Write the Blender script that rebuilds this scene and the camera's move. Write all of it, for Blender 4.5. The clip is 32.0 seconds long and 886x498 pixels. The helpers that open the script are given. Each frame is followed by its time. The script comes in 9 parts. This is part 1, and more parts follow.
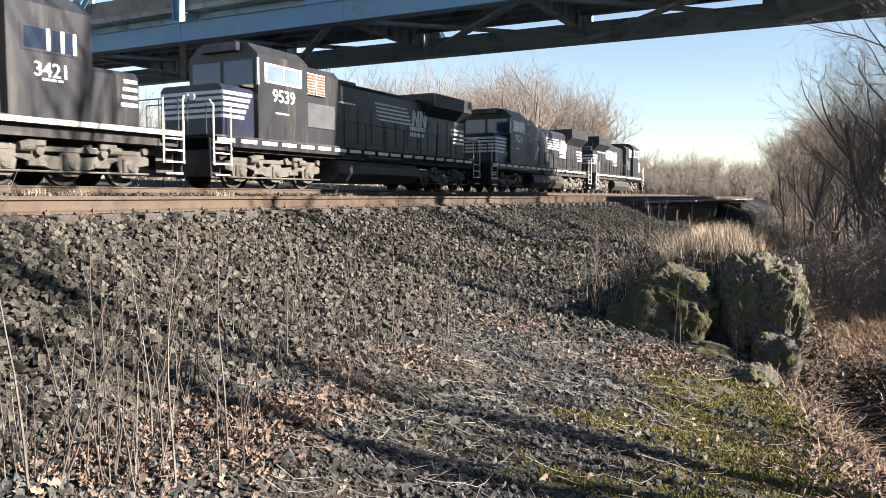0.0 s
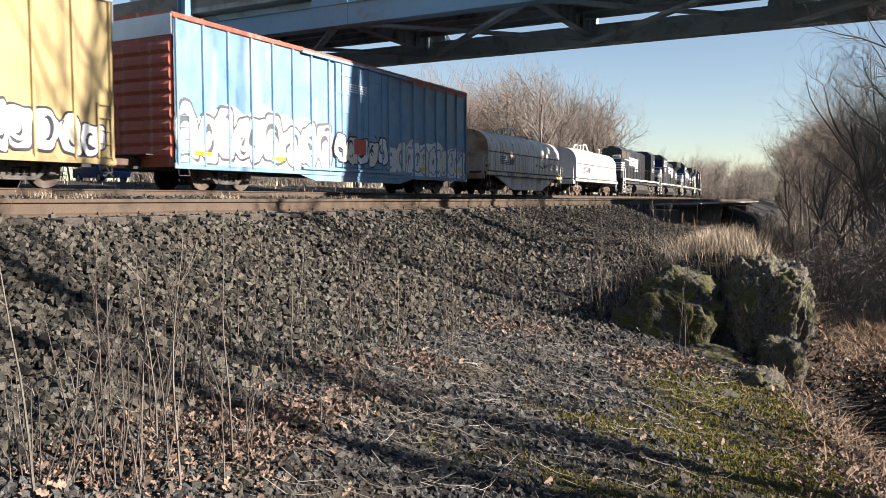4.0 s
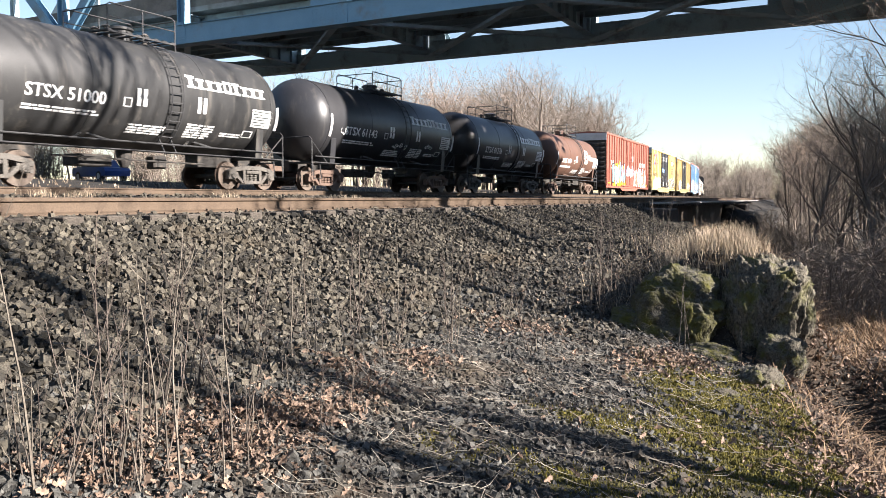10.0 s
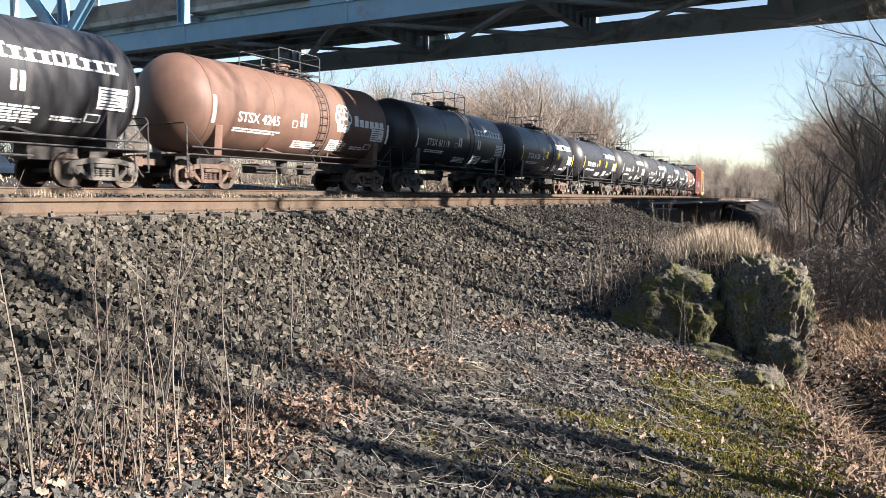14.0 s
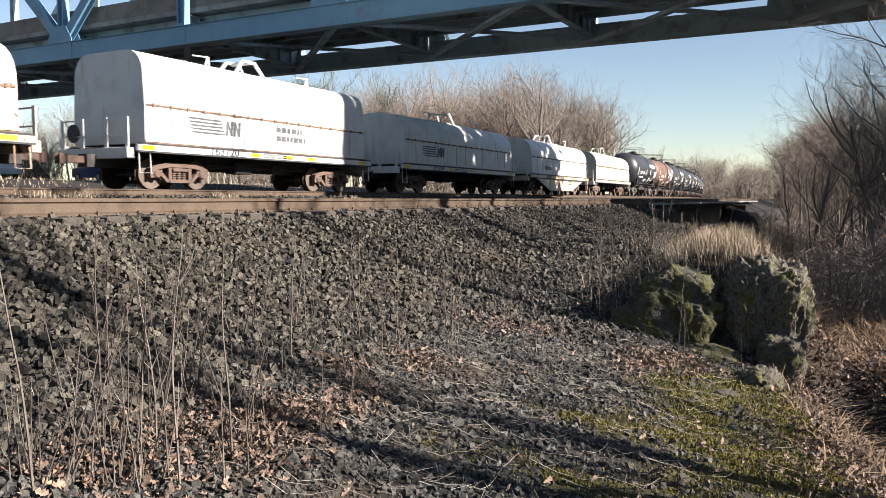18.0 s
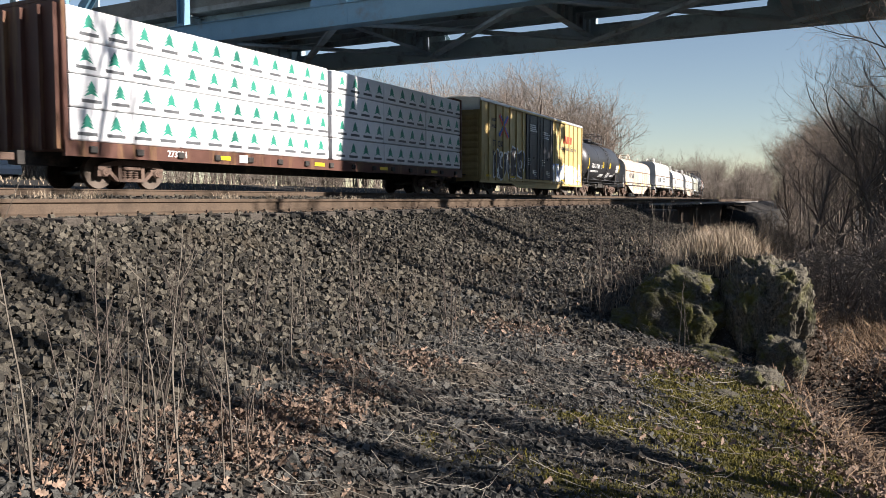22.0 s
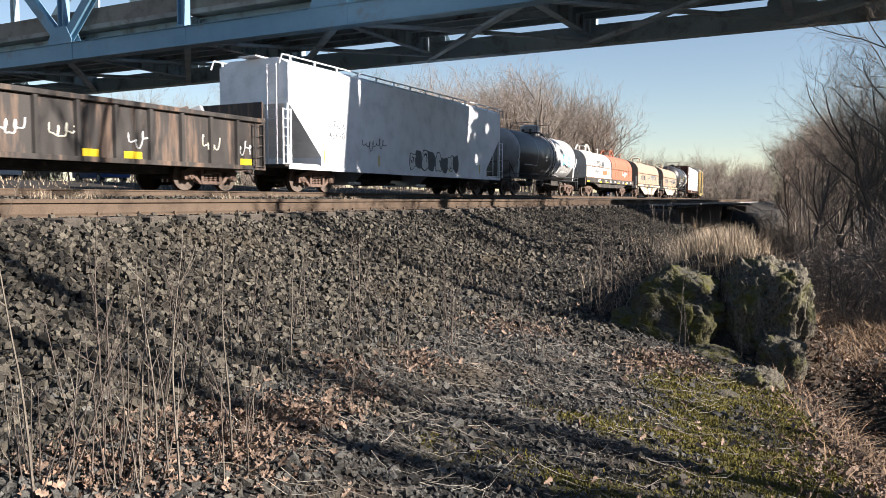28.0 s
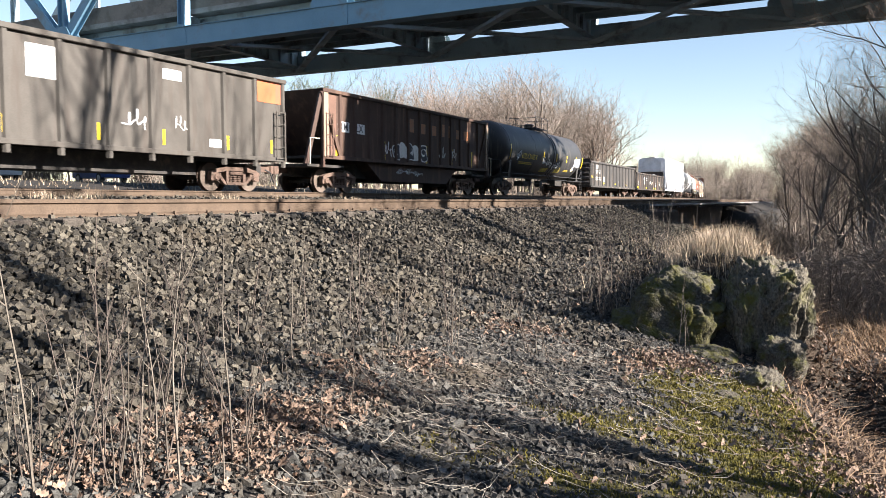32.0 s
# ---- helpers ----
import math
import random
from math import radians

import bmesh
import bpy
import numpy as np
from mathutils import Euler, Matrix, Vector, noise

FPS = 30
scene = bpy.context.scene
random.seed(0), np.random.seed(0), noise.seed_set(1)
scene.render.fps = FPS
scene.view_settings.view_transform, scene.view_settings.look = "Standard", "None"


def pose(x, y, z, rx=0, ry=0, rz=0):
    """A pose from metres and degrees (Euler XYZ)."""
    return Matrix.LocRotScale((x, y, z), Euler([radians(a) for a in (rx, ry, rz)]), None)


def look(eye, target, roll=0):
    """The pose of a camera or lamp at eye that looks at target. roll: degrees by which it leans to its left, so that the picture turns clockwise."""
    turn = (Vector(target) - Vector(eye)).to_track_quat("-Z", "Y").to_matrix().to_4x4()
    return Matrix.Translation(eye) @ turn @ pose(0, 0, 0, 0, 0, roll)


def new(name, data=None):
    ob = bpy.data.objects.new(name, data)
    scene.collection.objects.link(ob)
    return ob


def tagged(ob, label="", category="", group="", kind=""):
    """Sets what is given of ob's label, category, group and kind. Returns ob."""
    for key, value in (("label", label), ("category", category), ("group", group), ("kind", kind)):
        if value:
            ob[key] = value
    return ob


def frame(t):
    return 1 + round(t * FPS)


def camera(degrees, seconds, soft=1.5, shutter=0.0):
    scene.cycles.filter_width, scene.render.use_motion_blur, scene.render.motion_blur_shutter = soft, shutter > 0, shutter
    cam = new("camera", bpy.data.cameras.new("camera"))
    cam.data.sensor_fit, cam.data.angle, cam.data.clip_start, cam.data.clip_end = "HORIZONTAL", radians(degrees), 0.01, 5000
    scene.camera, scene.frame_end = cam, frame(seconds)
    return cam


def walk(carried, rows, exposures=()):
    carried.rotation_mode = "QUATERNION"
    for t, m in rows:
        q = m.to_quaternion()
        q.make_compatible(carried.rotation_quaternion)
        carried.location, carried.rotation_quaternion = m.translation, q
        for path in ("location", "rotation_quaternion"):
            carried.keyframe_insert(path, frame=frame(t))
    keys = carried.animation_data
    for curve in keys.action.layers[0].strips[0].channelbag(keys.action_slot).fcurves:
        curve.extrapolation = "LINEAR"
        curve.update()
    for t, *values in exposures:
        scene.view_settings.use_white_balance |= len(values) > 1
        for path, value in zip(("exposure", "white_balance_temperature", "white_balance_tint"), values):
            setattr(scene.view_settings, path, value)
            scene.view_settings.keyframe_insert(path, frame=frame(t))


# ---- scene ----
# ---- camera: hand-held stand beside the embankment, eye about level with the near rail ----
EYE_Z = -0.28
YAW, PITCH = 27.78, 86.32
cam = camera(59.5, 32.0, soft=0.85, shutter=0.08)


def view(dyaw, dpitch):
    return pose(0, 0, EYE_Z, PITCH + dpitch, 0, YAW + dyaw)


walk(cam, [
    (0.0, view(-0.33, -0.19)), (0.5, view(-0.34, -0.12)), (1.0, view(-0.25, -0.07)), (1.5, view(-0.13, -0.03)),
    (2.0, view(-0.06, -0.01)), (3.0, view(0, 0)), (6.0, view(0.02, 0.02)), (7.5, view(0, 0)), (8.0, view(0, -0.05)), (8.5, view(0, -0.13)),
    (9.0, view(0, -0.09)), (14.0, view(-0.01, -0.08)), (17.0, view(-0.02, -0.04)), (22.0, view(-0.02, 0.0)), (28.0, view(-0.01, 0.03)), (32.0, view(0, 0.04)),
], exposures=[(t, 2.03 + e, 6600, 14) for t, e in (
    (0, 0), (1, -0.05), (2, -0.25), (3, -0.37), (6, -0.55), (7, -0.2), (9, 0), (13, 0), (14.5, 0), (17, -0.4), (19, -0.42), (20, -0.25), (21, -0.42), (22.1, -0.8), (23, -0.2), (25.5, -0.22), (28, -0.5), (29, -0.08), (30, 0), (32, 0))])

# ---- daylight: low winter sun from the camera's side, square onto the train ----
SUN_EL, SUN_AZ = 27.0, 86.0  # azimuth clockwise from +Y (the track)
world = bpy.data.worlds.new("sky")
scene.world = world
world.use_nodes = True
wn = world.node_tree.nodes
sky = wn.new("ShaderNodeTexSky")
sky.sky_type = "NISHITA"
sky.sun_disc = False
sky.sun_elevation, sky.sun_rotation = radians(SUN_EL), radians(SUN_AZ)
sky.air_density, sky.dust_density, sky.ozone_density = 1.0, 0.15, 1.1
wn["Background"].inputs[1].default_value = 0.05
world.node_tree.links.new(sky.outputs[0], wn["Background"].inputs[0])
sun = new("sun", bpy.data.lights.new("sun", "SUN"))
sun.data.energy, sun.data.angle, sun.data.color = 5.0, radians(0.53), (1.0, 0.95, 0.88)
to_sun = Vector((math.sin(radians(SUN_AZ)) * math.cos(radians(SUN_EL)), math.cos(radians(SUN_AZ)) * math.cos(radians(SUN_EL)), math.sin(radians(SUN_EL))))
sun.matrix_basis = look((60, 0, 40), Vector((60, 0, 40)) - to_sun)
# ---- small mesh library ----
RND = random.Random(7)


class Shape:
    """Collects vertices and faces for one mesh."""

    def __init__(self):
        self.v, self.f = [], []

    def add(self, verts, faces):
        n = len(self.v)
        self.v.extend(tuple(p) for p in verts)
        self.f.extend(tuple(i + n for i in face) for face in faces)
        return self

    def box(self, x0, x1, y0, y1, z0, z1, cut=0.0):
        if cut <= 0:
            return self.add([(x, y, z) for x in (x0, x1) for y in (y0, y1) for z in (z0, z1)],
                            [(0, 1, 3, 2), (4, 6, 7, 5), (0, 4, 5, 1), (2, 3, 7, 6), (0, 2, 6, 4), (1, 5, 7, 3)])
        c = min(cut, (x1 - x0) * 0.45, (y1 - y0) * 0.45, (z1 - z0) * 0.45)
        bm = bmesh.new()
        bmesh.ops.create_cube(bm, size=1, matrix=Matrix.LocRotScale(((x0 + x1) / 2, (y0 + y1) / 2, (z0 + z1) / 2), None, (x1 - x0, y1 - y0, z1 - z0)))
        bmesh.ops.bevel(bm, geom=bm.edges[:], offset=c, segments=1, affect="EDGES")
        bm.verts.index_update()
        self.add([v.co for v in bm.verts], [[v.index for v in f.verts] for f in bm.faces])
        bm.free()
        return self

    def prism(self, poly, a, b, axis="y"):
        """A closed outline, extruded from a to b along an axis; the outline's pairs are the other two axes in order."""
        n = len(poly)
        put = {"x": lambda p, c: (c, p[0], p[1]), "y": lambda p, c: (p[0], c, p[1]), "z": lambda p, c: (p[0], p[1], c)}[axis]
        return self.add([put(p, c) for c in (a, b) for p in poly],
                        [tuple(range(n))[::-1], tuple(range(n, 2 * n))] + [(i, (i + 1) % n, n + (i + 1) % n, n + i) for i in range(n)])

    def beam(self, p, q, w, h, up=(0, 0, 1)):
        """A straight bar of rectangular section w (sideways) by h (along up)."""
        p, q = Vector(p), Vector(q)
        d = (q - p).normalized()
        side = d.cross(Vector(up))
        side = side.normalized() if side.length > 1e-5 else Vector((1, 0, 0))
        u = side.cross(d).normalized()
        c = [p + side * (sx * w / 2) + u * (sz * h / 2) for p in (p, q) for sx, sz in ((-1, -1), (1, -1), (1, 1), (-1, 1))]
        return self.add(c, [(3, 2, 1, 0), (4, 5, 6, 7), (0, 1, 5, 4), (1, 2, 6, 5), (2, 3, 7, 6), (3, 0, 4, 7)])

    def tube(self, points, radii, sides=6, caps=True):
        pts = [Vector(p) for p in points]
        if not hasattr(radii, "__len__"):
            radii = [radii] * len(pts)
        rings, prev = [], None
        for i, p in enumerate(pts):
            d = (pts[min(i + 1, len(pts) - 1)] - pts[max(i - 1, 0)]).normalized()
            a = d.cross(Vector((0, 0, 1)) if abs(d.z) < 0.9 else Vector((1, 0, 0))).normalized() if prev is None else (prev - d * prev.dot(d)).normalized()
            prev = a
            b = d.cross(a)
            rings.append([p + (a * math.cos(k * math.tau / sides) + b * math.sin(k * math.tau / sides)) * radii[i] for k in range(sides)])
        faces = [(i * sides + k, i * sides + (k + 1) % sides, (i + 1) * sides + (k + 1) % sides, (i + 1) * sides + k) for i in range(len(pts) - 1) for k in range(sides)]
        if caps:
            faces += [tuple(range(sides))[::-1], tuple(range((len(pts) - 1) * sides, len(pts) * sides))]
        return self.add([v for r in rings for v in r], faces)

    def lathe(self, profile, centre, axis="y", sides=24):
        """profile: (place along the axis, radius) pairs."""
        cx, cy, cz = centre
        put = {"y": lambda a, u, w: (cx + u, cy + a, cz + w), "x": lambda a, u, w: (cx + a, cy + u, cz + w), "z": lambda a, u, w: (cx + u, cy + w, cz + a)}[axis]
        verts = [put(a, r * math.cos(k * math.tau / sides), r * math.sin(k * math.tau / sides)) for a, r in profile for k in range(sides)]
        n = len(profile)
        faces = [(i * sides + k, i * sides + (k + 1) % sides, (i + 1) * sides + (k + 1) % sides, (i + 1) * sides + k) for i in range(n - 1) for k in range(sides)]
        faces += [tuple(range(sides))[::-1], tuple(range((n - 1) * sides, n * sides))]
        return self.add(verts, faces)

    def mesh(self, name, smooth=False, angle=40):
        me = bpy.data.meshes.new(name)
        me.from_pydata(self.v, [], self.f)
        bm = bmesh.new()
        bm.from_mesh(me)
        bmesh.ops.recalc_face_normals(bm, faces=bm.faces[:])
        if smooth:
            for f in bm.faces:
                f.smooth = True
            lim = radians(angle)
            for e in bm.edges:
                if len(e.link_faces) == 2 and e.calc_face_angle(0) > lim:
                    e.smooth = False
        bm.to_mesh(me)
        bm.free()
        return me


def put(name, shape, material, parent=None, label="", m=None, smooth=False):
    """One mesh object: a thing of its own, or a part under its parent. shape: a Shape or a finished mesh."""
    me = shape.mesh(name, smooth) if isinstance(shape, Shape) else shape
    if material is not None and not me.materials:
        me.materials.append(material)
    ob = new(name, me)
    if parent is not None:
        ob.parent = parent
    if m is not None:
        ob.matrix_basis = m
    if label:
        ob["label"] = label
    return ob


def thing(name, label, category, group="", kind="", m=None):
    """An empty that parents the parts of one thing."""
    ob = new(name)
    ob.empty_display_size = 0.3
    if m is not None:
        ob.matrix_basis = m
    return tagged(ob, label, category, group, kind)


def words(text, size, depth=0.004):
    """Flat lettering as a mesh, centred on its place, in the y-z plane, read from the +x side (y runs to the reader's right as -y... mirrored by the caller's pose)."""
    cu = bpy.data.curves.new("lettering", "FONT")
    cu.body, cu.size, cu.align_x, cu.align_y, cu.extrude = text, size, "CENTER", "CENTER", depth
    cu.resolution_u = 3
    cu.offset = 0.012 * size
    ob = bpy.data.objects.new("lettering", cu)
    me = bpy.data.meshes.new_from_object(ob)
    bpy.data.objects.remove(ob)
    bpy.data.curves.remove(cu)
    return me


# ---- materials ----
def stuff_mat(name, colours, scale=3.0, rough=0.7, metal=0.0, bump=0.2, bump_scale=40.0, fine=0.25, per=0.0, stretch=(1, 1, 1), dirt=None, dirt_amount=0.5, dirt_scale=1.2, dirt_stretch=(1, 1, 1), spec=0.4, island=False):
    """A painted or natural surface: colours mixed by broad noise, fine grain, stains of another colour, and relief."""
    m = bpy.data.materials.new(name)
    m.use_nodes = True
    n, l = m.node_tree.nodes, m.node_tree.links
    bsdf = n["Principled BSDF"]
    bsdf.inputs["Roughness"].default_value, bsdf.inputs["Metallic"].default_value = rough, metal
    bsdf.inputs["Specular IOR Level"].default_value = spec
    co = n.new("ShaderNodeTexCoord")
    mp = n.new("ShaderNodeMapping")
    mp.inputs["Scale"].default_value = stretch
    l.new(co.outputs["Object"], mp.inputs["Vector"])
    broad = n.new("ShaderNodeTexNoise")
    broad.inputs["Scale"].default_value, broad.inputs["Detail"].default_value, broad.inputs["Roughness"].default_value = scale, 5, 0.6
    l.new(mp.outputs[0], broad.inputs["Vector"])
    ramp = n.new("ShaderNodeValToRGB")
    cr = ramp.color_ramp
    while len(cr.elements) < len(colours):
        cr.elements.new(0.5)
    for i, c in enumerate(colours):
        cr.elements[i].position = 0.3 + 0.4 * i / max(1, len(colours) - 1)
        cr.elements[i].color = (*c, 1)
    l.new(broad.outputs[0], ramp.inputs[0])
    colour = ramp.outputs[0]
    if per > 0:
        if island:
            src = n.new("ShaderNodeNewGeometry").outputs["Random Per Island"]
        else:
            src = n.new("ShaderNodeObjectInfo").outputs["Random"]
        mr = n.new("ShaderNodeMapRange")
        mr.inputs["To Min"].default_value, mr.inputs["To Max"].default_value = 1 - per, 1 + per
        l.new(src, mr.inputs[0])
        mul = n.new("ShaderNodeMix")
        mul.data_type, mul.blend_type = "RGBA", "MULTIPLY"
        mul.inputs[0].default_value = 1
        l.new(colour, mul.inputs[6])
        l.new(mr.outputs[0], mul.inputs[7])
        colour = mul.outputs[2]
    grain = n.new("ShaderNodeTexNoise")
    grain.inputs["Scale"].default_value, grain.inputs["Detail"].default_value = bump_scale, 4
    l.new(co.outputs["Object"], grain.inputs["Vector"])
    if fine > 0:
        mr2 = n.new("ShaderNodeMapRange")
        mr2.inputs["From Min"].default_value, mr2.inputs["From Max"].default_value = 0.3, 0.7
        mr2.inputs["To Min"].default_value, mr2.inputs["To Max"].default_value = 1 - fine, 1 + fine
        l.new(grain.outputs[0], mr2.inputs[0])
        mul2 = n.new("ShaderNodeMix")
        mul2.data_type, mul2.blend_type = "RGBA", "MULTIPLY"
        mul2.inputs[0].default_value = 1
        l.new(colour, mul2.inputs[6])
        l.new(mr2.outputs[0], mul2.inputs[7])
        colour = mul2.outputs[2]
    if dirt:
        mp2 = n.new("ShaderNodeMapping")
        mp2.inputs["Scale"].default_value = dirt_stretch
        l.new(co.outputs["Object"], mp2.inputs["Vector"])
        spot = n.new("ShaderNodeTexNoise")
        spot.inputs["Scale"].default_value, spot.inputs["Detail"].default_value, spot.inputs["Roughness"].default_value = dirt_scale, 6, 0.65
        l.new(mp2.outputs[0], spot.inputs["Vector"])
        mr3 = n.new("ShaderNodeMapRange")
        mr3.inputs["From Min"].default_value, mr3.inputs["From Max"].default_value = 0.66 - 0.3 * dirt_amount, 0.8 - 0.2 * dirt_amount
        l.new(spot.outputs[0], mr3.inputs[0])
        mix = n.new("ShaderNodeMix")
        mix.data_type = "RGBA"
        mix.inputs[7].default_value = (*dirt, 1)
        l.new(mr3.outputs[0], mix.inputs[0])
        l.new(colour, mix.inputs[6])
        colour = mix.outputs[2]
    l.new(colour, bsdf.inputs["Base Color"])
    if bump > 0:
        bp = n.new("ShaderNodeBump")
        bp.inputs["Strength"].default_value, bp.inputs["Distance"].default_value = bump, 0.02
        l.new(grain.outputs[0], bp.inputs["Height"])
        l.new(bp.outputs[0], bsdf.inputs["Normal"])
    return m


def glass_mat(name, colour, rough=0.05):
    m = bpy.data.materials.new(name)
    m.use_nodes = True
    b = m.node_tree.nodes["Principled BSDF"]
    b.inputs["Base Color"].default_value, b.inputs["Roughness"].default_value = (*colour, 1), rough
    b.inputs["Specular IOR Level"].default_value = 0.8
    return m


M_RUST_RAIL = stuff_mat("rusted_rail", [(0.0596, 0.0406, 0.026), (0.0926, 0.0638, 0.0422), (0.0746, 0.0499, 0.0314)], 2.5, 0.75, 0, 0.25, 60, 0.2, dirt=(0.0488, 0.0314, 0.0206), dirt_scale=6)
# weathered wood, darkened so tie ends pass for the shaded gap below the rail
M_TIE = stuff_mat("weathered_tie", [(0.045, 0.038, 0.031), (0.085, 0.071, 0.058)], 4, 0.9, 0, 0.5, 60, 0.35, stretch=(0.4, 4, 4))
# the random tones reach near black, standing in for shaded gaps
M_STONE = stuff_mat("crushed_stone", [(0.0158, 0.0139, 0.0109), (0.0688, 0.0602, 0.0456), (0.0347, 0.0301, 0.0231)], 9, 0.85, 0, 0.35, 90, 0.3, per=0.88, island=True, dirt=(0.0614, 0.047, 0.0298), dirt_amount=0.35, dirt_scale=0.8)
M_GRAVEL = stuff_mat("dirty_gravel", [(0.0168, 0.0161, 0.0143), (0.0633, 0.0609, 0.054), (0.0331, 0.0319, 0.0282)], 9, 0.85, 0, 0.35, 90, 0.3, per=0.8, island=True, dirt=(0.0722, 0.0565, 0.0373), dirt_amount=0.4, dirt_scale=0.8)
# soil kept near black: the shade between stones is in its colour
M_SOIL = stuff_mat("stony_soil", [(0.00895, 0.0076, 0.00625), (0.02, 0.0175, 0.0143), (0.0134, 0.0116, 0.00936)], 1.8, 0.95, 0, 0.7, 45, 0.5, dirt=(0.0379, 0.0245, 0.0143), dirt_amount=0.5, dirt_scale=1.1)
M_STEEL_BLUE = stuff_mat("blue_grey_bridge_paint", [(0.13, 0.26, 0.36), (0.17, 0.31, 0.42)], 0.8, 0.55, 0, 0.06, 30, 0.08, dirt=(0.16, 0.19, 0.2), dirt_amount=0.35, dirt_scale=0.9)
# same paint, dirtier; made paler to stand in for light bounced underneath
M_STEEL_SHADE = stuff_mat("shade_lifted_bridge_paint", [(0.264, 0.352, 0.396), (0.341, 0.44, 0.484)], 0.8, 0.6, 0, 0.06, 30, 0.1, dirt=(0.099, 0.0935, 0.0825), dirt_amount=0.5, dirt_scale=0.7)
M_CONCRETE = stuff_mat("stained_concrete", [(0.24, 0.228, 0.208), (0.32, 0.308, 0.288)], 0.7, 0.9, 0, 0.25, 30, 0.15, dirt=(0.136, 0.12, 0.104), dirt_amount=0.5, dirt_scale=0.8)
# rusty steel, darkened to hold the gully's shade; the abutments share it
M_GIRDER = stuff_mat("rusted_shade_black_girder", [(0.03, 0.025, 0.021), (0.06, 0.047, 0.038)], 1.2, 0.85, 0, 0.15, 30, 0.2, dirt=(0.09, 0.055, 0.035), dirt_amount=0.4, dirt_scale=2)
# dirty concrete, darkened further: the parapet's shade is in this colour
M_FASCIA = stuff_mat("weathered_shade_fascia", [(0.17, 0.145, 0.12), (0.24, 0.21, 0.18)], 0.6, 0.85, 0, 0.2, 25, 0.15, dirt=(0.11, 0.095, 0.08), dirt_amount=0.5, dirt_scale=0.9)
# ---- plan: tracks run along +Y, the train's on x = TRACK_X, the near one on x = NEAR_X; z = 0 is the train's rail top ----
TRACK_X, NEAR_X, NEAR_TOP = -19.15, -7.8, -0.275
BEND_Y, BEND_R = 28.0, 990.0


def on_track(x0, s):
    """Place and heading, in degrees, at s metres along a track that starts out on x = x0 and bends gently to the left."""
    if s <= BEND_Y:
        return x0, s, 0.0
    r = BEND_R + x0 - TRACK_X
    a = (s - BEND_Y) / BEND_R
    return x0 - r * (1 - math.cos(a)), BEND_Y + r * math.sin(a), math.degrees(a)


def smooth_step(a, b, t):
    t = np.clip((t - a) / (b - a), 0, 1)
    return t * t * (3 - 2 * t)


def edge_x(y):
    """Where the mossy bench breaks off towards the gully."""
    return np.interp(y, [-20, 0, 3, 5, 7.6, 10, 14, 20, 28, 60], [6, 2.2, 0.75, 0.05, -0.7, -0.95, -1.9, -3.2, -5.2, -5.2])


def waves(x, y, k, seed):
    """Cheap smooth relief."""
    r = np.random.RandomState(seed)
    z = 0
    for i in range(7):
        a, p, f = r.uniform(0, math.tau), r.uniform(0, math.tau), k * r.uniform(0.5, 2.2)
        z = z + np.sin((x * math.cos(a) + y * math.sin(a)) * f + p) / 7
    return z


def ground_z(x, y):
    x, y = np.asarray(x, float), np.asarray(y, float)
    bend = np.where(y > BEND_Y, (y - BEND_Y) ** 2 / (2 * BEND_R), 0)
    u = x + bend  # across the tracks
    bed = np.interp(u, [-400, -80, -34, -27, -22.5, -21.0, -17.2, -15, -9.6, -6.9, -6.55, -6.2, -4.9, -4.0, -3.0, -2.0, -1.0, 0.5, 30],
                    [6.0, 1.2, 0.65, 0.1, -0.55, -0.24, -0.22, -0.36, -0.46, -0.50, -0.57, -0.70, -1.18, -1.42, -1.63, -1.77, -1.86, -1.9, -1.9])
    open_ = smooth_step(-6.2, -4.5, u)
    e = edge_x(y)
    low = bed + open_ * (0.07 * waves(x, y, 1.3, 3) + 0.025 * waves(x, y, 5, 4)) - 0.15 * smooth_step(-2.0, 0.2, x - e) * open_
    # the crest rises towards the rock and the dead grass beyond it
    low = low + open_ * np.maximum(-1.05 - low, 0) * smooth_step(8.6, 12.5, y) * 0.85
    mound = smooth_step(8.75, 9.55, y) * (1 - smooth_step(13, 19, y)) * smooth_step(-2.7, -1.5, x) * open_
    low = low + np.maximum(-0.93 + 0.05 * waves(x, y, 4, 8) - low, 0) * mound
    d = np.maximum(x - e, 0)
    depth = 1.2 + 1.1 * smooth_step(10, 26, y)
    gully = low - depth * smooth_step(0, 2.0 - 1.0 * smooth_step(8.4, 9.0, y), d) + 0.5 * np.maximum(d - 3.6 - 0.10 * np.clip(y - 10, 0, 30), 0)
    gully = np.minimum(gully, 1.5 + 0.3 * waves(x, y, 0.2, 5))
    z = np.where(d > 0, gully, low)
    # unseen hills added behind the camera and beyond the gully to cut skylight
    z = z + 13 * smooth_step(22, 60, x) * (1 - smooth_step(120, 220, y)) + 9 * smooth_step(-9, -40, y) * smooth_step(-12, 2, x)
    # the watercourse that passes under the near track
    cut = smooth_step(27, 30, y) * (1 - smooth_step(46, 50, y)) * smooth_step(-11.5, -9.5, u)
    return z * (1 - cut) + np.minimum(z, -4.2) * cut


def axis(parts):
    out = []
    for a, b, n in parts:
        out += list(np.linspace(a, b, n, endpoint=False))
    return np.array(out + [parts[-1][1]])


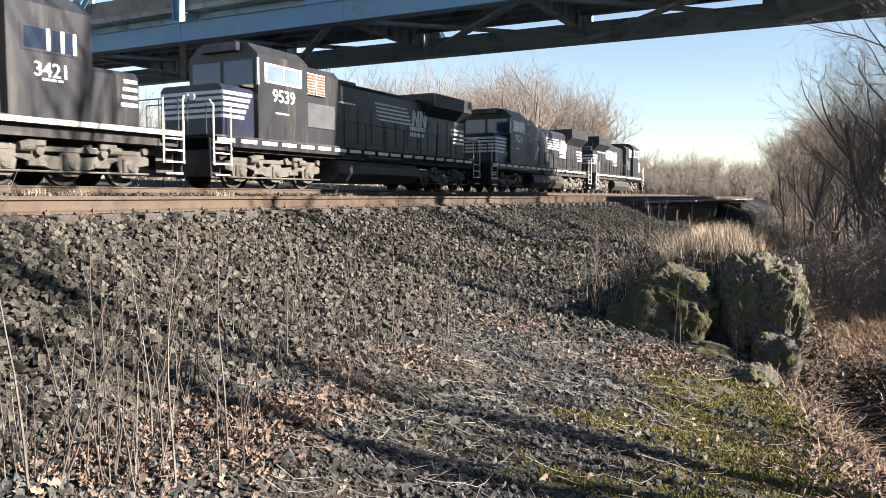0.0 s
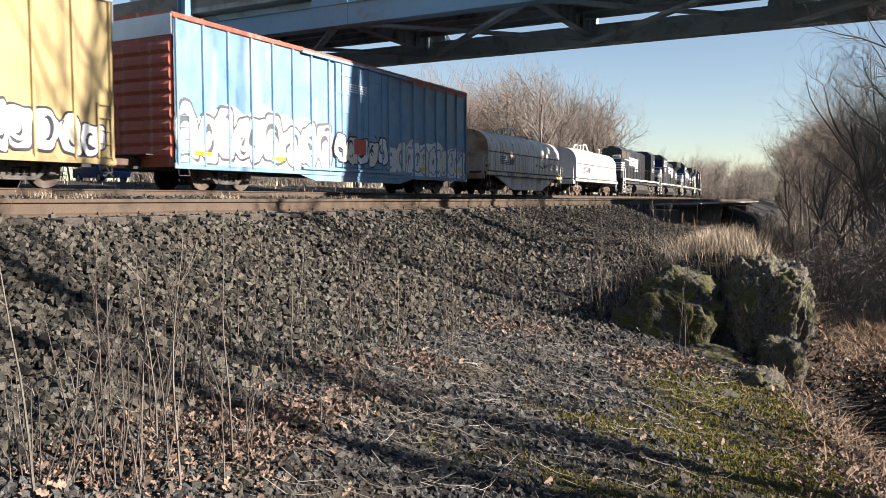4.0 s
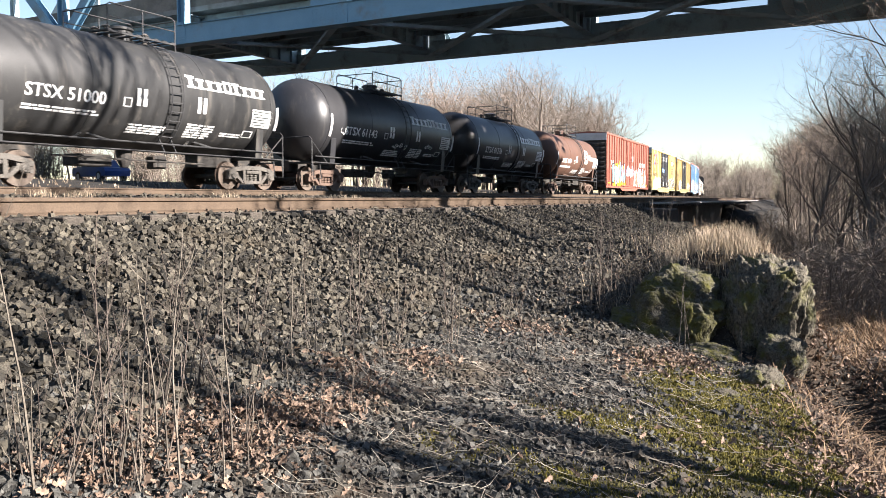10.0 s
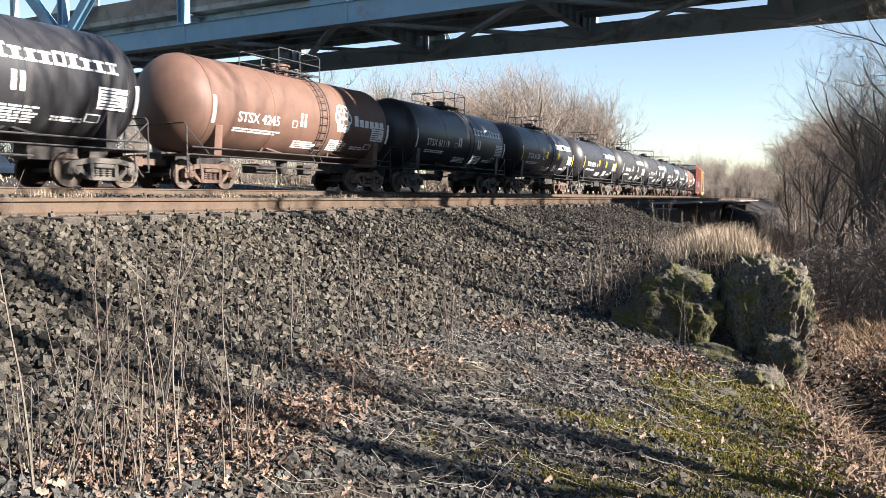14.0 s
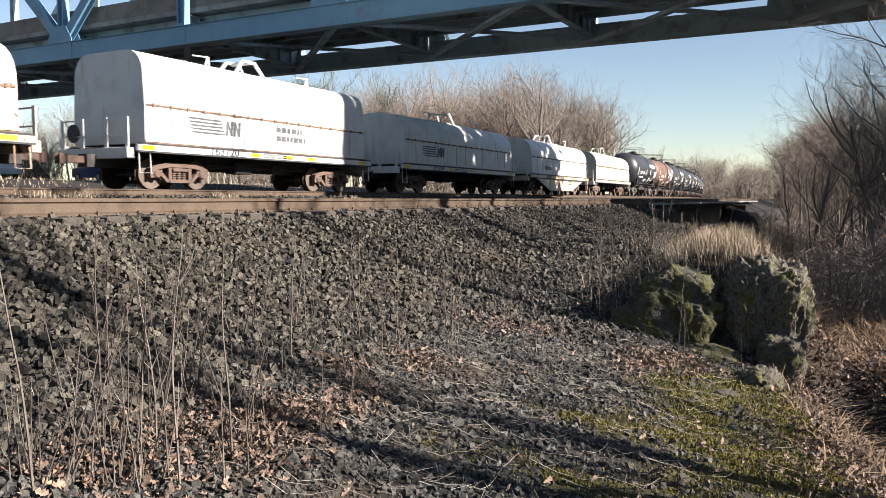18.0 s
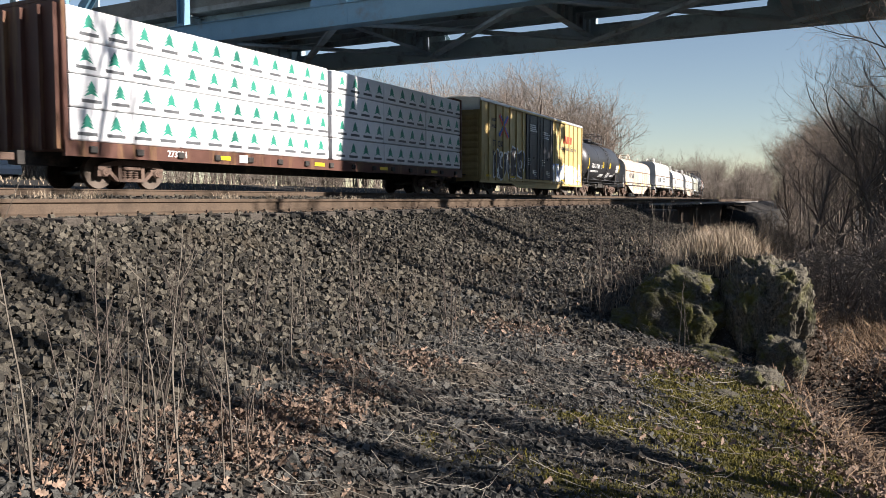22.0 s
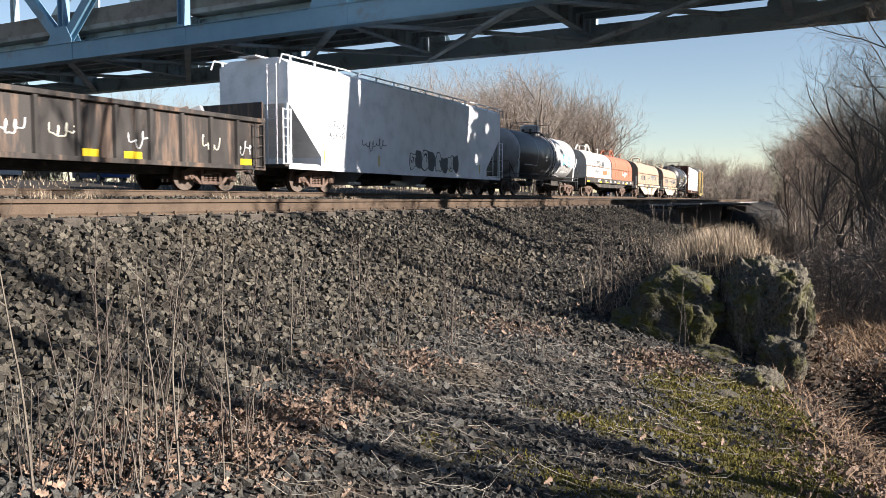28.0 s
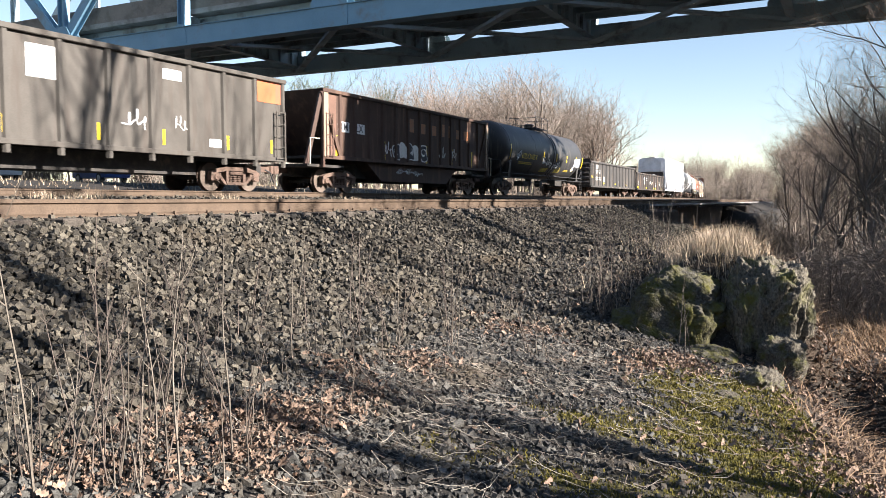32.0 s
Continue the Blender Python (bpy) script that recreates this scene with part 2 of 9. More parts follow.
gx = axis([(-700, -100, 12), (-100, -24, 24), (-24, -7, 34), (-7, 2.5, 95), (2.5, 12, 38), (12, 60, 24), (60, 700, 14)])
gy = axis([(-120, -10, 14), (-10, 2, 14), (2, 16, 120), (16, 32, 60), (32, 60, 40), (60, 160, 30), (160, 1200, 20)])
GX, GY = np.meshgrid(gx, gy)
GZ = ground_z(GX, GY)
nx, ny = len(gx), len(gy)
me = bpy.data.meshes.new("ground")
me.from_pydata(np.stack([GX.ravel(), GY.ravel(), GZ.ravel()], 1).tolist(), [],
               [(j * nx + i, j * nx + i + 1, (j + 1) * nx + i + 1, (j + 1) * nx + i) for j in range(ny - 1) for i in range(nx - 1)])
me.polygons.foreach_set("use_smooth", [True] * len(me.polygons))
ground = put("ground", me, M_SOIL)
tagged(ground, "stony brown soil with gravel, dead leaves and dry grass", "ground", kind="structure")


# ---- tracks ----
def rail_profile(top):
    return [(-0.07, top - 0.18), (0.07, top - 0.18), (0.07, top - 0.165), (0.012, top - 0.145), (0.009, top - 0.05), (0.036, top - 0.038), (0.036, top - 0.006), (0.028, top),
            (-0.028, top), (-0.036, top - 0.006), (-0.036, top - 0.038), (-0.009, top - 0.05), (-0.012, top - 0.145), (-0.07, top - 0.165)]


def sweep(shape, prof, x0, s0, s1, step):
    n = len(prof)
    verts, faces, k = [], [], 0
    s = s0
    while s <= s1:
        x, y, h = on_track(x0, s)
        c, sn = math.cos(radians(h)), math.sin(radians(h))
        verts += [(x + p * c, y + p * sn, z) for p, z in prof]
        if k:
            b = (k - 1) * n
            faces += [(b + i, b + (i + 1) % n, b + n + (i + 1) % n, b + n + i) for i in range(n)]
        k += 1
        s += step
    shape.add(verts, faces + [tuple(range(n))[::-1], tuple(range((k - 1) * n, k * n))])
    return shape


def track(name, x0, top, label, s0, s1, ties):
    tr = thing(name, label, "railway track", kind="structure")
    for off in (-0.755, 0.755):
        rail = put("rail", sweep(Shape(), rail_profile(top), x0 + off, s0, s1, 4.0), M_RUST_RAIL, tr, "rust-brown steel rail")
    tie = Shape().box(-1.2, 1.2, -0.115, 0.115, top - 0.36, top - 0.185, 0.012).mesh("tie")
    tie.materials.append(M_TIE)
    plate = Shape().box(-0.09, 0.09, -0.1, 0.1, top - 0.186, top - 0.170).mesh("tie_plate")
    plate.materials.append(M_RUST_RAIL)
    spike = Shape().box(-0.012, 0.012, -0.012, 0.012, top - 0.18, top - 0.135).mesh("spike")
    spike.materials.append(M_RUST_RAIL)
    s = ties[0]
    while s < ties[1]:
        x, y, h = on_track(x0, s)
        jit = RND.uniform(-0.03, 0.03)
        t = put("tie", tie, None, tr, m=pose(x + jit, y, 0, 0, 0, h + RND.uniform(-0.6, 0.6)))
        if ties[2]:
            p = put("tie_plate", plate, None, t, m=pose(0.755 - jit, 0, 0))
            put("spike", spike, None, t, m=pose(0.755 + 0.085 - jit, 0.05, 0))
        s += 0.52
    return tr


# ---- overhead truss bridge, square across the tracks ----
NEAR_Y, FAR_Y, PANEL, NODE_X, CHORD_Z = 27.5, 36.35, 8.66, -19.8, 7.02
BRIDGE_N = (-9, 5)


def node(k):
    return NODE_X + PANEL * k


def build_bridge():
    br = thing("truss_bridge", "blue-grey riveted steel truss road bridge, its shaded underside in lightened paint", "bridge", kind="structure")
    x0, x1 = node(BRIDGE_N[0]), node(BRIDGE_N[1])
    for yc, mat, lab in ((NEAR_Y, M_STEEL_BLUE, "sunlit blue-grey bottom chord"), (FAR_Y, M_STEEL_SHADE, "shaded bottom chord in lightened paint")):
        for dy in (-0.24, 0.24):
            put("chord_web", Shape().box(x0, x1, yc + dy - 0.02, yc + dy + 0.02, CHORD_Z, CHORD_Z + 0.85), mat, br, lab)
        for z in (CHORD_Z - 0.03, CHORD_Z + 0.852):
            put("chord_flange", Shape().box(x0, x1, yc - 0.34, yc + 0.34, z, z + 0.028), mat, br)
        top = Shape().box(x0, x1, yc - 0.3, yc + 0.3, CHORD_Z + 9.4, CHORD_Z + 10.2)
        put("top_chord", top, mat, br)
        for k in range(BRIDGE_N[0], BRIDGE_N[1] + 1):
            g = Shape()
            big = k % 2 == 0
            w, h = (0.95, 1.75) if big else (0.4, 1.0)
            for sy in (-1, 1):
                ya = yc + sy * 0.275
                g.prism([(node(k) - w, CHORD_Z - 0.01), (node(k) + w, CHORD_Z - 0.01), (node(k) + w, CHORD_Z + h * 0.6), (node(k) + w * 0.55, CHORD_Z + h), (node(k) - w * 0.55, CHORD_Z + h), (node(k) - w, CHORD_Z + h * 0.6)], ya - 0.012, ya + 0.012)
            gp = put("gusset_plate", g, mat, br, "riveted gusset plate")
            if yc == NEAR_Y and -4 <= k <= 2:
                rv = Shape()
                for i in range(9):
                    for j in range(7):
                        cx, cz = node(k) - w * 0.88 + i * w * 0.22, CHORD_Z + 0.08 + j * 0.125
                        rv.add([(cx - 0.02, yc - 0.2875, cz - 0.02), (cx + 0.02, yc - 0.2875, cz - 0.02), (cx + 0.02, yc - 0.2875, cz + 0.02), (cx - 0.02, yc - 0.2875, cz + 0.02), (cx, yc - 0.305, cz)], [(0, 1, 4), (1, 2, 4), (2, 3, 4), (3, 0, 4)])
                put("rivets", rv, mat, gp)
            v = Shape()
            for sx in (-1, 1):
                v.box(node(k) + sx * 0.2 - 0.03, node(k) + sx * 0.2 + 0.03, yc - 0.2, yc + 0.2, CHORD_Z + 0.89, CHORD_Z + 9.4)
            v.box(node(k) - 0.17, node(k) + 0.17, yc - 0.015, yc + 0.015, CHORD_Z + 0.89, CHORD_Z + 9.4)
            put("vertical", v, mat, br)
            if k < BRIDGE_N[1]:
                a, b = ((node(k), CHORD_Z + 0.9), (node(k + 1), CHORD_Z + 9.6)) if big else ((node(k), CHORD_Z + 9.6), (node(k + 1), CHORD_Z + 0.9))
                d = Shape()
                for sy in (-0.18, 0.18):
                    d.beam((a[0], yc + sy, a[1]), (b[0], yc + sy, b[1]), 0.035, 0.5, (0, 0, 1))
                d.beam((a[0], yc, a[1]), (b[0], yc, b[1]), 0.33, 0.03)
                put("diagonal", d, mat, br)
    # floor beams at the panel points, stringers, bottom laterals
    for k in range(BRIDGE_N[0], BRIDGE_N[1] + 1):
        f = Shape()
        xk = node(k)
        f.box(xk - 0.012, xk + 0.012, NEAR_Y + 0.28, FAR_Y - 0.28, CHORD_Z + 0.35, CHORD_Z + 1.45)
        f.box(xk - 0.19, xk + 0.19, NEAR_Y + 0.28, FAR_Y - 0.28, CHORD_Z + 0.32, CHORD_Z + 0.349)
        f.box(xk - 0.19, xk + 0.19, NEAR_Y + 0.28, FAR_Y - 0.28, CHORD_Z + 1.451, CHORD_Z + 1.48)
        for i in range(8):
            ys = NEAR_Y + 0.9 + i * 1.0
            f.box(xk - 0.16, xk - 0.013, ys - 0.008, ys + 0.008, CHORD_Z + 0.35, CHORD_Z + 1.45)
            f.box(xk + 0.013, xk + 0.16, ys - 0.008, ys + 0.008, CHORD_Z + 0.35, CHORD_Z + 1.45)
        put("floor_beam", f, M_STEEL_SHADE, br)
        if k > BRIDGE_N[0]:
            put("lateral", Shape().beam((xk, NEAR_Y + 0.2, CHORD_Z + 0.08), (node(k - 1), FAR_Y - 0.2, CHORD_Z + 0.08), 0.3, 0.14), M_STEEL_SHADE, br)
            put("lateral", Shape().beam((node(k - 1), NEAR_Y + 0.2, CHORD_Z + 0.24), (xk, FAR_Y - 0.2, CHORD_Z + 0.24), 0.3, 0.14), M_STEEL_SHADE, br)
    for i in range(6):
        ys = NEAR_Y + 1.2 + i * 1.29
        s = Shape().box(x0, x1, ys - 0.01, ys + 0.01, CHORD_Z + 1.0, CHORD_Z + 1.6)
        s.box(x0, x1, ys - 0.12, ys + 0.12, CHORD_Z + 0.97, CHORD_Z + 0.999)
        put("stringer", s, M_STEEL_SHADE, br)
    put("deck_slab", Shape().box(x0, x1, NEAR_Y + 0.45, FAR_Y - 0.45, CHORD_Z + 1.62, CHORD_Z + 1.85), M_CONCRETE, br, "concrete deck")
    for yb in (NEAR_Y + 0.5, FAR_Y - 0.75):
        put("parapet", Shape().prism([(yb, CHORD_Z + 1.851), (yb + 0.25, CHORD_Z + 1.851), (yb + 0.22, CHORD_Z + 2.7), (yb + 0.05, CHORD_Z + 2.7)], x0, x1, "x"), M_FASCIA, br, "weathered concrete parapet, its shade put into the brown-grey")
    return br
near_track = track("near_track", NEAR_X, NEAR_TOP, "rusty disused railway track on weathered ties", -30, 300, (-6, 60, True))
main_track = track("main_track", TRACK_X, 0.0, "main line railway track under the train", -620, 640, (-6, 60, False))
bridge = build_bridge()
# ---- rolling stock: paints ----
STREAK = (2.2, 2.2, 0.25)


def paint(name, c, rough=0.5, dirt=(0.16, 0.11, 0.07), amount=0.45, streak=True, var=0.18, spec=0.4, scale=1.0):
    c = tuple(v * 0.8 for v in c)  # all paints darkened alike to offset the raised exposure
    lo = tuple(v * (1 - var) for v in c)
    return stuff_mat(name, [lo, c, tuple(min(0.9, v * (1 + var * 0.4)) for v in c)], 1.3 * scale, rough, 0, 0.05, 35, 0.08, dirt=dirt, dirt_amount=amount, dirt_scale=1.6, dirt_stretch=STREAK if streak else (1, 1, 1), spec=spec)


M_TRUCK = stuff_mat("dusty_brown_cast_steel", [(0.068, 0.0422, 0.0313), (0.129, 0.085, 0.0646), (0.0952, 0.0612, 0.0456)], 3, 0.85, 0, 0.2, 30, 0.25, dirt=(0.122, 0.0952, 0.0782), dirt_amount=0.35, dirt_scale=3)
M_TRUCK_GREY = stuff_mat("dusty_grey_cast_steel", [(0.077, 0.07, 0.0616), (0.133, 0.12, 0.105)], 3, 0.85, 0, 0.2, 30, 0.25, dirt=(0.07, 0.0595, 0.049), dirt_amount=0.5, dirt_scale=3)
M_WHEEL = stuff_mat("rusty_wheel_steel", [(0.0382, 0.0255, 0.0187), (0.0765, 0.051, 0.0365)], 4, 0.8, 0.2, 0.15, 30, 0.2)
M_TREAD = stuff_mat("dusty_wheel_rim", [(0.096, 0.072, 0.056), (0.152, 0.12, 0.096)], 4, 0.6, 0.2, 0.05, 30, 0.1)
M_UNDER = stuff_mat("grimy_black_underframe", [(0.025, 0.023, 0.021), (0.055, 0.05, 0.045)], 3, 0.8, 0, 0.15, 30, 0.2, dirt=(0.11, 0.085, 0.065), dirt_amount=0.4, dirt_scale=3)
M_CHAR = stuff_mat("dark_fittings", [(0.03, 0.03, 0.032), (0.05, 0.05, 0.05)], 3, 0.7, 0, 0.1, 30, 0.15)
M_WHITE = stuff_mat("white_lettering", [(0.66, 0.66, 0.64), (0.78, 0.78, 0.76)], 3, 0.6, 0, 0.0, 30, 0.1, dirt=(0.4, 0.38, 0.35), dirt_amount=0.3, dirt_scale=3)
M_YELLOW = stuff_mat("yellow_reflective_sheet", [(0.663, 0.468, 0.017), (0.722, 0.527, 0.034)], 3, 0.4, 0, 0.0, 30, 0.08)
M_DARKTEXT = stuff_mat("dark_lettering", [(0.03, 0.03, 0.04), (0.06, 0.06, 0.07)], 3, 0.6, 0, 0, 30, 0.1)
M_GREYTEXT = stuff_mat("grey_lettering", [(0.0715, 0.077, 0.0825), (0.11, 0.116, 0.121)], 3, 0.6, 0, 0, 30, 0.1)
M_RED = stuff_mat("red_marking", [(0.55, 0.06, 0.03), (0.65, 0.1, 0.05)], 3, 0.5, 0, 0, 30, 0.1)
M_BLUE = stuff_mat("blue_marking", [(0.02, 0.09, 0.42), (0.04, 0.13, 0.5)], 3, 0.5, 0, 0, 30, 0.1)
M_ORANGE = stuff_mat("orange_lettering", [(0.283, 0.112, 0.0446), (0.342, 0.149, 0.067)], 2, 0.6, 0, 0, 30, 0.2, dirt=(0.164, 0.119, 0.0893), dirt_amount=0.6, dirt_scale=2.5)
M_LTBLUE = stuff_mat("pale_blue_spray", [(0.30, 0.52, 0.72), (0.45, 0.66, 0.8)], 3, 0.6, 0, 0, 30, 0.1)
M_TEAL = stuff_mat("teal_spray", [(0.10, 0.42, 0.48), (0.22, 0.56, 0.58)], 3, 0.6, 0, 0, 30, 0.1)
M_SKYSPRAY = stuff_mat("sky_blue_outline", [(0.16, 0.30, 0.60), (0.24, 0.38, 0.68)], 3, 0.6, 0, 0, 30, 0.1)
M_PURPLE = stuff_mat("dull_purple_spray", [(0.22, 0.17, 0.25), (0.32, 0.26, 0.34)], 3, 0.6, 0, 0, 30, 0.1)
M_PINK = stuff_mat("pink_spray", [(0.62, 0.4, 0.42), (0.7, 0.5, 0.5)], 3, 0.6, 0, 0, 30, 0.1)
M_GSPRAY = stuff_mat("green_mark", [(0.02, 0.20, 0.14), (0.03, 0.27, 0.19)], 3, 0.5, 0, 0, 30, 0.1)
M_DARKSPRAY = stuff_mat("dark_brown_spray", [(0.045, 0.034, 0.032), (0.07, 0.055, 0.05)], 3, 0.6, 0, 0, 30, 0.1)
M_CREAM = stuff_mat("cream_spray", [(0.68, 0.64, 0.5), (0.76, 0.72, 0.6)], 3, 0.6, 0, 0, 30, 0.1)
M_BLACKSPRAY = stuff_mat("black_spray", [(0.02, 0.02, 0.03), (0.05, 0.05, 0.06)], 3, 0.6, 0, 0, 30, 0.1)
M_HOSE = M_CHAR
M_GLASS = glass_mat("dark_window_glass", (0.02, 0.03, 0.05))

# ---- rolling stock: shared running gear. In a wagon's space +y is forward, +x faces the camera, z = 0 is the rail top ----
WHEEL_R = 0.457


def wheel_mesh(r):
    s = Shape().lathe([(-0.07, r * 0.28), (-0.07, r * 0.30), (-0.035, r * 0.34), (-0.02, r * 0.78), (-0.055, r * 0.84), (-0.062, r * 0.99), (0.045, r * 1.0), (0.055, r * 1.055), (0.07, r * 1.05), (0.07, r * 0.86), (0.0, r * 0.78), (0.0, r * 0.3), (0.1, r * 0.26)], (0, 0, 0), "x", 22)
    me = s.mesh("wheel", True, 30)
    me.materials.append(M_WHEEL)
    return me


WHEEL = wheel_mesh(WHEEL_R)
RIM = Shape().lathe([(-0.066, WHEEL_R * 0.88), (-0.0661, WHEEL_R * 0.985), (-0.060, WHEEL_R * 0.99), (-0.058, WHEEL_R * 0.88)], (0, 0, 0), "x", 28)
RIM = RIM.mesh("rim", True)
RIM.materials.append(M_TREAD)
AXLE = Shape().lathe([(-0.95, 0.07), (0.95, 0.07)], (0, 0, 0), "x", 10).mesh("axle", True)
AXLE.materials.append(M_UNDER)
CAP = Shape().lathe([(0, 0.135), (0.10, 0.135), (0.12, 0.11), (0.145, 0.105), (0.15, 0.05), (0.165, 0.045)], (0, 0, 0), "x", 14)
CAP = CAP.mesh("bearing_cap", True)


def side_frame_mesh():
    """A cast three-piece side frame with its two windows and spring opening."""
    b = 0.075
    s = Shape()
    # upper chord, lower chord, columns and pedestals, in y-z
    s.prism([(-1.12, 0.52), (-1.12, 0.62), (-0.95, 0.70), (-0.45, 0.80), (0.45, 0.80), (0.95, 0.70), (1.12, 0.62), (1.12, 0.52), (0.98, 0.50), (0.88, 0.58), (0.42, 0.66), (-0.42, 0.66), (-0.88, 0.58), (-0.98, 0.50)], -b, b + 0.03, "x")
    s.prism([(-0.40, 0.20), (0.40, 0.20), (0.46, 0.29), (-0.46, 0.29)], -b, b + 0.02, "x")
    for sg in (-1, 1):
        s.prism([(sg * 0.40, 0.20), (sg * 0.46, 0.30), (sg * 0.74, 0.56), (sg * 0.90, 0.58), (sg * 0.84, 0.50), (sg * 0.52, 0.22)][::sg], -b, b, "x")
        s.prism([(sg * 0.33, 0.28), (sg * 0.33, 0.68), (sg * 0.45, 0.68), (sg * 0.45, 0.28)][::sg], -b, b + 0.01, "x")
        s.prism([(sg * 1.0, 0.34), (sg * 1.12, 0.34), (sg * 1.12, 0.55), (sg * 1.0, 0.55)][::sg], -b, b, "x")
        s.prism([(sg * 0.68, 0.40), (sg * 0.76, 0.40), (sg * 0.80, 0.56), (sg * 0.68, 0.58)][::sg], -b, b, "x")
    return s.mesh("side_frame", False)


def springs_mesh():
    s = Shape()
    for yy in (-0.2, 0.0, 0.2):
        prof = []
        for i in range(4):
            prof += [(0.29 + i * 0.06, 0.085), (0.32 + i * 0.06, 0.06)]
        s.lathe(prof, (0.0, yy, 0), "z", 8)
    s.box(-0.12, 0.12, -0.3, 0.3, 0.53, 0.64, 0.02)
    return s.mesh("spring_nest", False)


SIDE_FRAME, SPRINGS = side_frame_mesh(), springs_mesh()
BOLSTER = Shape().prism([(-0.22, 0.52), (0.22, 0.52), (0.22, 0.70), (-0.22, 0.70)], -0.95, 0.95, "x").mesh("bolster")
SF = {}


def truck(car, y, mat, full=True):
    """A four-wheel truck under a wagon: a part with its wheels, frames and springs under it."""
    if mat.name not in SF:
        SF[mat.name] = [me.copy() for me in (SIDE_FRAME, SPRINGS, BOLSTER, CAP)]
        for me in SF[mat.name]:
            me.materials.clear()
            me.materials.append(mat)
    sf, sp, bo, cap = SF[mat.name]
    t = put("truck", bo, None, car, "cast steel four-wheel truck", m=pose(0, y, 0))
    for sg in (1, -1):
        put("side_frame", sf, None, t, m=pose(sg * 1.0, 0, 0))
        put("spring_nest", sp, None, t, m=pose(sg * 1.0, 0, 0))
        for yy in (-0.89, 0.89):
            put("wheel", WHEEL, None, t, m=pose(sg * 0.755, yy, WHEEL_R, 0, 0, 180 if sg > 0 else 0))
            if sg > 0:
                put("rim", RIM, None, t, m=pose(0.755, yy, WHEEL_R, 0, 0, 180))
                put("bearing_cap", cap, None, t, m=pose(0.99, yy, WHEEL_R))
    for yy in (-0.89, 0.89):
        put("axle", AXLE, None, t, m=pose(0, yy, WHEEL_R))
    return t


def coupler_mesh():
    s = Shape().box(-0.075, 0.075, -0.75, 0.0, 0.72, 0.92, 0.02)
    s.prism([(-0.14, -0.02), (0.02, -0.05), (0.15, 0.02), (0.15, 0.15), (0.08, 0.22), (0.03, 0.12), (-0.05, 0.12), (-0.12, 0.2), (-0.17, 0.1)], 0.68, 0.97, "z")
    me = s.mesh("coupler")
    me.materials.append(M_TRUCK)
    return me


COUPLER = coupler_mesh()
AIR_HOSE = Shape().tube([(0.25, -0.45, 0.8), (0.28, -0.2, 0.7), (0.22, 0.0, 0.45), (0.12, 0.18, 0.36), (0.0, 0.28, 0.42)], 0.025, 6).mesh("air_hose", True)
AIR_HOSE.materials.append(M_HOSE)


def ends(car, half, sill=True):
    """Couplers, hoses and draft sills at both ends."""
    for sg in (1, -1):
        m = pose(0, sg * (half - 0.1), 0, 0, 0, 0 if sg > 0 else 180)
        put("coupler", COUPLER, None, car, m=m)
        put("air_hose", AIR_HOSE, None, car, m=m)
    if sill:
        put("centre_sill", Shape().box(-0.19, 0.19, -half + 0.7, half - 0.7, 0.62, 0.98), M_UNDER, car)


def ladder(car, x, y, z0, z1, mat, w=0.42, face="x", n=None):
    """Grab-iron ladder on a side (face x) or an end (face y)."""
    s = Shape()
    n = n or max(2, int((z1 - z0) / 0.32))
    if face == "x":
        for sg in (-1, 1):
            s.box(x + 0.05, x + 0.075, y + sg * w / 2 - 0.03, y + sg * w / 2 + 0.03, z0, z1)
        for i in range(n + 1):
            z = z0 + 0.04 + (z1 - z0 - 0.08) * i / n
            s.beam((x + 0.062, y - w / 2, z), (x + 0.062, y + w / 2, z), 0.022, 0.022)
    else:
        d = 1 if y > 0 else -1
        for sg in (-1, 1):
            s.box(x + sg * w / 2 - 0.03, x + sg * w / 2 + 0.03, min(y + d * 0.05, y + d * 0.075), max(y + d * 0.05, y + d * 0.075), z0, z1)
        for i in range(n + 1):
            z = z0 + 0.04 + (z1 - z0 - 0.08) * i / n
            s.beam((x - w / 2, y + d * 0.062, z), (x + w / 2, y + d * 0.062, z), 0.022, 0.022)
    return put("ladder", s, mat, car)


TEXTS = {}


def lettering(car, text, x, y, z, size, mat, name="lettering", squeeze=1.0, lean=0.0):
    """Raised paint-thin letters on the +x side; y is their middle."""
    key = (text, mat.name)
    if key not in TEXTS:
        me = words(text, 1.0, 0.001)
        me.materials.append(mat)
        TEXTS[key] = me
    m = Matrix(((0, 0, 1, x), (squeeze * size, lean * size, 0, y), (0, size, 0, z), (0, 0, 0, 1)))
    ob = new(name, TEXTS[key])
    ob.parent = car
    ob.matrix_basis = m
    return ob


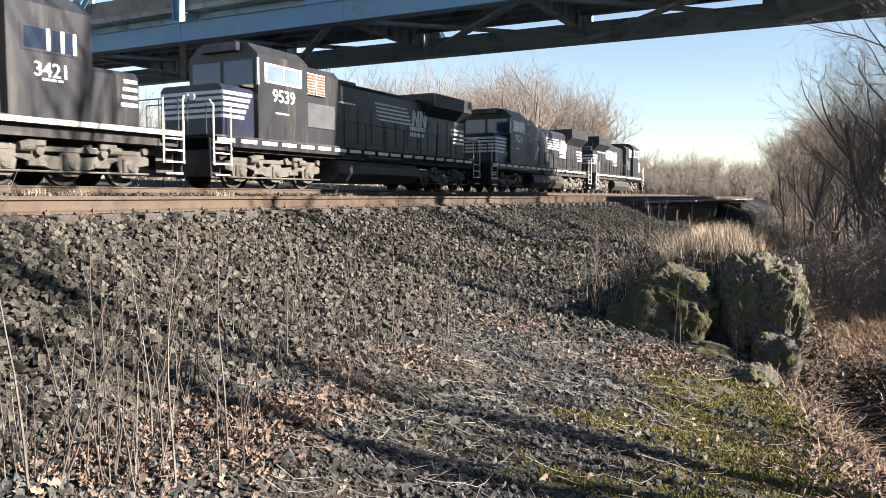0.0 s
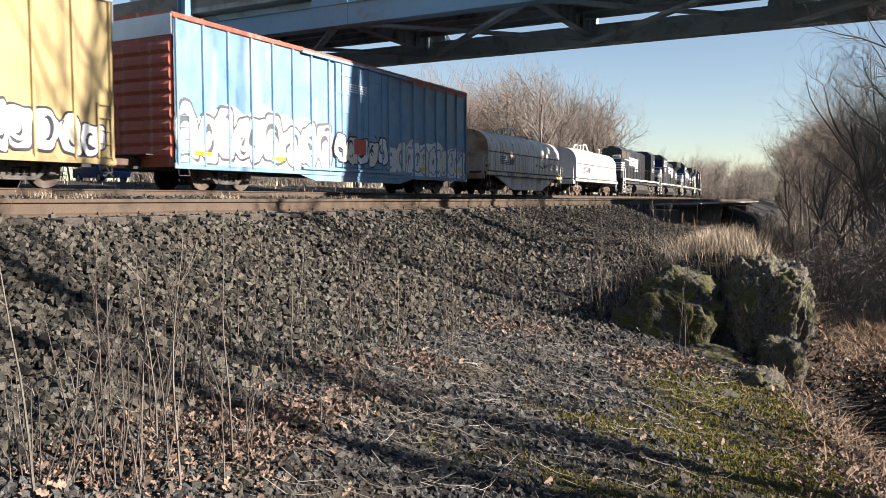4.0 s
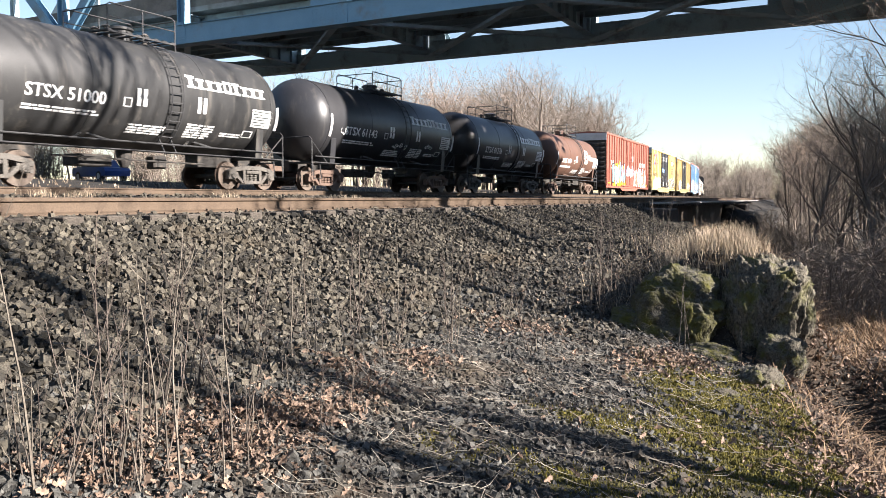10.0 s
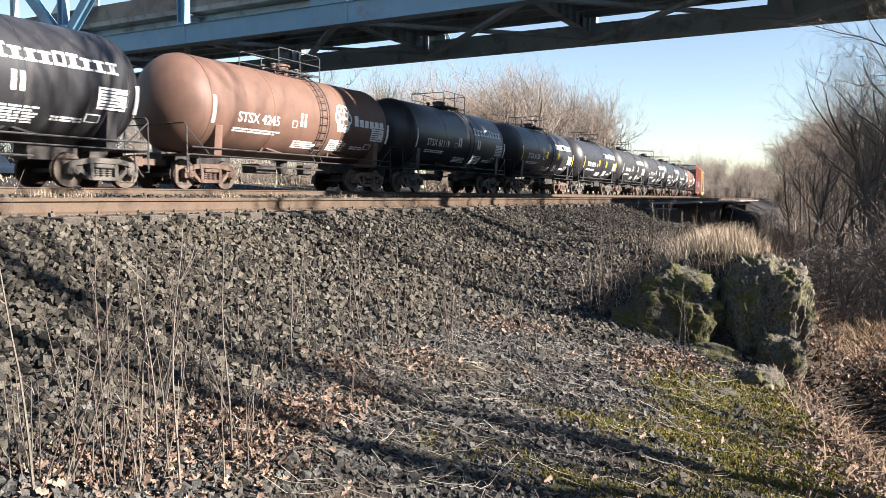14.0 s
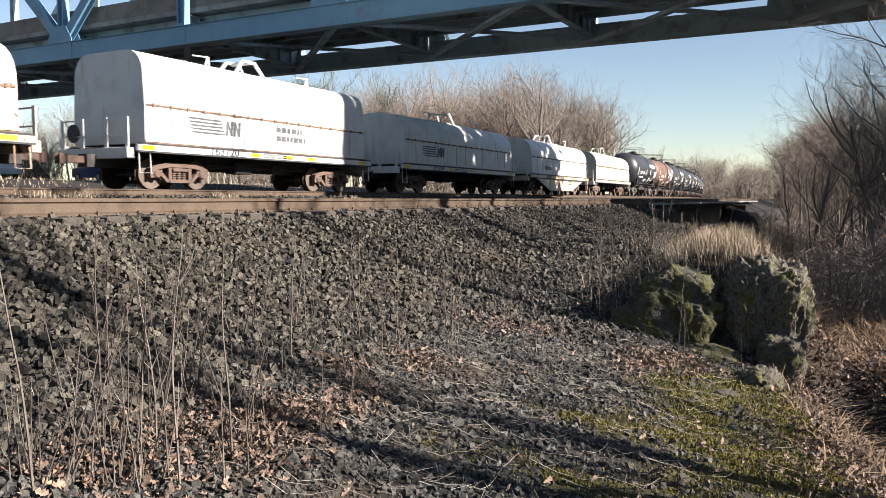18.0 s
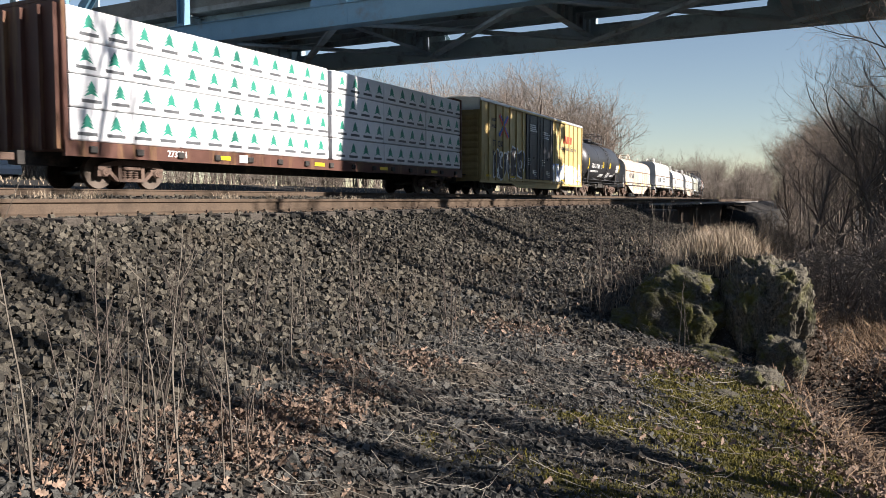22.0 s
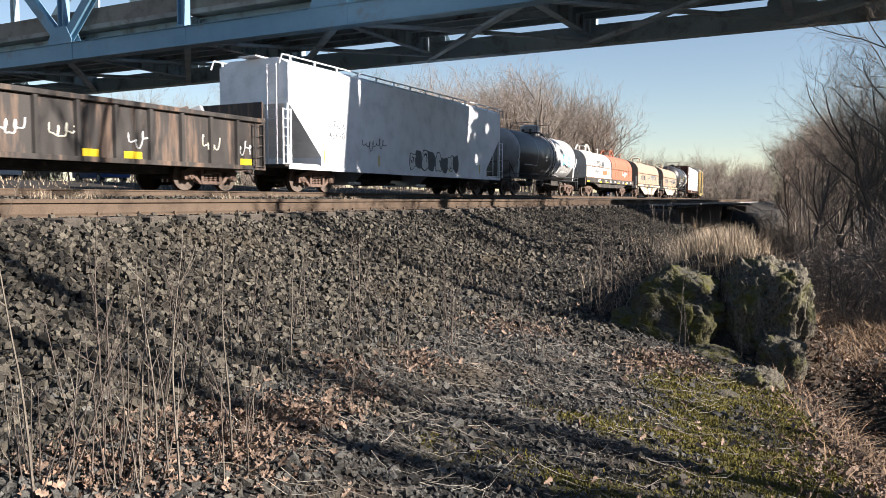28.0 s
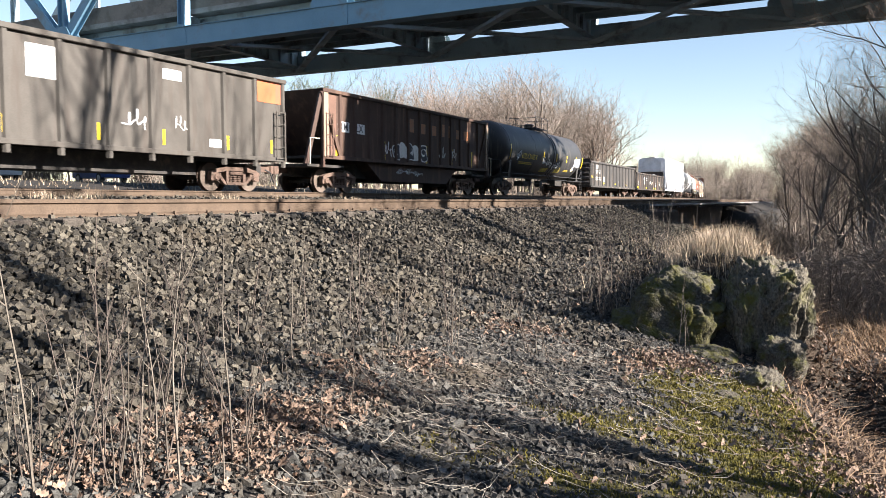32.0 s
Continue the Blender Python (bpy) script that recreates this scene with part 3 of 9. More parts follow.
def bars(car, x, y, z, w, rows, mat, pitch=0.09, h=0.05, fill=0.8, name="stencil_text", seed=1, curve=None):
    """Unreadable stencilled lines as plain bars; curve gives the surface's x at a height."""
    r = random.Random(seed)
    s = Shape()
    for i in range(rows):
        zz = z - i * pitch
        yy = y
        while yy < y + w * r.uniform(0.75, 1.0):
            seg = r.uniform(0.08, 0.3) * max(0.4, min(1.0, w))
            e = min(yy + seg, y + w)
            if curve:
                a, b = curve(zz - h / 2), curve(zz + h / 2)
                s.add([(a - 0.01, yy, zz - h / 2), (a + 0.004, yy, zz - h / 2), (a + 0.004, e, zz - h / 2), (a - 0.01, e, zz - h / 2), (b - 0.01, yy, zz + h / 2), (b + 0.004, yy, zz + h / 2), (b + 0.004, e, zz + h / 2), (b - 0.01, e, zz + h / 2)],
                      [(0, 1, 2, 3), (4, 7, 6, 5), (0, 4, 5, 1), (1, 5, 6, 2), (2, 6, 7, 3), (3, 7, 4, 0)])
            else:
                s.box(x - 0.006, x + 0.004, yy, e, zz - h / 2, zz + h / 2)
            yy = e + r.uniform(0.02, 0.06)
    return put(name, s, mat, car)


def patch(car, x, y0, y1, z0, z1, mat, name="panel_mark", thick=0.004):
    return put(name, Shape().box(x - 0.008, x + thick, y0, y1, z0, z1), mat, car)


def blob(r, y, z, w, h, lobes=9, rough=0.35):
    """A swelling rounded outline round (y, z)."""
    n = 30
    pts = []
    ph = [r.uniform(0, math.tau) for _ in range(4)]
    for i in range(n):
        a = math.tau * i / n
        k = 1 + rough * (math.sin(2 * a + ph[0]) * 0.25 + math.sin(3 * a + ph[1]) * 0.3 + math.sin(5 * a + ph[2]) * 0.2)
        c, s = math.cos(a), math.sin(a)
        q = (abs(c) ** 0.7) * (1 if c > 0 else -1), (abs(s) ** 0.7) * (1 if s > 0 else -1)
        pts.append((y + q[0] * w / 2 * k, z + q[1] * h / 2 * k))
    return pts


def stroke(r, y, z, w, h, t):
    """A hooked brush stroke as a closed outline."""
    a0, a1 = r.uniform(0, math.tau), r.uniform(1.6, 4.2)
    rim, n = [], 9
    for side in (1, -1):
        for i in range(n):
            f = i / (n - 1) if side > 0 else 1 - i / (n - 1)
            a = a0 + a1 * f
            k = 1 + side * t * (0.35 + math.sin(math.pi * f))
            rim.append((y + math.cos(a) * w * k, z + math.sin(a) * h * k))
    return rim


def graffiti(car, x, y0, y1, z0, h, colours, seed, outline=None, letter_w=0.9, base=None, zmax=9):
    """A band of spray-painted bubble letters: a soft cloud of fill, then rounded letters with outlines and strokes."""
    r = random.Random(seed)

    def layer(pts, lift, c):
        put("graffiti", Shape().prism(pts, x - 0.008, x + lift, "x"), c, car, "spray-painted graffiti")

    if base is not None:
        p = [r.uniform(0, math.tau) for _ in range(3)]
        top = [(y0 + (y1 - y0) * i / 40, min(zmax, z0 + h * math.sin(math.pi * min(1, max(0, i / 40))) ** 0.25 * (1.0 + 0.07 * math.sin(i * 0.55 + p[0]) + 0.05 * math.sin(i * 0.9 + p[1])))) for i in range(41)]
        layer([(y0, z0)] + top + [(y1, z0)], 0.003, base)
    y = y0 + letter_w * 0.3
    k = 0
    while y < y1 - letter_w * 0.3:
        w = letter_w * r.uniform(0.75, 1.2)
        hh = h * r.uniform(0.75, 1.0)
        zc = z0 + hh / 2 + r.uniform(0, h * 0.12)
        up = 0.0006 * (k % 3)
        if outline is not None:
            layer(blob(random.Random(seed + k), y, zc, w * 1.0, hh * 1.0, 5), 0.004 + up, outline)
        layer(blob(random.Random(seed + k), y, zc, w * 0.86, hh * 0.89, 5), 0.007 + up, colours[k % len(colours)])
        for q in range(3):
            c2 = (outline or M_WHITE) if q < 2 else colours[(k + 2) % len(colours)]
            layer(stroke(r, y + r.uniform(-w * 0.15, w * 0.15), zc + r.uniform(-hh * 0.18, hh * 0.18), w * r.uniform(0.14, 0.26), hh * r.uniform(0.14, 0.26), 0.22), 0.0105 + 0.0005 * q, c2)
        y += w * 0.86
        k += 1


def tag_scribble(car, x, y, z, w, h, mat, seed, curve=None, t=0.03):
    """A one-line spray scribble."""
    r = random.Random(seed)
    n, k = 44, max(3, round(w / max(0.12, h * 0.55)))
    p, q = r.uniform(0, math.tau), r.uniform(0.5, 1.5)
    pts = []
    for i in range(n):
        f = i / (n - 1)
        a = math.tau * k * f + p
        pts.append((y + w * f + 0.3 * w / k * math.sin(a + 1.2), z + h * 0.5 * math.sin(a) * (0.55 + 0.45 * math.sin(2.3 * f * math.tau * q + p)) + 0.15 * h * math.sin(7 * f + p)))
    s = Shape().tube([((curve(zz) if curve else x), yy, zz) for yy, zz in pts], t * 0.5, 4)
    return put("scribble", s, mat, car)
# ---- wagons: box cars ----
P_YELLOW = paint("faded_yellow_paint", (0.62, 0.47, 0.20), 0.55, (0.42, 0.31, 0.15), 0.3)
P_YELLOW2 = paint("dusty_yellow_paint", (0.46, 0.35, 0.16), 0.6, (0.28, 0.20, 0.10), 0.5)
P_BLACKDOOR = paint("black_door_paint", (0.035, 0.035, 0.04), 0.5, (0.09, 0.08, 0.07), 0.35)
P_BLUEBOX = paint("faded_blue_paint", (0.21, 0.375, 0.54), 0.55, (0.338, 0.315, 0.315), 0.5)
P_REDTOP = paint("red_oxide_edge", (0.50, 0.13, 0.08), 0.6, (0.45, 0.3, 0.25), 0.4)
P_BNSF = paint("faded_mineral_red", (0.33, 0.112, 0.078), 0.6, (0.24, 0.085, 0.06), 0.4)
P_GALV = stuff_mat("galvanised_roof", [(0.45, 0.46, 0.47), (0.58, 0.59, 0.6)], 1, 0.45, 0.5, 0.05, 30, 0.1)


def box_car(label, length, sill, top, mat, roof_mat, end_mat, door_mat, door, ribs, trucks_y, group="freight wagons in the train", wide=1.6):
    """door: (centre, width, leaves); ribs: number of side posts in all."""
    car = thing("box_car", label, "box car", group)
    h = length / 2
    put("side_wall", Shape().box(wide - 0.06, wide - 0.03, -h, h, sill, top), mat, car)
    put("side_wall", Shape().box(-wide + 0.03, -wide + 0.06, -h, h, sill, top), mat, car)
    put("floor", Shape().box(-wide + 0.07, wide - 0.07, -h + 0.05, h - 0.05, 1.0, 1.1), M_UNDER, car)
    d0, d1 = door[0] - door[1] / 2, door[0] + door[1] / 2
    post = Shape().prism([(wide - 0.03, -0.045), (wide + 0.045, -0.032), (wide + 0.045, 0.032), (wide - 0.03, 0.045)], sill + 0.05, top - 0.14, "z").mesh("side_post")
    post.materials.append(mat)
    for i in range(ribs + 1):
        y = -h + 0.12 + (length - 0.24) * i / ribs
        if y < d0 - 0.1 or y > d1 + 0.1:
            put("side_post", post, None, car, m=pose(0, y, 0))
    for sg in (1, -1):
        put("top_rail", Shape().box(sg * wide - 0.03, sg * wide + 0.03, -h, h, top - 0.13, top, 0.01), roof_mat, car)
        put("side_sill", Shape().box(sg * wide - 0.05, sg * wide + 0.012, -h, h, sill - 0.06, sill + 0.10, 0.01), mat, car)
    # roof with cross ridges
    s = Shape().prism([(-wide, top - 0.02), (wide, top - 0.02), (wide - 0.02, top + 0.03), (0, top + 0.14), (-wide + 0.02, top + 0.03)], -h, h, "y")
    put("roof", s, roof_mat, car, "sheet metal roof")
    ridge = Shape().prism([(-wide, top), (wide, top), (wide - 0.02, top + 0.06), (0, top + 0.17), (-wide + 0.02, top + 0.06)], -0.025, 0.025, "y").mesh("roof_ridge")
    ridge.materials.append(roof_mat)
    for i in range(1, int(length / 1.2)):
        put("roof_ridge", ridge, None, car, m=pose(0, -h + i * 1.2, 0))
    # ends with deep horizontal corrugations
    for sg in (1, -1):
        e = Shape().box(-wide + 0.03, wide - 0.03, *sorted((sg * h, sg * (h - 0.06))), sill, top)
        n = 9
        ribz = []
        z1 = top - 0.75
        for i in range(n):
            z = sill + 0.25 + (z1 - sill - 0.25) * i / n
            y = sg * h
            ribz.append(z)
        end = put("end_wall", e, end_mat, car, "corrugated end wall")
        cor = Shape().prism([(0.001, 0), (0.06, 0.10), (0.06, 0.24), (0.001, 0.36)], -wide + 0.12, wide - 0.12, "x").mesh("corrugation")
        cor.materials.append(end_mat)
        for z in ribz:
            put("corrugation", cor, None, end, m=pose(0, sg * h, z, 0, 0, 0 if sg > 0 else 180))
        put("end_band", Shape().box(-wide + 0.02, wide - 0.02, *sorted((sg * (h + 0.002), sg * (h + 0.03))), top - 0.62, top - 0.02), P_GALV, end, "pale band with small lettering")
        ladder(car, -0.9, sg * h, 0.9, 2.6, end_mat, face="y", n=5)
        put("brake_platform", Shape().box(-0.8, 0.8, *sorted((sg * (h + 0.03), sg * (h + 0.35))), 1.02, 1.06), M_UNDER, car)
        ladder(car, wide - 0.03, sg * (h - 0.35), sill + 0.1, sill + 1.55, mat, n=4)
        put("stirrup", Shape().tube([(wide - 0.03, sg * (h - 0.15), sill), (wide, sg * (h - 0.15), 0.42), (wide, sg * (h - 0.55), 0.42), (wide - 0.03, sg * (h - 0.55), sill)], 0.018, 5), M_UNDER, car)
    # plug doors
    n = door[2]
    for i in range(n):
        a, b = d0 + door[1] * i / n + 0.02, d0 + door[1] * (i + 1) / n - 0.02
        leaf = put("door", Shape().box(wide - 0.02, wide + 0.03, a, b, sill + 0.28, top - 0.2, 0.01), door_mat, car, "plug door with locking bars")
        bar = Shape()
        for f in (0.22, 0.78):
            yy = a + (b - a) * f
            bar.box(wide + 0.045, wide + 0.075, yy - 0.02, yy + 0.02, sill + 0.2, top - 0.12)
        put("locking_bar", bar, door_mat, leaf)
        rib = Shape()
        for f in (0.18, 0.36, 0.54, 0.72, 0.9):
            z = sill + 0.28 + (top - sill - 0.5) * f
            rib.box(wide + 0.03, wide + 0.05, a + 0.05, b - 0.05, z - 0.03, z + 0.03)
        for yy in (a + 0.03, b - 0.03):
            rib.box(wide + 0.03, wide + 0.055, yy - 0.025, yy + 0.025, sill + 0.3, top - 0.22)
        put("door_rib", rib, door_mat, leaf)
        put("door_handle", Shape().lathe([(0, 0.07), (0.05, 0.06)], (wide + 0.075, a + (b - a) * 0.5, sill + 1.6), "x", 10), door_mat, leaf)
    for z in (sill + 0.17, top - 0.13):
        put("door_track", Shape().box(wide, wide + 0.09, d0 - door[1] * 0.55, d1 + door[1] * 0.55 * (n > 1), z - 0.05, z + 0.05), mat, car)
    put("side_sill_drop", Shape().prism([(d0 - 2.2, sill - 0.05), (d0 - 1.2, sill - 0.28), (d1 + 1.2, sill - 0.28), (d1 + 2.2, sill - 0.05)], wide - 0.08, wide - 0.02, "x"), mat, car)
    for y in trucks_y:
        truck(car, y, M_TRUCK_GREY)
    ends(car, length / 2 + 1.0)
    put("underframe", Shape().box(-0.9, 0.9, -h + 3.2, h - 3.2, 0.78, 0.99), M_UNDER, car)
    return car, wide + 0.002, h


def arms_logo(car, x, y, z):
    """A crossing-roads sign of red and blue bars."""
    for i, (dy, dz, m) in enumerate(((0.34, 0.34, M_BLUE), (0.34, -0.34, M_RED), (-0.34, 0.34, M_RED), (-0.34, -0.34, M_BLUE))):
        s = Shape()
        s.beam((x, y + dy * 0.12, z + dz * 0.2), (x, y + dy * 1.9, z + dz * 1.7), 0.24, 0.012, (1, 0, 0))
        put("road_sign_bar", s, m, car, "red and blue crossed-road emblem")
        s2 = Shape().beam((x, y + dy * 0.12 + 0.16, z + dz * 0.2), (x, y + dy * 1.9 + 0.16, z + dz * 1.7), 0.10, 0.014, (1, 0, 0))
        put("road_sign_bar", s2, M_RED if m is M_BLUE else M_BLUE, car)


def brand_blocks(car, x, y, z, w, h, n, mat, slant=0.15, name="brand_mark", bold=0.72):
    """A brand name as a row of plain leaning blocks."""
    s = Shape()
    p = w / n
    for i in range(n):
        a = y - w / 2 + i * p
        b = a + p * bold
        s.prism([(a, z - h / 2), (b, z - h / 2), (b + slant * h, z + h / 2), (a + slant * h, z + h / 2)], x - 0.008, x + 0.004, "x")
    return put(name, s, mat, car)


def stripes_logo(car, x, y, z, w, h, mat, mat2=None, n=5, curve=None):
    """Tapering speed stripes ending in two bold blocks."""
    s = Shape()
    t = h / (2 * n - 1)
    for i in range(n):
        z0 = z + h / 2 - i * 2 * t
        s.prism([(y - w * 0.5, z0), (y + w * (0.12 + 0.02 * i), z0), (y + w * (0.10 + 0.02 * i), z0 - t), (y - w * 0.5 + w * 0.03 * i, z0 - t)], x - 0.01, x + 0.004, "x")
    put("speed_stripes", s, mat, car, "tapering stripes emblem")
    b = Shape()
    for k in range(2):
        a = y + w * (0.2 + 0.155 * k)
        b.prism([(a, z - h / 2), (a + w * 0.045, z - h / 2), (a + w * 0.06, z + h * 0.1), (a + w * 0.1, z - h / 2), (a + w * 0.14, z - h / 2), (a + w * 0.16, z + h / 2), (a + w * 0.115, z + h / 2), (a + w * 0.105, z - h * 0.1), (a + w * 0.06, z + h / 2), (a + w * 0.02, z + h / 2)], x - 0.01, x + 0.004, "x")
    put("emblem_block", b, mat2 or mat, car)


def end_panels(car, x, h, z):
    for y in (-h + 1.1, -h + 4.6, h - 4.6, h - 1.1):
        patch(car, x, y - 0.35, y + 0.35, z, z + 0.12, M_YELLOW, "reflector")


TRAIN = []  # (thing, place of its middle along the track at the start)

# blue car with a red edge, white lower half full of letters
car, x, h = box_car("faded blue box car with red edges and white graffiti", 19.4, 0.68, 5.12, P_BLUEBOX, P_REDTOP, P_REDTOP, P_BLUEBOX, (0.1, 3.7, 2), 18, (-7.0, 7.0))
graffiti(car, x + 0.002, -9.5, -2.0, 0.72, 2.0, [M_WHITE, M_CREAM, M_PINK], 11, M_GREYTEXT, 1.0, M_WHITE)
graffiti(car, x + 0.052, -1.7, 1.9, 1.0, 1.3, [M_WHITE, M_CREAM], 12, M_BLACKSPRAY, 0.9)
graffiti(car, x + 0.002, 2.1, 9.5, 0.72, 1.6, [M_WHITE, M_CREAM, M_WHITE], 13, M_PURPLE, 0.8, M_WHITE)
patch(car, x, 3.2, 9.6, 4.82, 4.98, P_REDTOP, "red_band")
patch(car, x, 9.5, 9.64, 1.2, 4.81, P_REDTOP, "red_band")
patch(car, x + 0.08, -0.55, 0.25, 1.5, 2.1, M_RED, "red_square")
bars(car, x + 0.05, -0.8, 4.2, 1.2, 4, M_WHITE, seed=3)
end_panels(car, x + 0.02, h, 1.05)
TRAIN.append((car, -46.2))

# dusty yellow car with black doors
car, x, h = box_car("dusty yellow box car with black double doors and graffiti", 18.1, 0.7, 5.05, P_YELLOW2, P_GALV, P_YELLOW2, P_BLACKDOOR, (0.0, 4.6, 2), 16, (-6.6, 6.6))
brand_blocks(car, x, -7.6, 2.75, 1.1, 0.32, 3, M_DARKTEXT, 0)
lettering(car, "112", x, -7.9, 2.35, 0.3, M_DARKTEXT)
graffiti(car, x, -6.6, -2.9, 0.8, 1.3, [M_WHITE, M_LTBLUE], 21, M_BLUE, 0.9)
graffiti(car, x, 4.4, 8.8, 0.8, 1.2, [M_WHITE, M_CREAM], 22, M_BLACKSPRAY, 0.7)
bars(car, x + 0.035, -1.9, 4.2, 1.1, 4, M_WHITE, seed=4)
bars(car, x + 0.035, 0.5, 4.2, 1.1, 4, M_WHITE, seed=5)
TRAIN.append((car, -67.0))

# bright yellow car with black doors
car, x, h = box_car("bright yellow box car with black double doors and graffiti", 18.85, 0.68, 5.1, P_YELLOW, P_GALV, P_YELLOW2, P_BLACKDOOR, (0.0, 5.0, 2), 18, (-7.0, 7.0))
arms_logo(car, x, -7.05, 3.95)
lettering(car, "next\nload", x, -8.35, 4.1, 0.36, M_DARKTEXT)
lettering(car, "any\nroad", x, -5.7, 3.75, 0.36, M_DARKTEXT)
lettering(car, "TB OX", x, -7.0, 2.83, 0.5, M_DARKTEXT)
lettering(car, "6 66 71 4", x, -7.0, 2.27, 0.5, M_DARKTEXT, squeeze=1.55)
graffiti(car, x, -8.2, -2.7, 0.78, 1.22, [M_WHITE, M_CREAM, M_WHITE, M_PINK], 31, M_SKYSPRAY, 0.62, M_WHITE)
graffiti(car, x, 2.6, 9.0, 0.78, 1.35, [M_DARKTEXT, M_GREYTEXT], 32, M_WHITE, 0.8)
patch(car, x, 5.6, 7.9, 3.68, 4.3, M_BLACKSPRAY, "name_panel")
brand_blocks(car, x + 0.006, 6.7, 3.98, 1.9, 0.42, 3, M_WHITE, 0.1)
bars(car, x, 5.9, 3.3, 1.9, 3, M_GREYTEXT, 0.28, 0.14, seed=6)
bars(car, x + 0.035, -1.9, 4.4, 1.3, 4, M_WHITE, 0.12, 0.07, seed=7)
bars(car, x + 0.035, 0.5, 4.4, 1.3, 4, M_WHITE, 0.12, 0.07, seed=8)
graffiti(car, x + 0.05, -2.0, -0.3, 2.6, 0.55, [M_LTBLUE], 33, M_BLUE, 0.5)
bars(car, x + 0.035, -2.2, 2.2, 0.5, 4, M_WHITE, 0.11, 0.05, seed=9)
bars(car, x + 0.035, -1.1, 1.5, 0.45, 4, M_WHITE, 0.11, 0.05, seed=91)
patch(car, x + 0.035, -1.35, -1.15, 1.3, 1.55, M_CREAM, "placard")
bars(car, x + 0.035, 0.4, 2.2, 0.5, 4, M_WHITE, 0.11, 0.05, seed=10)
bars(car, x + 0.035, 1.5, 1.5, 0.45, 4, M_WHITE, 0.11, 0.05, seed=101)
patch(car, x + 0.035, 1.25, 1.45, 1.3, 1.55, M_CREAM, "placard")
patch(car, x, -7.6, -6.9, 0.85, 1.0, M_YELLOW, "reflector")
end_panels(car, x + 0.03, h, 0.95)
TRAIN.append((car, -87.4))

# mineral red car
car, x, h = box_car("mineral red box car with bright graffiti along its lower half", 18.7, 0.66, 5.15, P_BNSF, P_BNSF, M_UNDER, P_BNSF, (0.0, 3.5, 2), 20, (-7.0, 7.0))
lettering(car, "781439", x, -7.0, 2.2, 0.34, M_WHITE)
brand_blocks(car, x, -7.1, 2.75, 1.2, 0.34, 4, M_WHITE, 0)
brand_blocks(car, x, 5.9, 2.95, 3.0, 0.42, 4, M_WHITE, 0.3, bold=0.6)
graffiti(car, x, -6.9, -1.9, 0.78, 2.05, [M_TEAL, M_LTBLUE, M_WHITE, M_TEAL, M_LTBLUE], 41, M_BLACKSPRAY, 0.92, M_YELLOW)
graffiti(car, x, 1.6, 7.8, 0.78, 1.75, [M_WHITE, M_CREAM, M_ORANGE, M_WHITE, M_LTBLUE], 42, M_BLACKSPRAY, 0.8, M_WHITE)
graffiti(car, x + 0.05, -1.6, 1.5, 1.6, 1.1, [M_LTBLUE, M_WHITE], 43, None, 0.7)
bars(car, x + 0.04, 0.4, 3.6, 1.1, 5, M_WHITE, 0.1, 0.05, seed=12)
bars(car, x, 6.0, 2.5, 1.7, 7, M_WHITE, 0.12, 0.05, seed=13)
patch(car, x, 6.9, 7.6, 1.3, 1.9, M_WHITE, "placard")
end_panels(car, x + 0.02, h, 0.95)
TRAIN.append((car, -108.15))

# second bright yellow car, with red lettering
car, x, h = box_car("yellow box car with black double doors and a red mark", 18.7, 0.68, 5.1, P_YELLOW, P_GALV, P_YELLOW2, P_BLACKDOOR, (0.0, 5.0, 2), 18, (-7.0, 7.0))
arms_logo(car, x, -6.05, 3.85)
lettering(car, "next\nload", x, -7.5, 3.95, 0.36, M_DARKTEXT)
lettering(car, "TB OX", x, -6.9, 2.8, 0.5, M_DARKTEXT)
lettering(car, "66", x, -7.4, 2.3, 0.5, M_DARKTEXT)
graffiti(car, x, -7.4, -2.7, 0.76, 1.95, [M_DARKSPRAY], 51, M_WHITE, 1.15)
graffiti(car, x, 2.7, 9.0, 0.78, 1.3, [M_WHITE, M_WHITE, M_CREAM], 52, M_SKYSPRAY, 0.75, M_WHITE)
brand_blocks(car, x, 5.9, 3.85, 2.0, 0.5, 3, M_RED, 0.3)
lettering(car, "Railcar Pooling Experts", x, 5.9, 3.25, 0.42, M_GREYTEXT, squeeze=1.0)
bars(car, x + 0.035, -1.9, 4.3, 1.3, 4, M_WHITE, 0.12, 0.07, seed=14)
bars(car, x + 0.035, 0.5, 4.0, 1.3, 4, M_WHITE, 0.12, 0.07, seed=15)
bars(car, x + 0.035, -2.2, 2.2, 0.5, 4, M_WHITE, 0.11, 0.05, seed=16)
bars(car, x + 0.035, -1.1, 1.5, 0.45, 4, M_WHITE, 0.11, 0.05, seed=161)
patch(car, x + 0.035, -1.35, -1.15, 1.3, 1.55, M_CREAM, "placard")
bars(car, x + 0.035, 0.4, 2.2, 0.5, 4, M_WHITE, 0.11, 0.05, seed=17)
bars(car, x + 0.035, 1.5, 1.5, 0.45, 4, M_WHITE, 0.11, 0.05, seed=171)
patch(car, x + 0.035, 1.25, 1.45, 1.3, 1.55, M_CREAM, "placard")
end_panels(car, x + 0.03, h, 0.95)
TRAIN.append((car, -351.3))
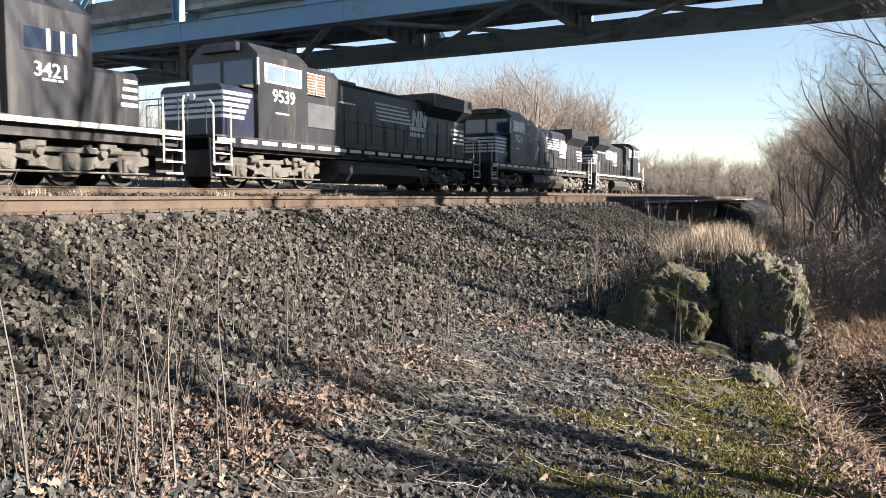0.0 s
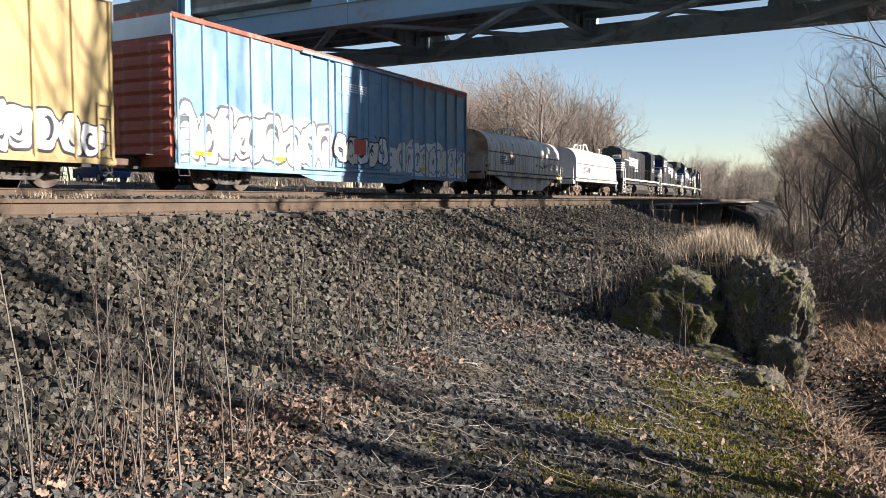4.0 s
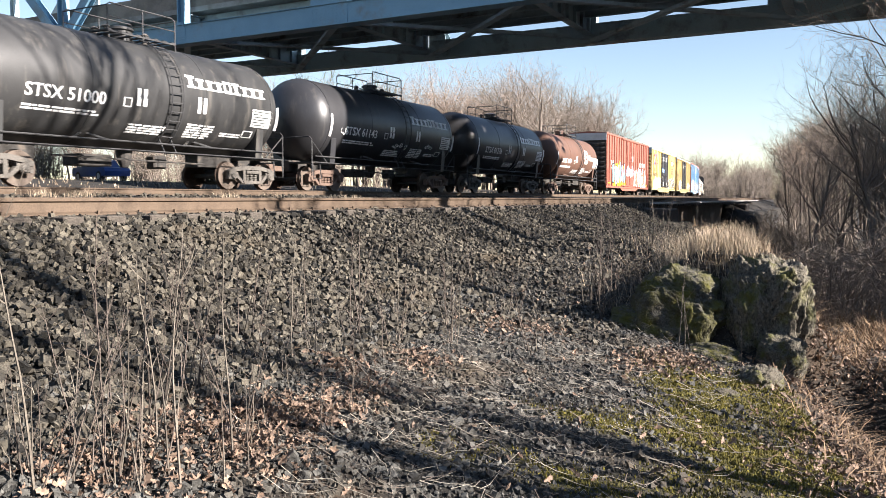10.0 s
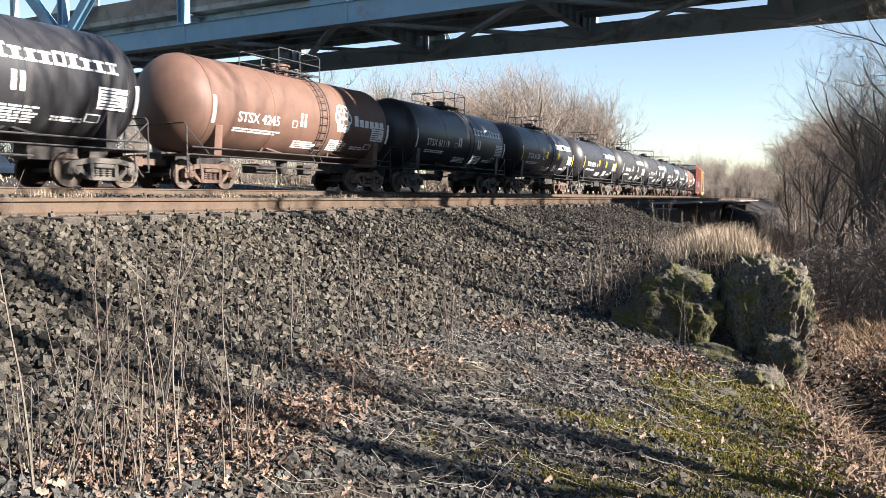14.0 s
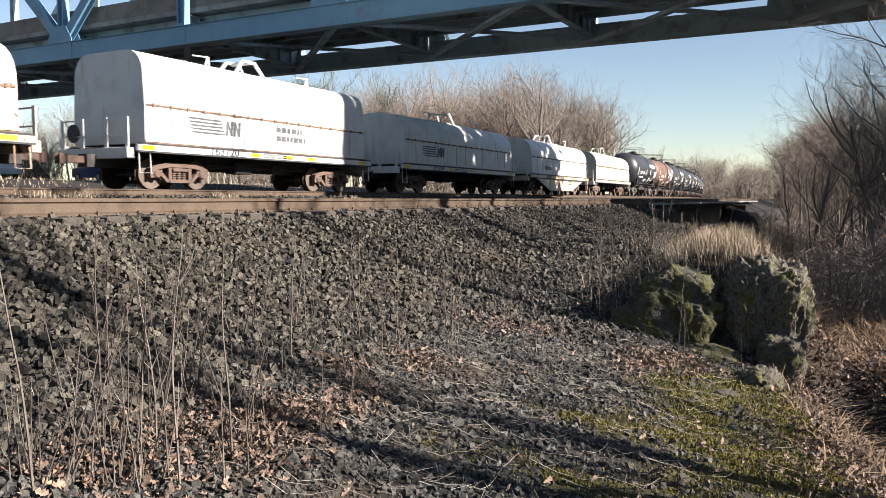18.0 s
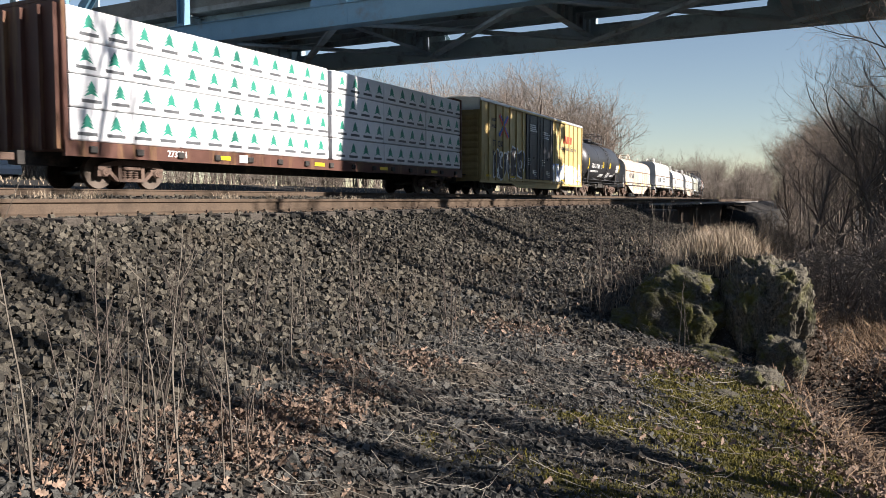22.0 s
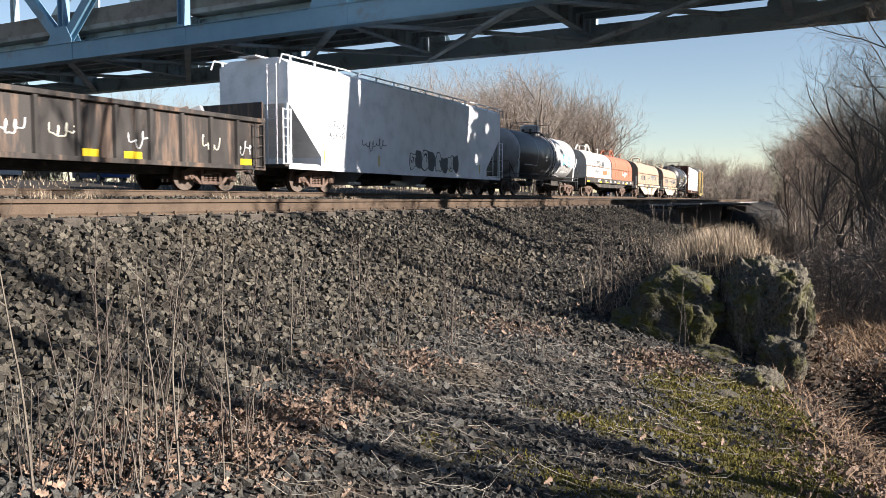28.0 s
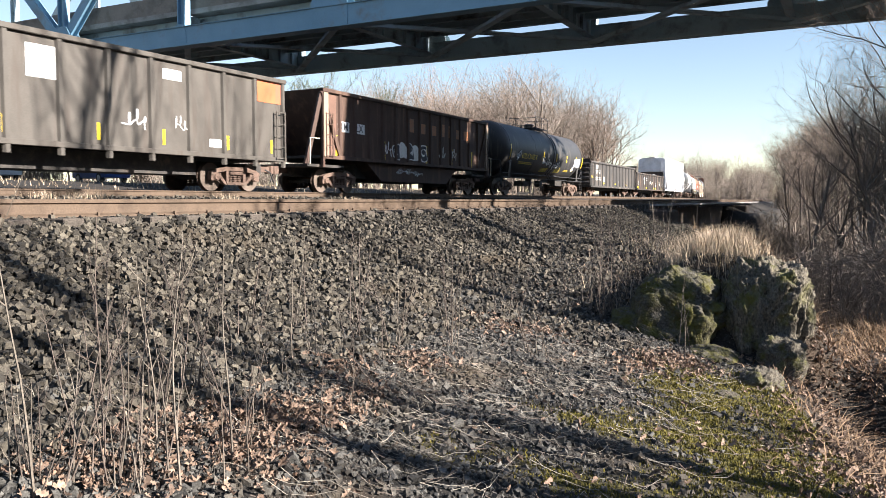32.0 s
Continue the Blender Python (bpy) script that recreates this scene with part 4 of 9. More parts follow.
# ---- wagons: tank cars ----
P_TANK = paint("satin_black_tank_paint", (0.034, 0.034, 0.037), 0.40, (0.06, 0.056, 0.052), 0.35, spec=0.5)
P_TANKGREY = paint("dull_black_tank_paint", (0.042, 0.042, 0.042), 0.5, (0.09, 0.083, 0.073), 0.4)
M_DULLYELLOW = stuff_mat("faded_yellow_stencil", [(0.45, 0.34, 0.04), (0.6, 0.45, 0.06)], 4, 0.6, 0, 0, 30, 0.2)
P_BROWN = paint("faded_brown_tank_paint", (0.14, 0.072, 0.048), 0.6, (0.08, 0.05, 0.038), 0.5)
P_BROWN2 = paint("pale_brown_tank_paint", (0.17, 0.095, 0.068), 0.6, (0.10, 0.062, 0.048), 0.45)
P_GREYTANK = paint("pale_grey_tank_paint", (0.42, 0.42, 0.41), 0.55, (0.2, 0.18, 0.16), 0.45)

SLAT = Shape().box(-0.95, 0.95, 0, 0.13, 0, 0.03).mesh("slat")
SLAT.materials.append(M_CHAR)


def tank_car(label, half, shell, mat, bar_mat=None, R=1.6, zc=2.72, text=None, text_mat=None, brand=None, brand_mat=None, trucks=None, platform=2.4, seed=1, yellow=False, group="freight wagons in the train", band=None, dome=False, brand_y=None, text_y=None):
    """half: half the length over couplers; shell: half the length of the tank itself."""
    bar_mat = bar_mat or M_WHITE
    text_mat = text_mat or M_WHITE
    car = thing("tank_car", label, "tank car", group)
    hd = R * 0.62  # length of a head
    prof = []
    for i in range(7):
        a = math.pi / 2 * i / 6
        prof.append((-shell + hd * (1 - math.cos(a)), max(0.02, R * math.sin(a))))
    body = [(-y, r) for y, r in reversed(prof)]
    tank = put("tank", Shape().lathe(prof + [(-shell * 0.33, R), (shell * 0.33, R)] + body, (0, 0, zc), "y", 48), mat, car, smooth=True)
    for y in (-shell + hd, -shell * 0.34, shell * 0.34, shell - hd):
        put("weld_band", Shape().lathe([(-0.035, R), (-0.03, R + 0.009), (0.03, R + 0.009), (0.035, R)], (0, y, zc), "y", 48), mat, tank, smooth=True)

    def surf(z):
        return math.sqrt(max(0.01, R * R - (z - zc) ** 2))

    def curved(name, outline_pts, m, lift=0.006):
        """A flat outline (y, z-along-the-skin) wrapped onto the tank as a thin sheet."""
        s = Shape()
        n = len(outline_pts)
        vs = []
        for dr in (-0.02, lift):
            for y, a in outline_pts:
                vs.append(((R + dr) * math.cos(a), y, zc + (R + dr) * math.sin(a)))
        s.add(vs, [tuple(range(n))[::-1], tuple(range(n, 2 * n))] + [(i, (i + 1) % n, n + (i + 1) % n, n + i) for i in range(n)])
        return put(name, s, m, car)

    def rect(name, y0, y1, a0, a1, m, steps=4, lift=0.006):
        up = [(y1, a0 + (a1 - a0) * i / steps) for i in range(steps + 1)]
        dn = [(y0, a1 - (a1 - a0) * i / steps) for i in range(steps + 1)]
        return curved(name, [(y0, a0)] + up[0:] + dn[:-1], m, lift)

    def wrapped_text(t, y, a, size, m):
        me = words(t, size, 0.001)
        for v in me.vertices:
            u, w, d = v.co
            ang = a + w / R
            r = R + 0.009 + d
            v.co = (r * math.cos(ang), y + u, zc + r * math.sin(ang))
        me.materials.append(m)
        put("lettering", me, None, car)

    # vertical reflector bars
    rect("reflector", -shell + hd + 0.02, -shell + hd + 0.16, -0.42, 0.12, bar_mat)
    rect("reflector", shell - hd * 0.75, shell - hd * 0.75 + 0.12, -0.45, 0.05, bar_mat)
    k = shell / 5.9
    for y in ((-0.62, -0.40, 1.62, 1.84) if not yellow else (-0.9, 1.0, 2.6, 4.2)):
        rect("reflector", y * k, y * k + 0.13, -0.28, 0.02, bar_mat)
    # stencils
    if text:
        wrapped_text(text, (-2.75 if text_y is None else text_y) * k, -0.24, 0.46, text_mat)
        rect("stencil_frame", -1.05 * k, -0.78 * k, -0.32, -0.16, text_mat)
        rect("stencil_frame", -1.02 * k, -0.81 * k, -0.305, -0.175, mat, lift=0.009)
    def lines(y, a, w, rows, m, sd):
        r = random.Random(sd)
        for i in range(rows):
            yy = y
            s = Shape()
            while yy < y + w * r.uniform(0.8, 1):
                e = min(y + w, yy + r.uniform(0.1, 0.35))
                a0, a1 = a - i * 0.055, a - i * 0.055 - 0.033
                vs = []
                for dr in (-0.015, 0.006):
                    for (p, q) in ((yy, a0), (e, a0), (e, a1), (yy, a1)):
                        vs.append(((R + dr) * math.cos(q), p, zc + (R + dr) * math.sin(q)))
                s.add(vs, [(3, 2, 1, 0), (4, 5, 6, 7), (0, 1, 5, 4), (1, 2, 6, 5), (2, 3, 7, 6), (3, 0, 4, 7)])
                yy = e + r.uniform(0.02, 0.06)
            put("stencil_text", s, m, car)
    lines(-3.9 * k, -0.46, 2.3, 2, text_mat, seed)
    lines(-0.7 * k, -0.62, 1.35, 4, text_mat, seed + 1)
    lines(1.35 * k, -0.5, 1.1, 6, text_mat, seed + 2)
    lines(2.8 * k, -0.62, 0.9, 2, text_mat, seed + 3)
    rect("data_panel", 4.0 * k, 4.95 * k, -0.42, -0.05, M_WHITE)
    r = random.Random(seed)
    for i in range(6):
        rect("panel_line", 4.05 * k, (4.5 + r.uniform(0, 0.4)) * k, -0.38 + i * 0.055, -0.36 + i * 0.055, mat, 2, 0.009)
    rect("data_panel", 3.75 * k, 4.2 * k, -0.68, -0.52, text_mat)
    rect("panel_line", 3.8 * k, 4.15 * k, -0.66, -0.54, mat, 2, 0.009)
    by = 2.95 if brand_y is None else brand_y
    if brand == "blocks":
        w, n = 3.5, 9
        for i in range(n):
            y0 = by * k - w / 2 + i * w / n
            y1 = y0 + w / n * 0.86
            a0, a1 = 0.18, 0.18 + (0.40 if i in (0, 4, 5) else 0.33) / R
            t = (a1 - a0) * 0.22
            if i == 4:
                rect("brand_mark", y0, y1, a0, a1, M_WHITE)
                rect("brand_mark", y0 + 0.09, y1 - 0.09, a0 + t, a1 - t, mat, 2, 0.009)
                continue
            rect("brand_mark", y0, y1, a0, a0 + t * 0.8, M_WHITE, 1)
            rect("brand_mark", y0 + 0.09, y1 - 0.09, a0 + t * 0.8, a1 - t, M_WHITE, 2)
            rect("brand_mark", y0, y1, a1 - t, a1, M_WHITE, 1)
    if brand == "flower":
        bm_ = brand_mat or M_WHITE
        for i in range(6):
            a = math.tau * i / 6
            cy, ca = 2.0 * k + math.cos(a) * 0.27, 0.05 + math.sin(a) * 0.30 / R
            curved("emblem_petal", [(cy + 0.28 * math.cos(q * math.tau / 12), ca + 0.28 / R * math.sin(q * math.tau / 12)) for q in range(12)], bm_, 0.005 + 0.001 * (i % 3))
        for i in range(4):
            a = math.tau * (i + 0.5) / 4
            cy, ca = 2.0 * k + math.cos(a) * 0.2, 0.05 + math.sin(a) * 0.2 / R
            curved("emblem_eye", [(cy + 0.1 * math.cos(q * math.tau / 10), ca + 0.1 / R * math.sin(q * math.tau / 10)) for q in range(10)], mat, 0.012)
        n, w = 6, 2.2
        for i in range(n):
            y0 = 2.75 * k + i * w / n
            rect("brand_mark", y0, y0 + w / n * 0.72, -0.10, 0.08 if i else 0.16, bm_, 2)
    # ladder over the side, platform, hand rails, manway
    lad = Shape()
    pts = []
    for i in range(15):
        a = -0.95 + (math.pi / 2 - 0.25 + 0.95) * i / 14
        pts.append(((R + 0.10) * math.cos(a), (R + 0.10) * math.sin(a) + zc))
    for dy in (-0.22, 0.22):
        lad.tube([(px, 0.75 + dy, pz) for px, pz in pts], 0.022, 5)
    for px, pz in pts:
        lad.beam((px, 0.53, pz), (px, 0.97, pz), 0.025, 0.025)
    put("ladder", lad, M_CHAR, car, "curved black side ladder")
    for yf in (0.53, 0.97):
        put("ladder_foot", Shape().beam((1.35, yf, 1.0), (1.05, yf, 1.55), 0.03, 0.03), M_CHAR, car)
    ph = platform / 2
    top = zc + R
    pf = put("platform", Shape().box(-0.95, -0.9, 0.2 - ph, 0.2 + ph, top - 0.02, top + 0.028).box(0.9, 0.95, 0.2 - ph, 0.2 + ph, top - 0.02, top + 0.028).box(-0.04, 0.04, 0.2 - ph, 0.2 + ph, top - 0.02, top + 0.028), M_CHAR, car, "steel grating walkway round the manway")
    for i in range(8):
        yy = 0.2 - ph + (platform - 0.16) * i / 7
        put("slat", SLAT, None, pf, m=pose(0, yy, top + 0.03))
    put("manway", Shape().lathe([(-0.15, 0.3), (0.28, 0.3), (0.30, 0.36), (0.36, 0.36), (0.42, 0.2)], (0, 0.2, top), "z", 18), mat, car, smooth=True)
    for i, (dx, dy) in enumerate(((0.3, -0.75), (-0.25, -0.7), (0.2, 0.7))):
        put("valve", Shape().lathe([(-0.05, 0.09), (0.22, 0.08), (0.26, 0.12), (0.32, 0.05)], (dx, 0.2 + dy, top), "z", 10), M_TRUCK_GREY, car)
    rail = Shape()
    z1 = top + 0.78
    for sx in (-0.92, 0.92):
        rail.tube([(sx, 0.2 - ph, top + 0.02), (sx, 0.2 - ph, z1 - 0.08), (sx * 0.96, 0.2 - ph + 0.1, z1), (sx * 0.96, 0.2 + ph - 0.1, z1), (sx, 0.2 + ph, z1 - 0.08), (sx, 0.2 + ph, top - 0.2)], 0.022, 5)
        rail.tube([(sx, 0.2 - ph, top + 0.4), (sx, 0.2 + ph, top + 0.4)], 0.018, 5)
        rail.tube([(sx, 0.2, top - 0.1), (sx, 0.2, z1)], 0.02, 5)
    for yy in (0.2 - ph, 0.2 + ph):
        rail.tube([(-0.92, yy, z1 - 0.08), (0.92, yy, z1 - 0.08)], 0.02, 5)
    put("railing", rail, M_CHAR, car, "black pipe railing")
    if dome:
        put("dome", Shape().lathe([(-0.1, 0.65), (0.5, 0.65), (0.62, 0.5)], (0, 0.2, top), "z", 20), mat, car, smooth=True)
    # saddles, stub sills, running boards, end platforms
    tr = trucks if trucks else half - 2.05
    for sg in (1, -1):
        y = sg * tr
        put("saddle", Shape().prism([(-1.35, 1.0), (1.35, 1.0), (1.45, 2.0), (1.38, 2.1), (0.9, 1.42), (-0.9, 1.42), (-1.38, 2.1), (-1.45, 2.0)], y - 0.16, y + 0.16, "y"), mat, car)
        put("stub_sill", Shape().box(-0.3, 0.3, *sorted((sg * (half - 0.75), sg * (tr - 1.7))), 0.72, 1.15, 0.02), M_UNDER, car)
        put("end_platform", Shape().box(-1.35, 1.35, *sorted((sg * (half - 0.75), sg * (half - 1.3))), 1.02, 1.08), M_UNDER, car)
        eh = Shape()
        yy = sg * (half - 0.78)
        eh.tube([(1.35, yy, 0.55), (1.35, yy, 1.9), (1.25, yy, 2.0), (-1.25, yy, 2.0), (-1.35, yy, 1.9), (-1.35, yy, 0.55)], 0.024, 5)
        eh.tube([(1.35, yy, 1.85), (1.35, yy - sg * 0.9, 1.1)], 0.02, 5)
        put("end_railing", eh, M_CHAR, car)
        put("stirrup", Shape().tube([(1.35, yy - sg * 0.05, 1.02), (1.4, yy - sg * 0.05, 0.45), (1.4, yy - sg * 0.5, 0.45), (1.35, yy - sg * 0.5, 1.02)], 0.02, 5), M_CHAR, car)
        truck(car, y, M_TRUCK if seed % 2 else M_TRUCK_GREY)
        put("brace", Shape().beam((1.3, sg * 1.3, 1.28), (0.9, sg * 1.9, 1.5), 0.05, 0.05).beam((1.3, sg * 2.5, 1.28), (0.9, sg * 1.9, 1.5), 0.05, 0.05), mat, car)
    put("side_rail", Shape().tube([(1.42, -half + 0.9, 1.28), (1.42, half - 0.9, 1.28)], 0.024, 5), M_CHAR, car)
    put("side_rail", Shape().tube([(1.42, -half + 0.9, 1.05), (1.42, half - 0.9, 1.05)], 0.02, 5), M_CHAR, car)
    put("brake_rigging", Shape().box(-0.35, 0.35, -1.6, -0.5, 0.62, 0.95, 0.03).tube([(0.6, -2.6, 0.85), (0.6, 2.8, 0.8)], 0.03, 6).box(0.2, 0.6, 0.8, 1.3, 0.6, 1.0, 0.05), M_UNDER, car)
    put("bottom_outlet", Shape().lathe([(0.62, 0.12), (0.8, 0.2), (1.2, 0.25)], (0, 0.2, 0), "z", 12), M_UNDER, car)
    ends(car, half, False)
    return car, surf


def tank_place(front, shell, car):
    """front: where the front of the tank's shell stands at the start."""
    TRAIN.append((car, front - shell))


SHELL, HALF = 5.95, 6.6
specs = [
    (-119.5, "rusty brown tank car with a white flower emblem", P_BROWN, "STSX 4396", "flower", None, 61),
    (-132.7, "black tank car with white block lettering and bars", P_TANK, "STSX 61236", "blocks", None, 62),
    (-145.9, "black tank car with white lettering and chalk scribbles", P_TANK, "STSX 61143", "blocks", None, 63),
    (-159.2, "dull black tank car with white lettering and bars", P_TANKGREY, "STSX 51000", "blocks", None, 64),
    (-172.3, "dull black tank car with small white lettering", P_TANKGREY, "STSX 3200", "blocks", None, 65),
    (-185.4, "black tank car with yellow bars and white lettering", P_TANK, "STSX 61039", "blocks", M_YELLOW, 66),
    (-198.6, "black tank car with yellow bars beside white lettering", P_TANK, "STSX 61381", "blocks", M_YELLOW, 67),
    (-211.7, "black tank car with white bars and lettering", P_TANK, "STSX 61119", "blocks", None, 68),
    (-224.4, "pale brown tank car with a white flower emblem", P_BROWN2, "STSX 4245", "flower", None, 69),
    (-237.5, "black tank car with white lettering, last of the syrup tanks", P_TANK, "STSX 61099", "blocks", None, 70),
    (-328.9, "black tank car with yellow bars and white stencils", P_TANK, "TILX 171081", None, M_YELLOW, 71),
    (-387.0, "black tank car with yellow bars beside a lumber wagon", P_TANK, "STSX 52165", "blocks", M_YELLOW, 72),
]
for front, label, mat, text, brand, bar, seed in specs:
    car, surf = tank_car(label, HALF, SHELL, mat, bar, text=text, brand=brand, seed=seed, text_mat=M_WHITE)
    if seed in (63,):
        tag_scribble(car, 0, -0.2, 2.0, 1.2, 0.25, M_WHITE, 5, lambda z: surf(z) + 0.01)
        tag_scribble(car, 0, 2.6, 2.1, 0.7, 0.2, M_WHITE, 6, lambda z: surf(z) + 0.01)
        tag_scribble(car, 0, -4.2, 2.3, 0.4, 0.25, M_WHITE, 7, lambda z: surf(z) + 0.01)
    tank_place(front, SHELL, car)
# black and grey tank, and the long black tank with yellow letters
car, surf = tank_car("black and pale grey tank car with a dome", 7.6, 6.6, P_GREYTANK, M_WHITE, text=None, brand=None, seed=73, R=1.5, zc=2.6, dome=True)
put("black_jacket", Shape().lathe([(-2.9, 1.5), (-2.88, 1.508), (2.88, 1.508), (2.9, 1.5)], (0, -2.6, 2.6), "y", 48), P_TANK, car, "black painted half of the tank", smooth=True)
graffiti(car, 1.51, 2.2, 5.0, 2.0, 0.8, [M_WHITE, M_TEAL], 74, None, 0.7)
tank_place(-451.0, 6.6, car)
car, surf = tank_car("long black tank car with yellow letters and white scribbles", 8.75, 8.1, P_TANKGREY, M_YELLOW, R=1.62, zc=2.75, text="UTLX 210274", text_mat=M_DULLYELLOW, seed=75, yellow=True)
for i, (y, z, w, hh) in enumerate(((-6.0, 2.4, 0.7, 0.6), (-1.3, 2.2, 1.4, 0.45), (0.3, 2.0, 1.2, 0.4), (1.6, 2.0, 0.9, 0.6), (5.2, 1.9, 0.5, 0.5))):
    tag_scribble(car, 0, y, z, w, hh, M_WHITE, 30 + i, lambda z: surf(z) + 0.012, 0.045)
tank_place(-522.2, 8.1, car)
# ---- wagons: covered coil cars ----
P_COILW = paint("dirty_white_hood_paint", (0.72, 0.70, 0.65), 0.5, (0.40, 0.33, 0.25), 0.35)
P_COILTAN = paint("tan_weathered_hood", (0.40, 0.31, 0.22), 0.6, (0.26, 0.17, 0.11), 0.5)
P_COILGREEN = paint("pale_green_grey_hood", (0.45, 0.46, 0.38), 0.55, (0.3, 0.27, 0.2), 0.4)
P_ORANGEHOOD = paint("faded_orange_hood", (0.42, 0.15, 0.085), 0.6, (0.30, 0.11, 0.065), 0.45)
M_FADEDBLUE = stuff_mat("faded_blue_lettering", [(0.09, 0.13, 0.17), (0.14, 0.18, 0.22)], 2, 0.6, 0, 0, 30, 0.2)
P_FLATBLACK = paint("worn_black_frame_paint", (0.05, 0.048, 0.045), 0.65, (0.16, 0.11, 0.08), 0.5)


M_SEAM = stuff_mat("rusty_seam_steel", [(0.07, 0.04, 0.026), (0.2, 0.12, 0.075), (0.12, 0.07, 0.045)], 3, 0.8, 0, 0.1, 30, 0.3)


def streaked_paint(name, c, rust, amount):
    """Hood paint with long runs of rust below the seam and rust patches on top."""
    m = paint(name, c, 0.5, rust, amount)
    n, l = m.node_tree.nodes, m.node_tree.links
    bsdf = n["Principled BSDF"]
    old = bsdf.inputs["Base Color"].links[0].from_socket
    co, mp = n.new("ShaderNodeTexCoord"), n.new("ShaderNodeMapping")
    mp.inputs["Scale"].default_value = (0.3, 5.0, 0.35)
    l.new(co.outputs["Object"], mp.inputs["Vector"])
    no = n.new("ShaderNodeTexNoise")
    no.inputs["Scale"].default_value, no.inputs["Detail"].default_value, no.inputs["Roughness"].default_value = 1.5, 6, 0.7
    l.new(mp.outputs[0], no.inputs["Vector"])
    mr = n.new("ShaderNodeMapRange")
    mr.inputs["From Min"].default_value, mr.inputs["From Max"].default_value = 0.46, 0.62
    mr.inputs["To Max"].default_value = 0.85
    l.new(no.outputs[0], mr.inputs[0])
    spots = n.new("ShaderNodeTexNoise")
    spots.inputs["Scale"].default_value, spots.inputs["Detail"].default_value = 2.6, 4
    l.new(co.outputs["Object"], spots.inputs["Vector"])
    mr2 = n.new("ShaderNodeMapRange")
    mr2.inputs["From Min"].default_value, mr2.inputs["From Max"].default_value = 0.66, 0.7
    l.new(spots.outputs[0], mr2.inputs[0])
    mix = n.new("ShaderNodeMix")
    mix.data_type = "RGBA"
    mix.inputs[7].default_value = (rust[0] * 0.9, rust[1] * 0.85, rust[2] * 0.8, 1)
    l.new(mr.outputs[0], mix.inputs[0])
    l.new(old, mix.inputs[6])
    mix2 = n.new("ShaderNodeMix")
    mix2.data_type = "RGBA"
    mix2.inputs[7].default_value = (0.10, 0.06, 0.04, 1)
    l.new(mr2.outputs[0], mix2.inputs[0])
    l.new(mix.outputs[2], mix2.inputs[6])
    l.new(mix2.outputs[2], bsdf.inputs["Base Color"])
    return m


P_COILRUST = streaked_paint("rust_streaked_white_paint", (0.74, 0.68, 0.58), (0.36, 0.2, 0.1), 0.45)


def hood_profile(w, z0, zs, top, kind="arch"):
    """Half outline of a hood, from the camera side's foot over the top to the far foot."""
    pts = [(w, z0), (w, zs)]
    if kind == "arch":
        for i in range(1, 15):
            a = math.pi * i / 15
            c, s = math.cos(a), math.sin(a)
            pts.append((w * math.copysign(abs(c) ** 0.8, c), zs + (top - zs) * s ** 0.8))
    else:
        r = 0.62
        for sg in (1, -1):
            for i in range(6):
                a = math.pi / 2 * i / 5
                if sg > 0:
                    pts.append((w - 0.06 - r + r * math.cos(a), top - r + r * math.sin(a)))
                else:
                    pts.append((-w + 0.06 + r - r * math.sin(a), top - r + r * math.cos(a)))
    pts += [(-w, zs), (-w, z0)]
    return pts


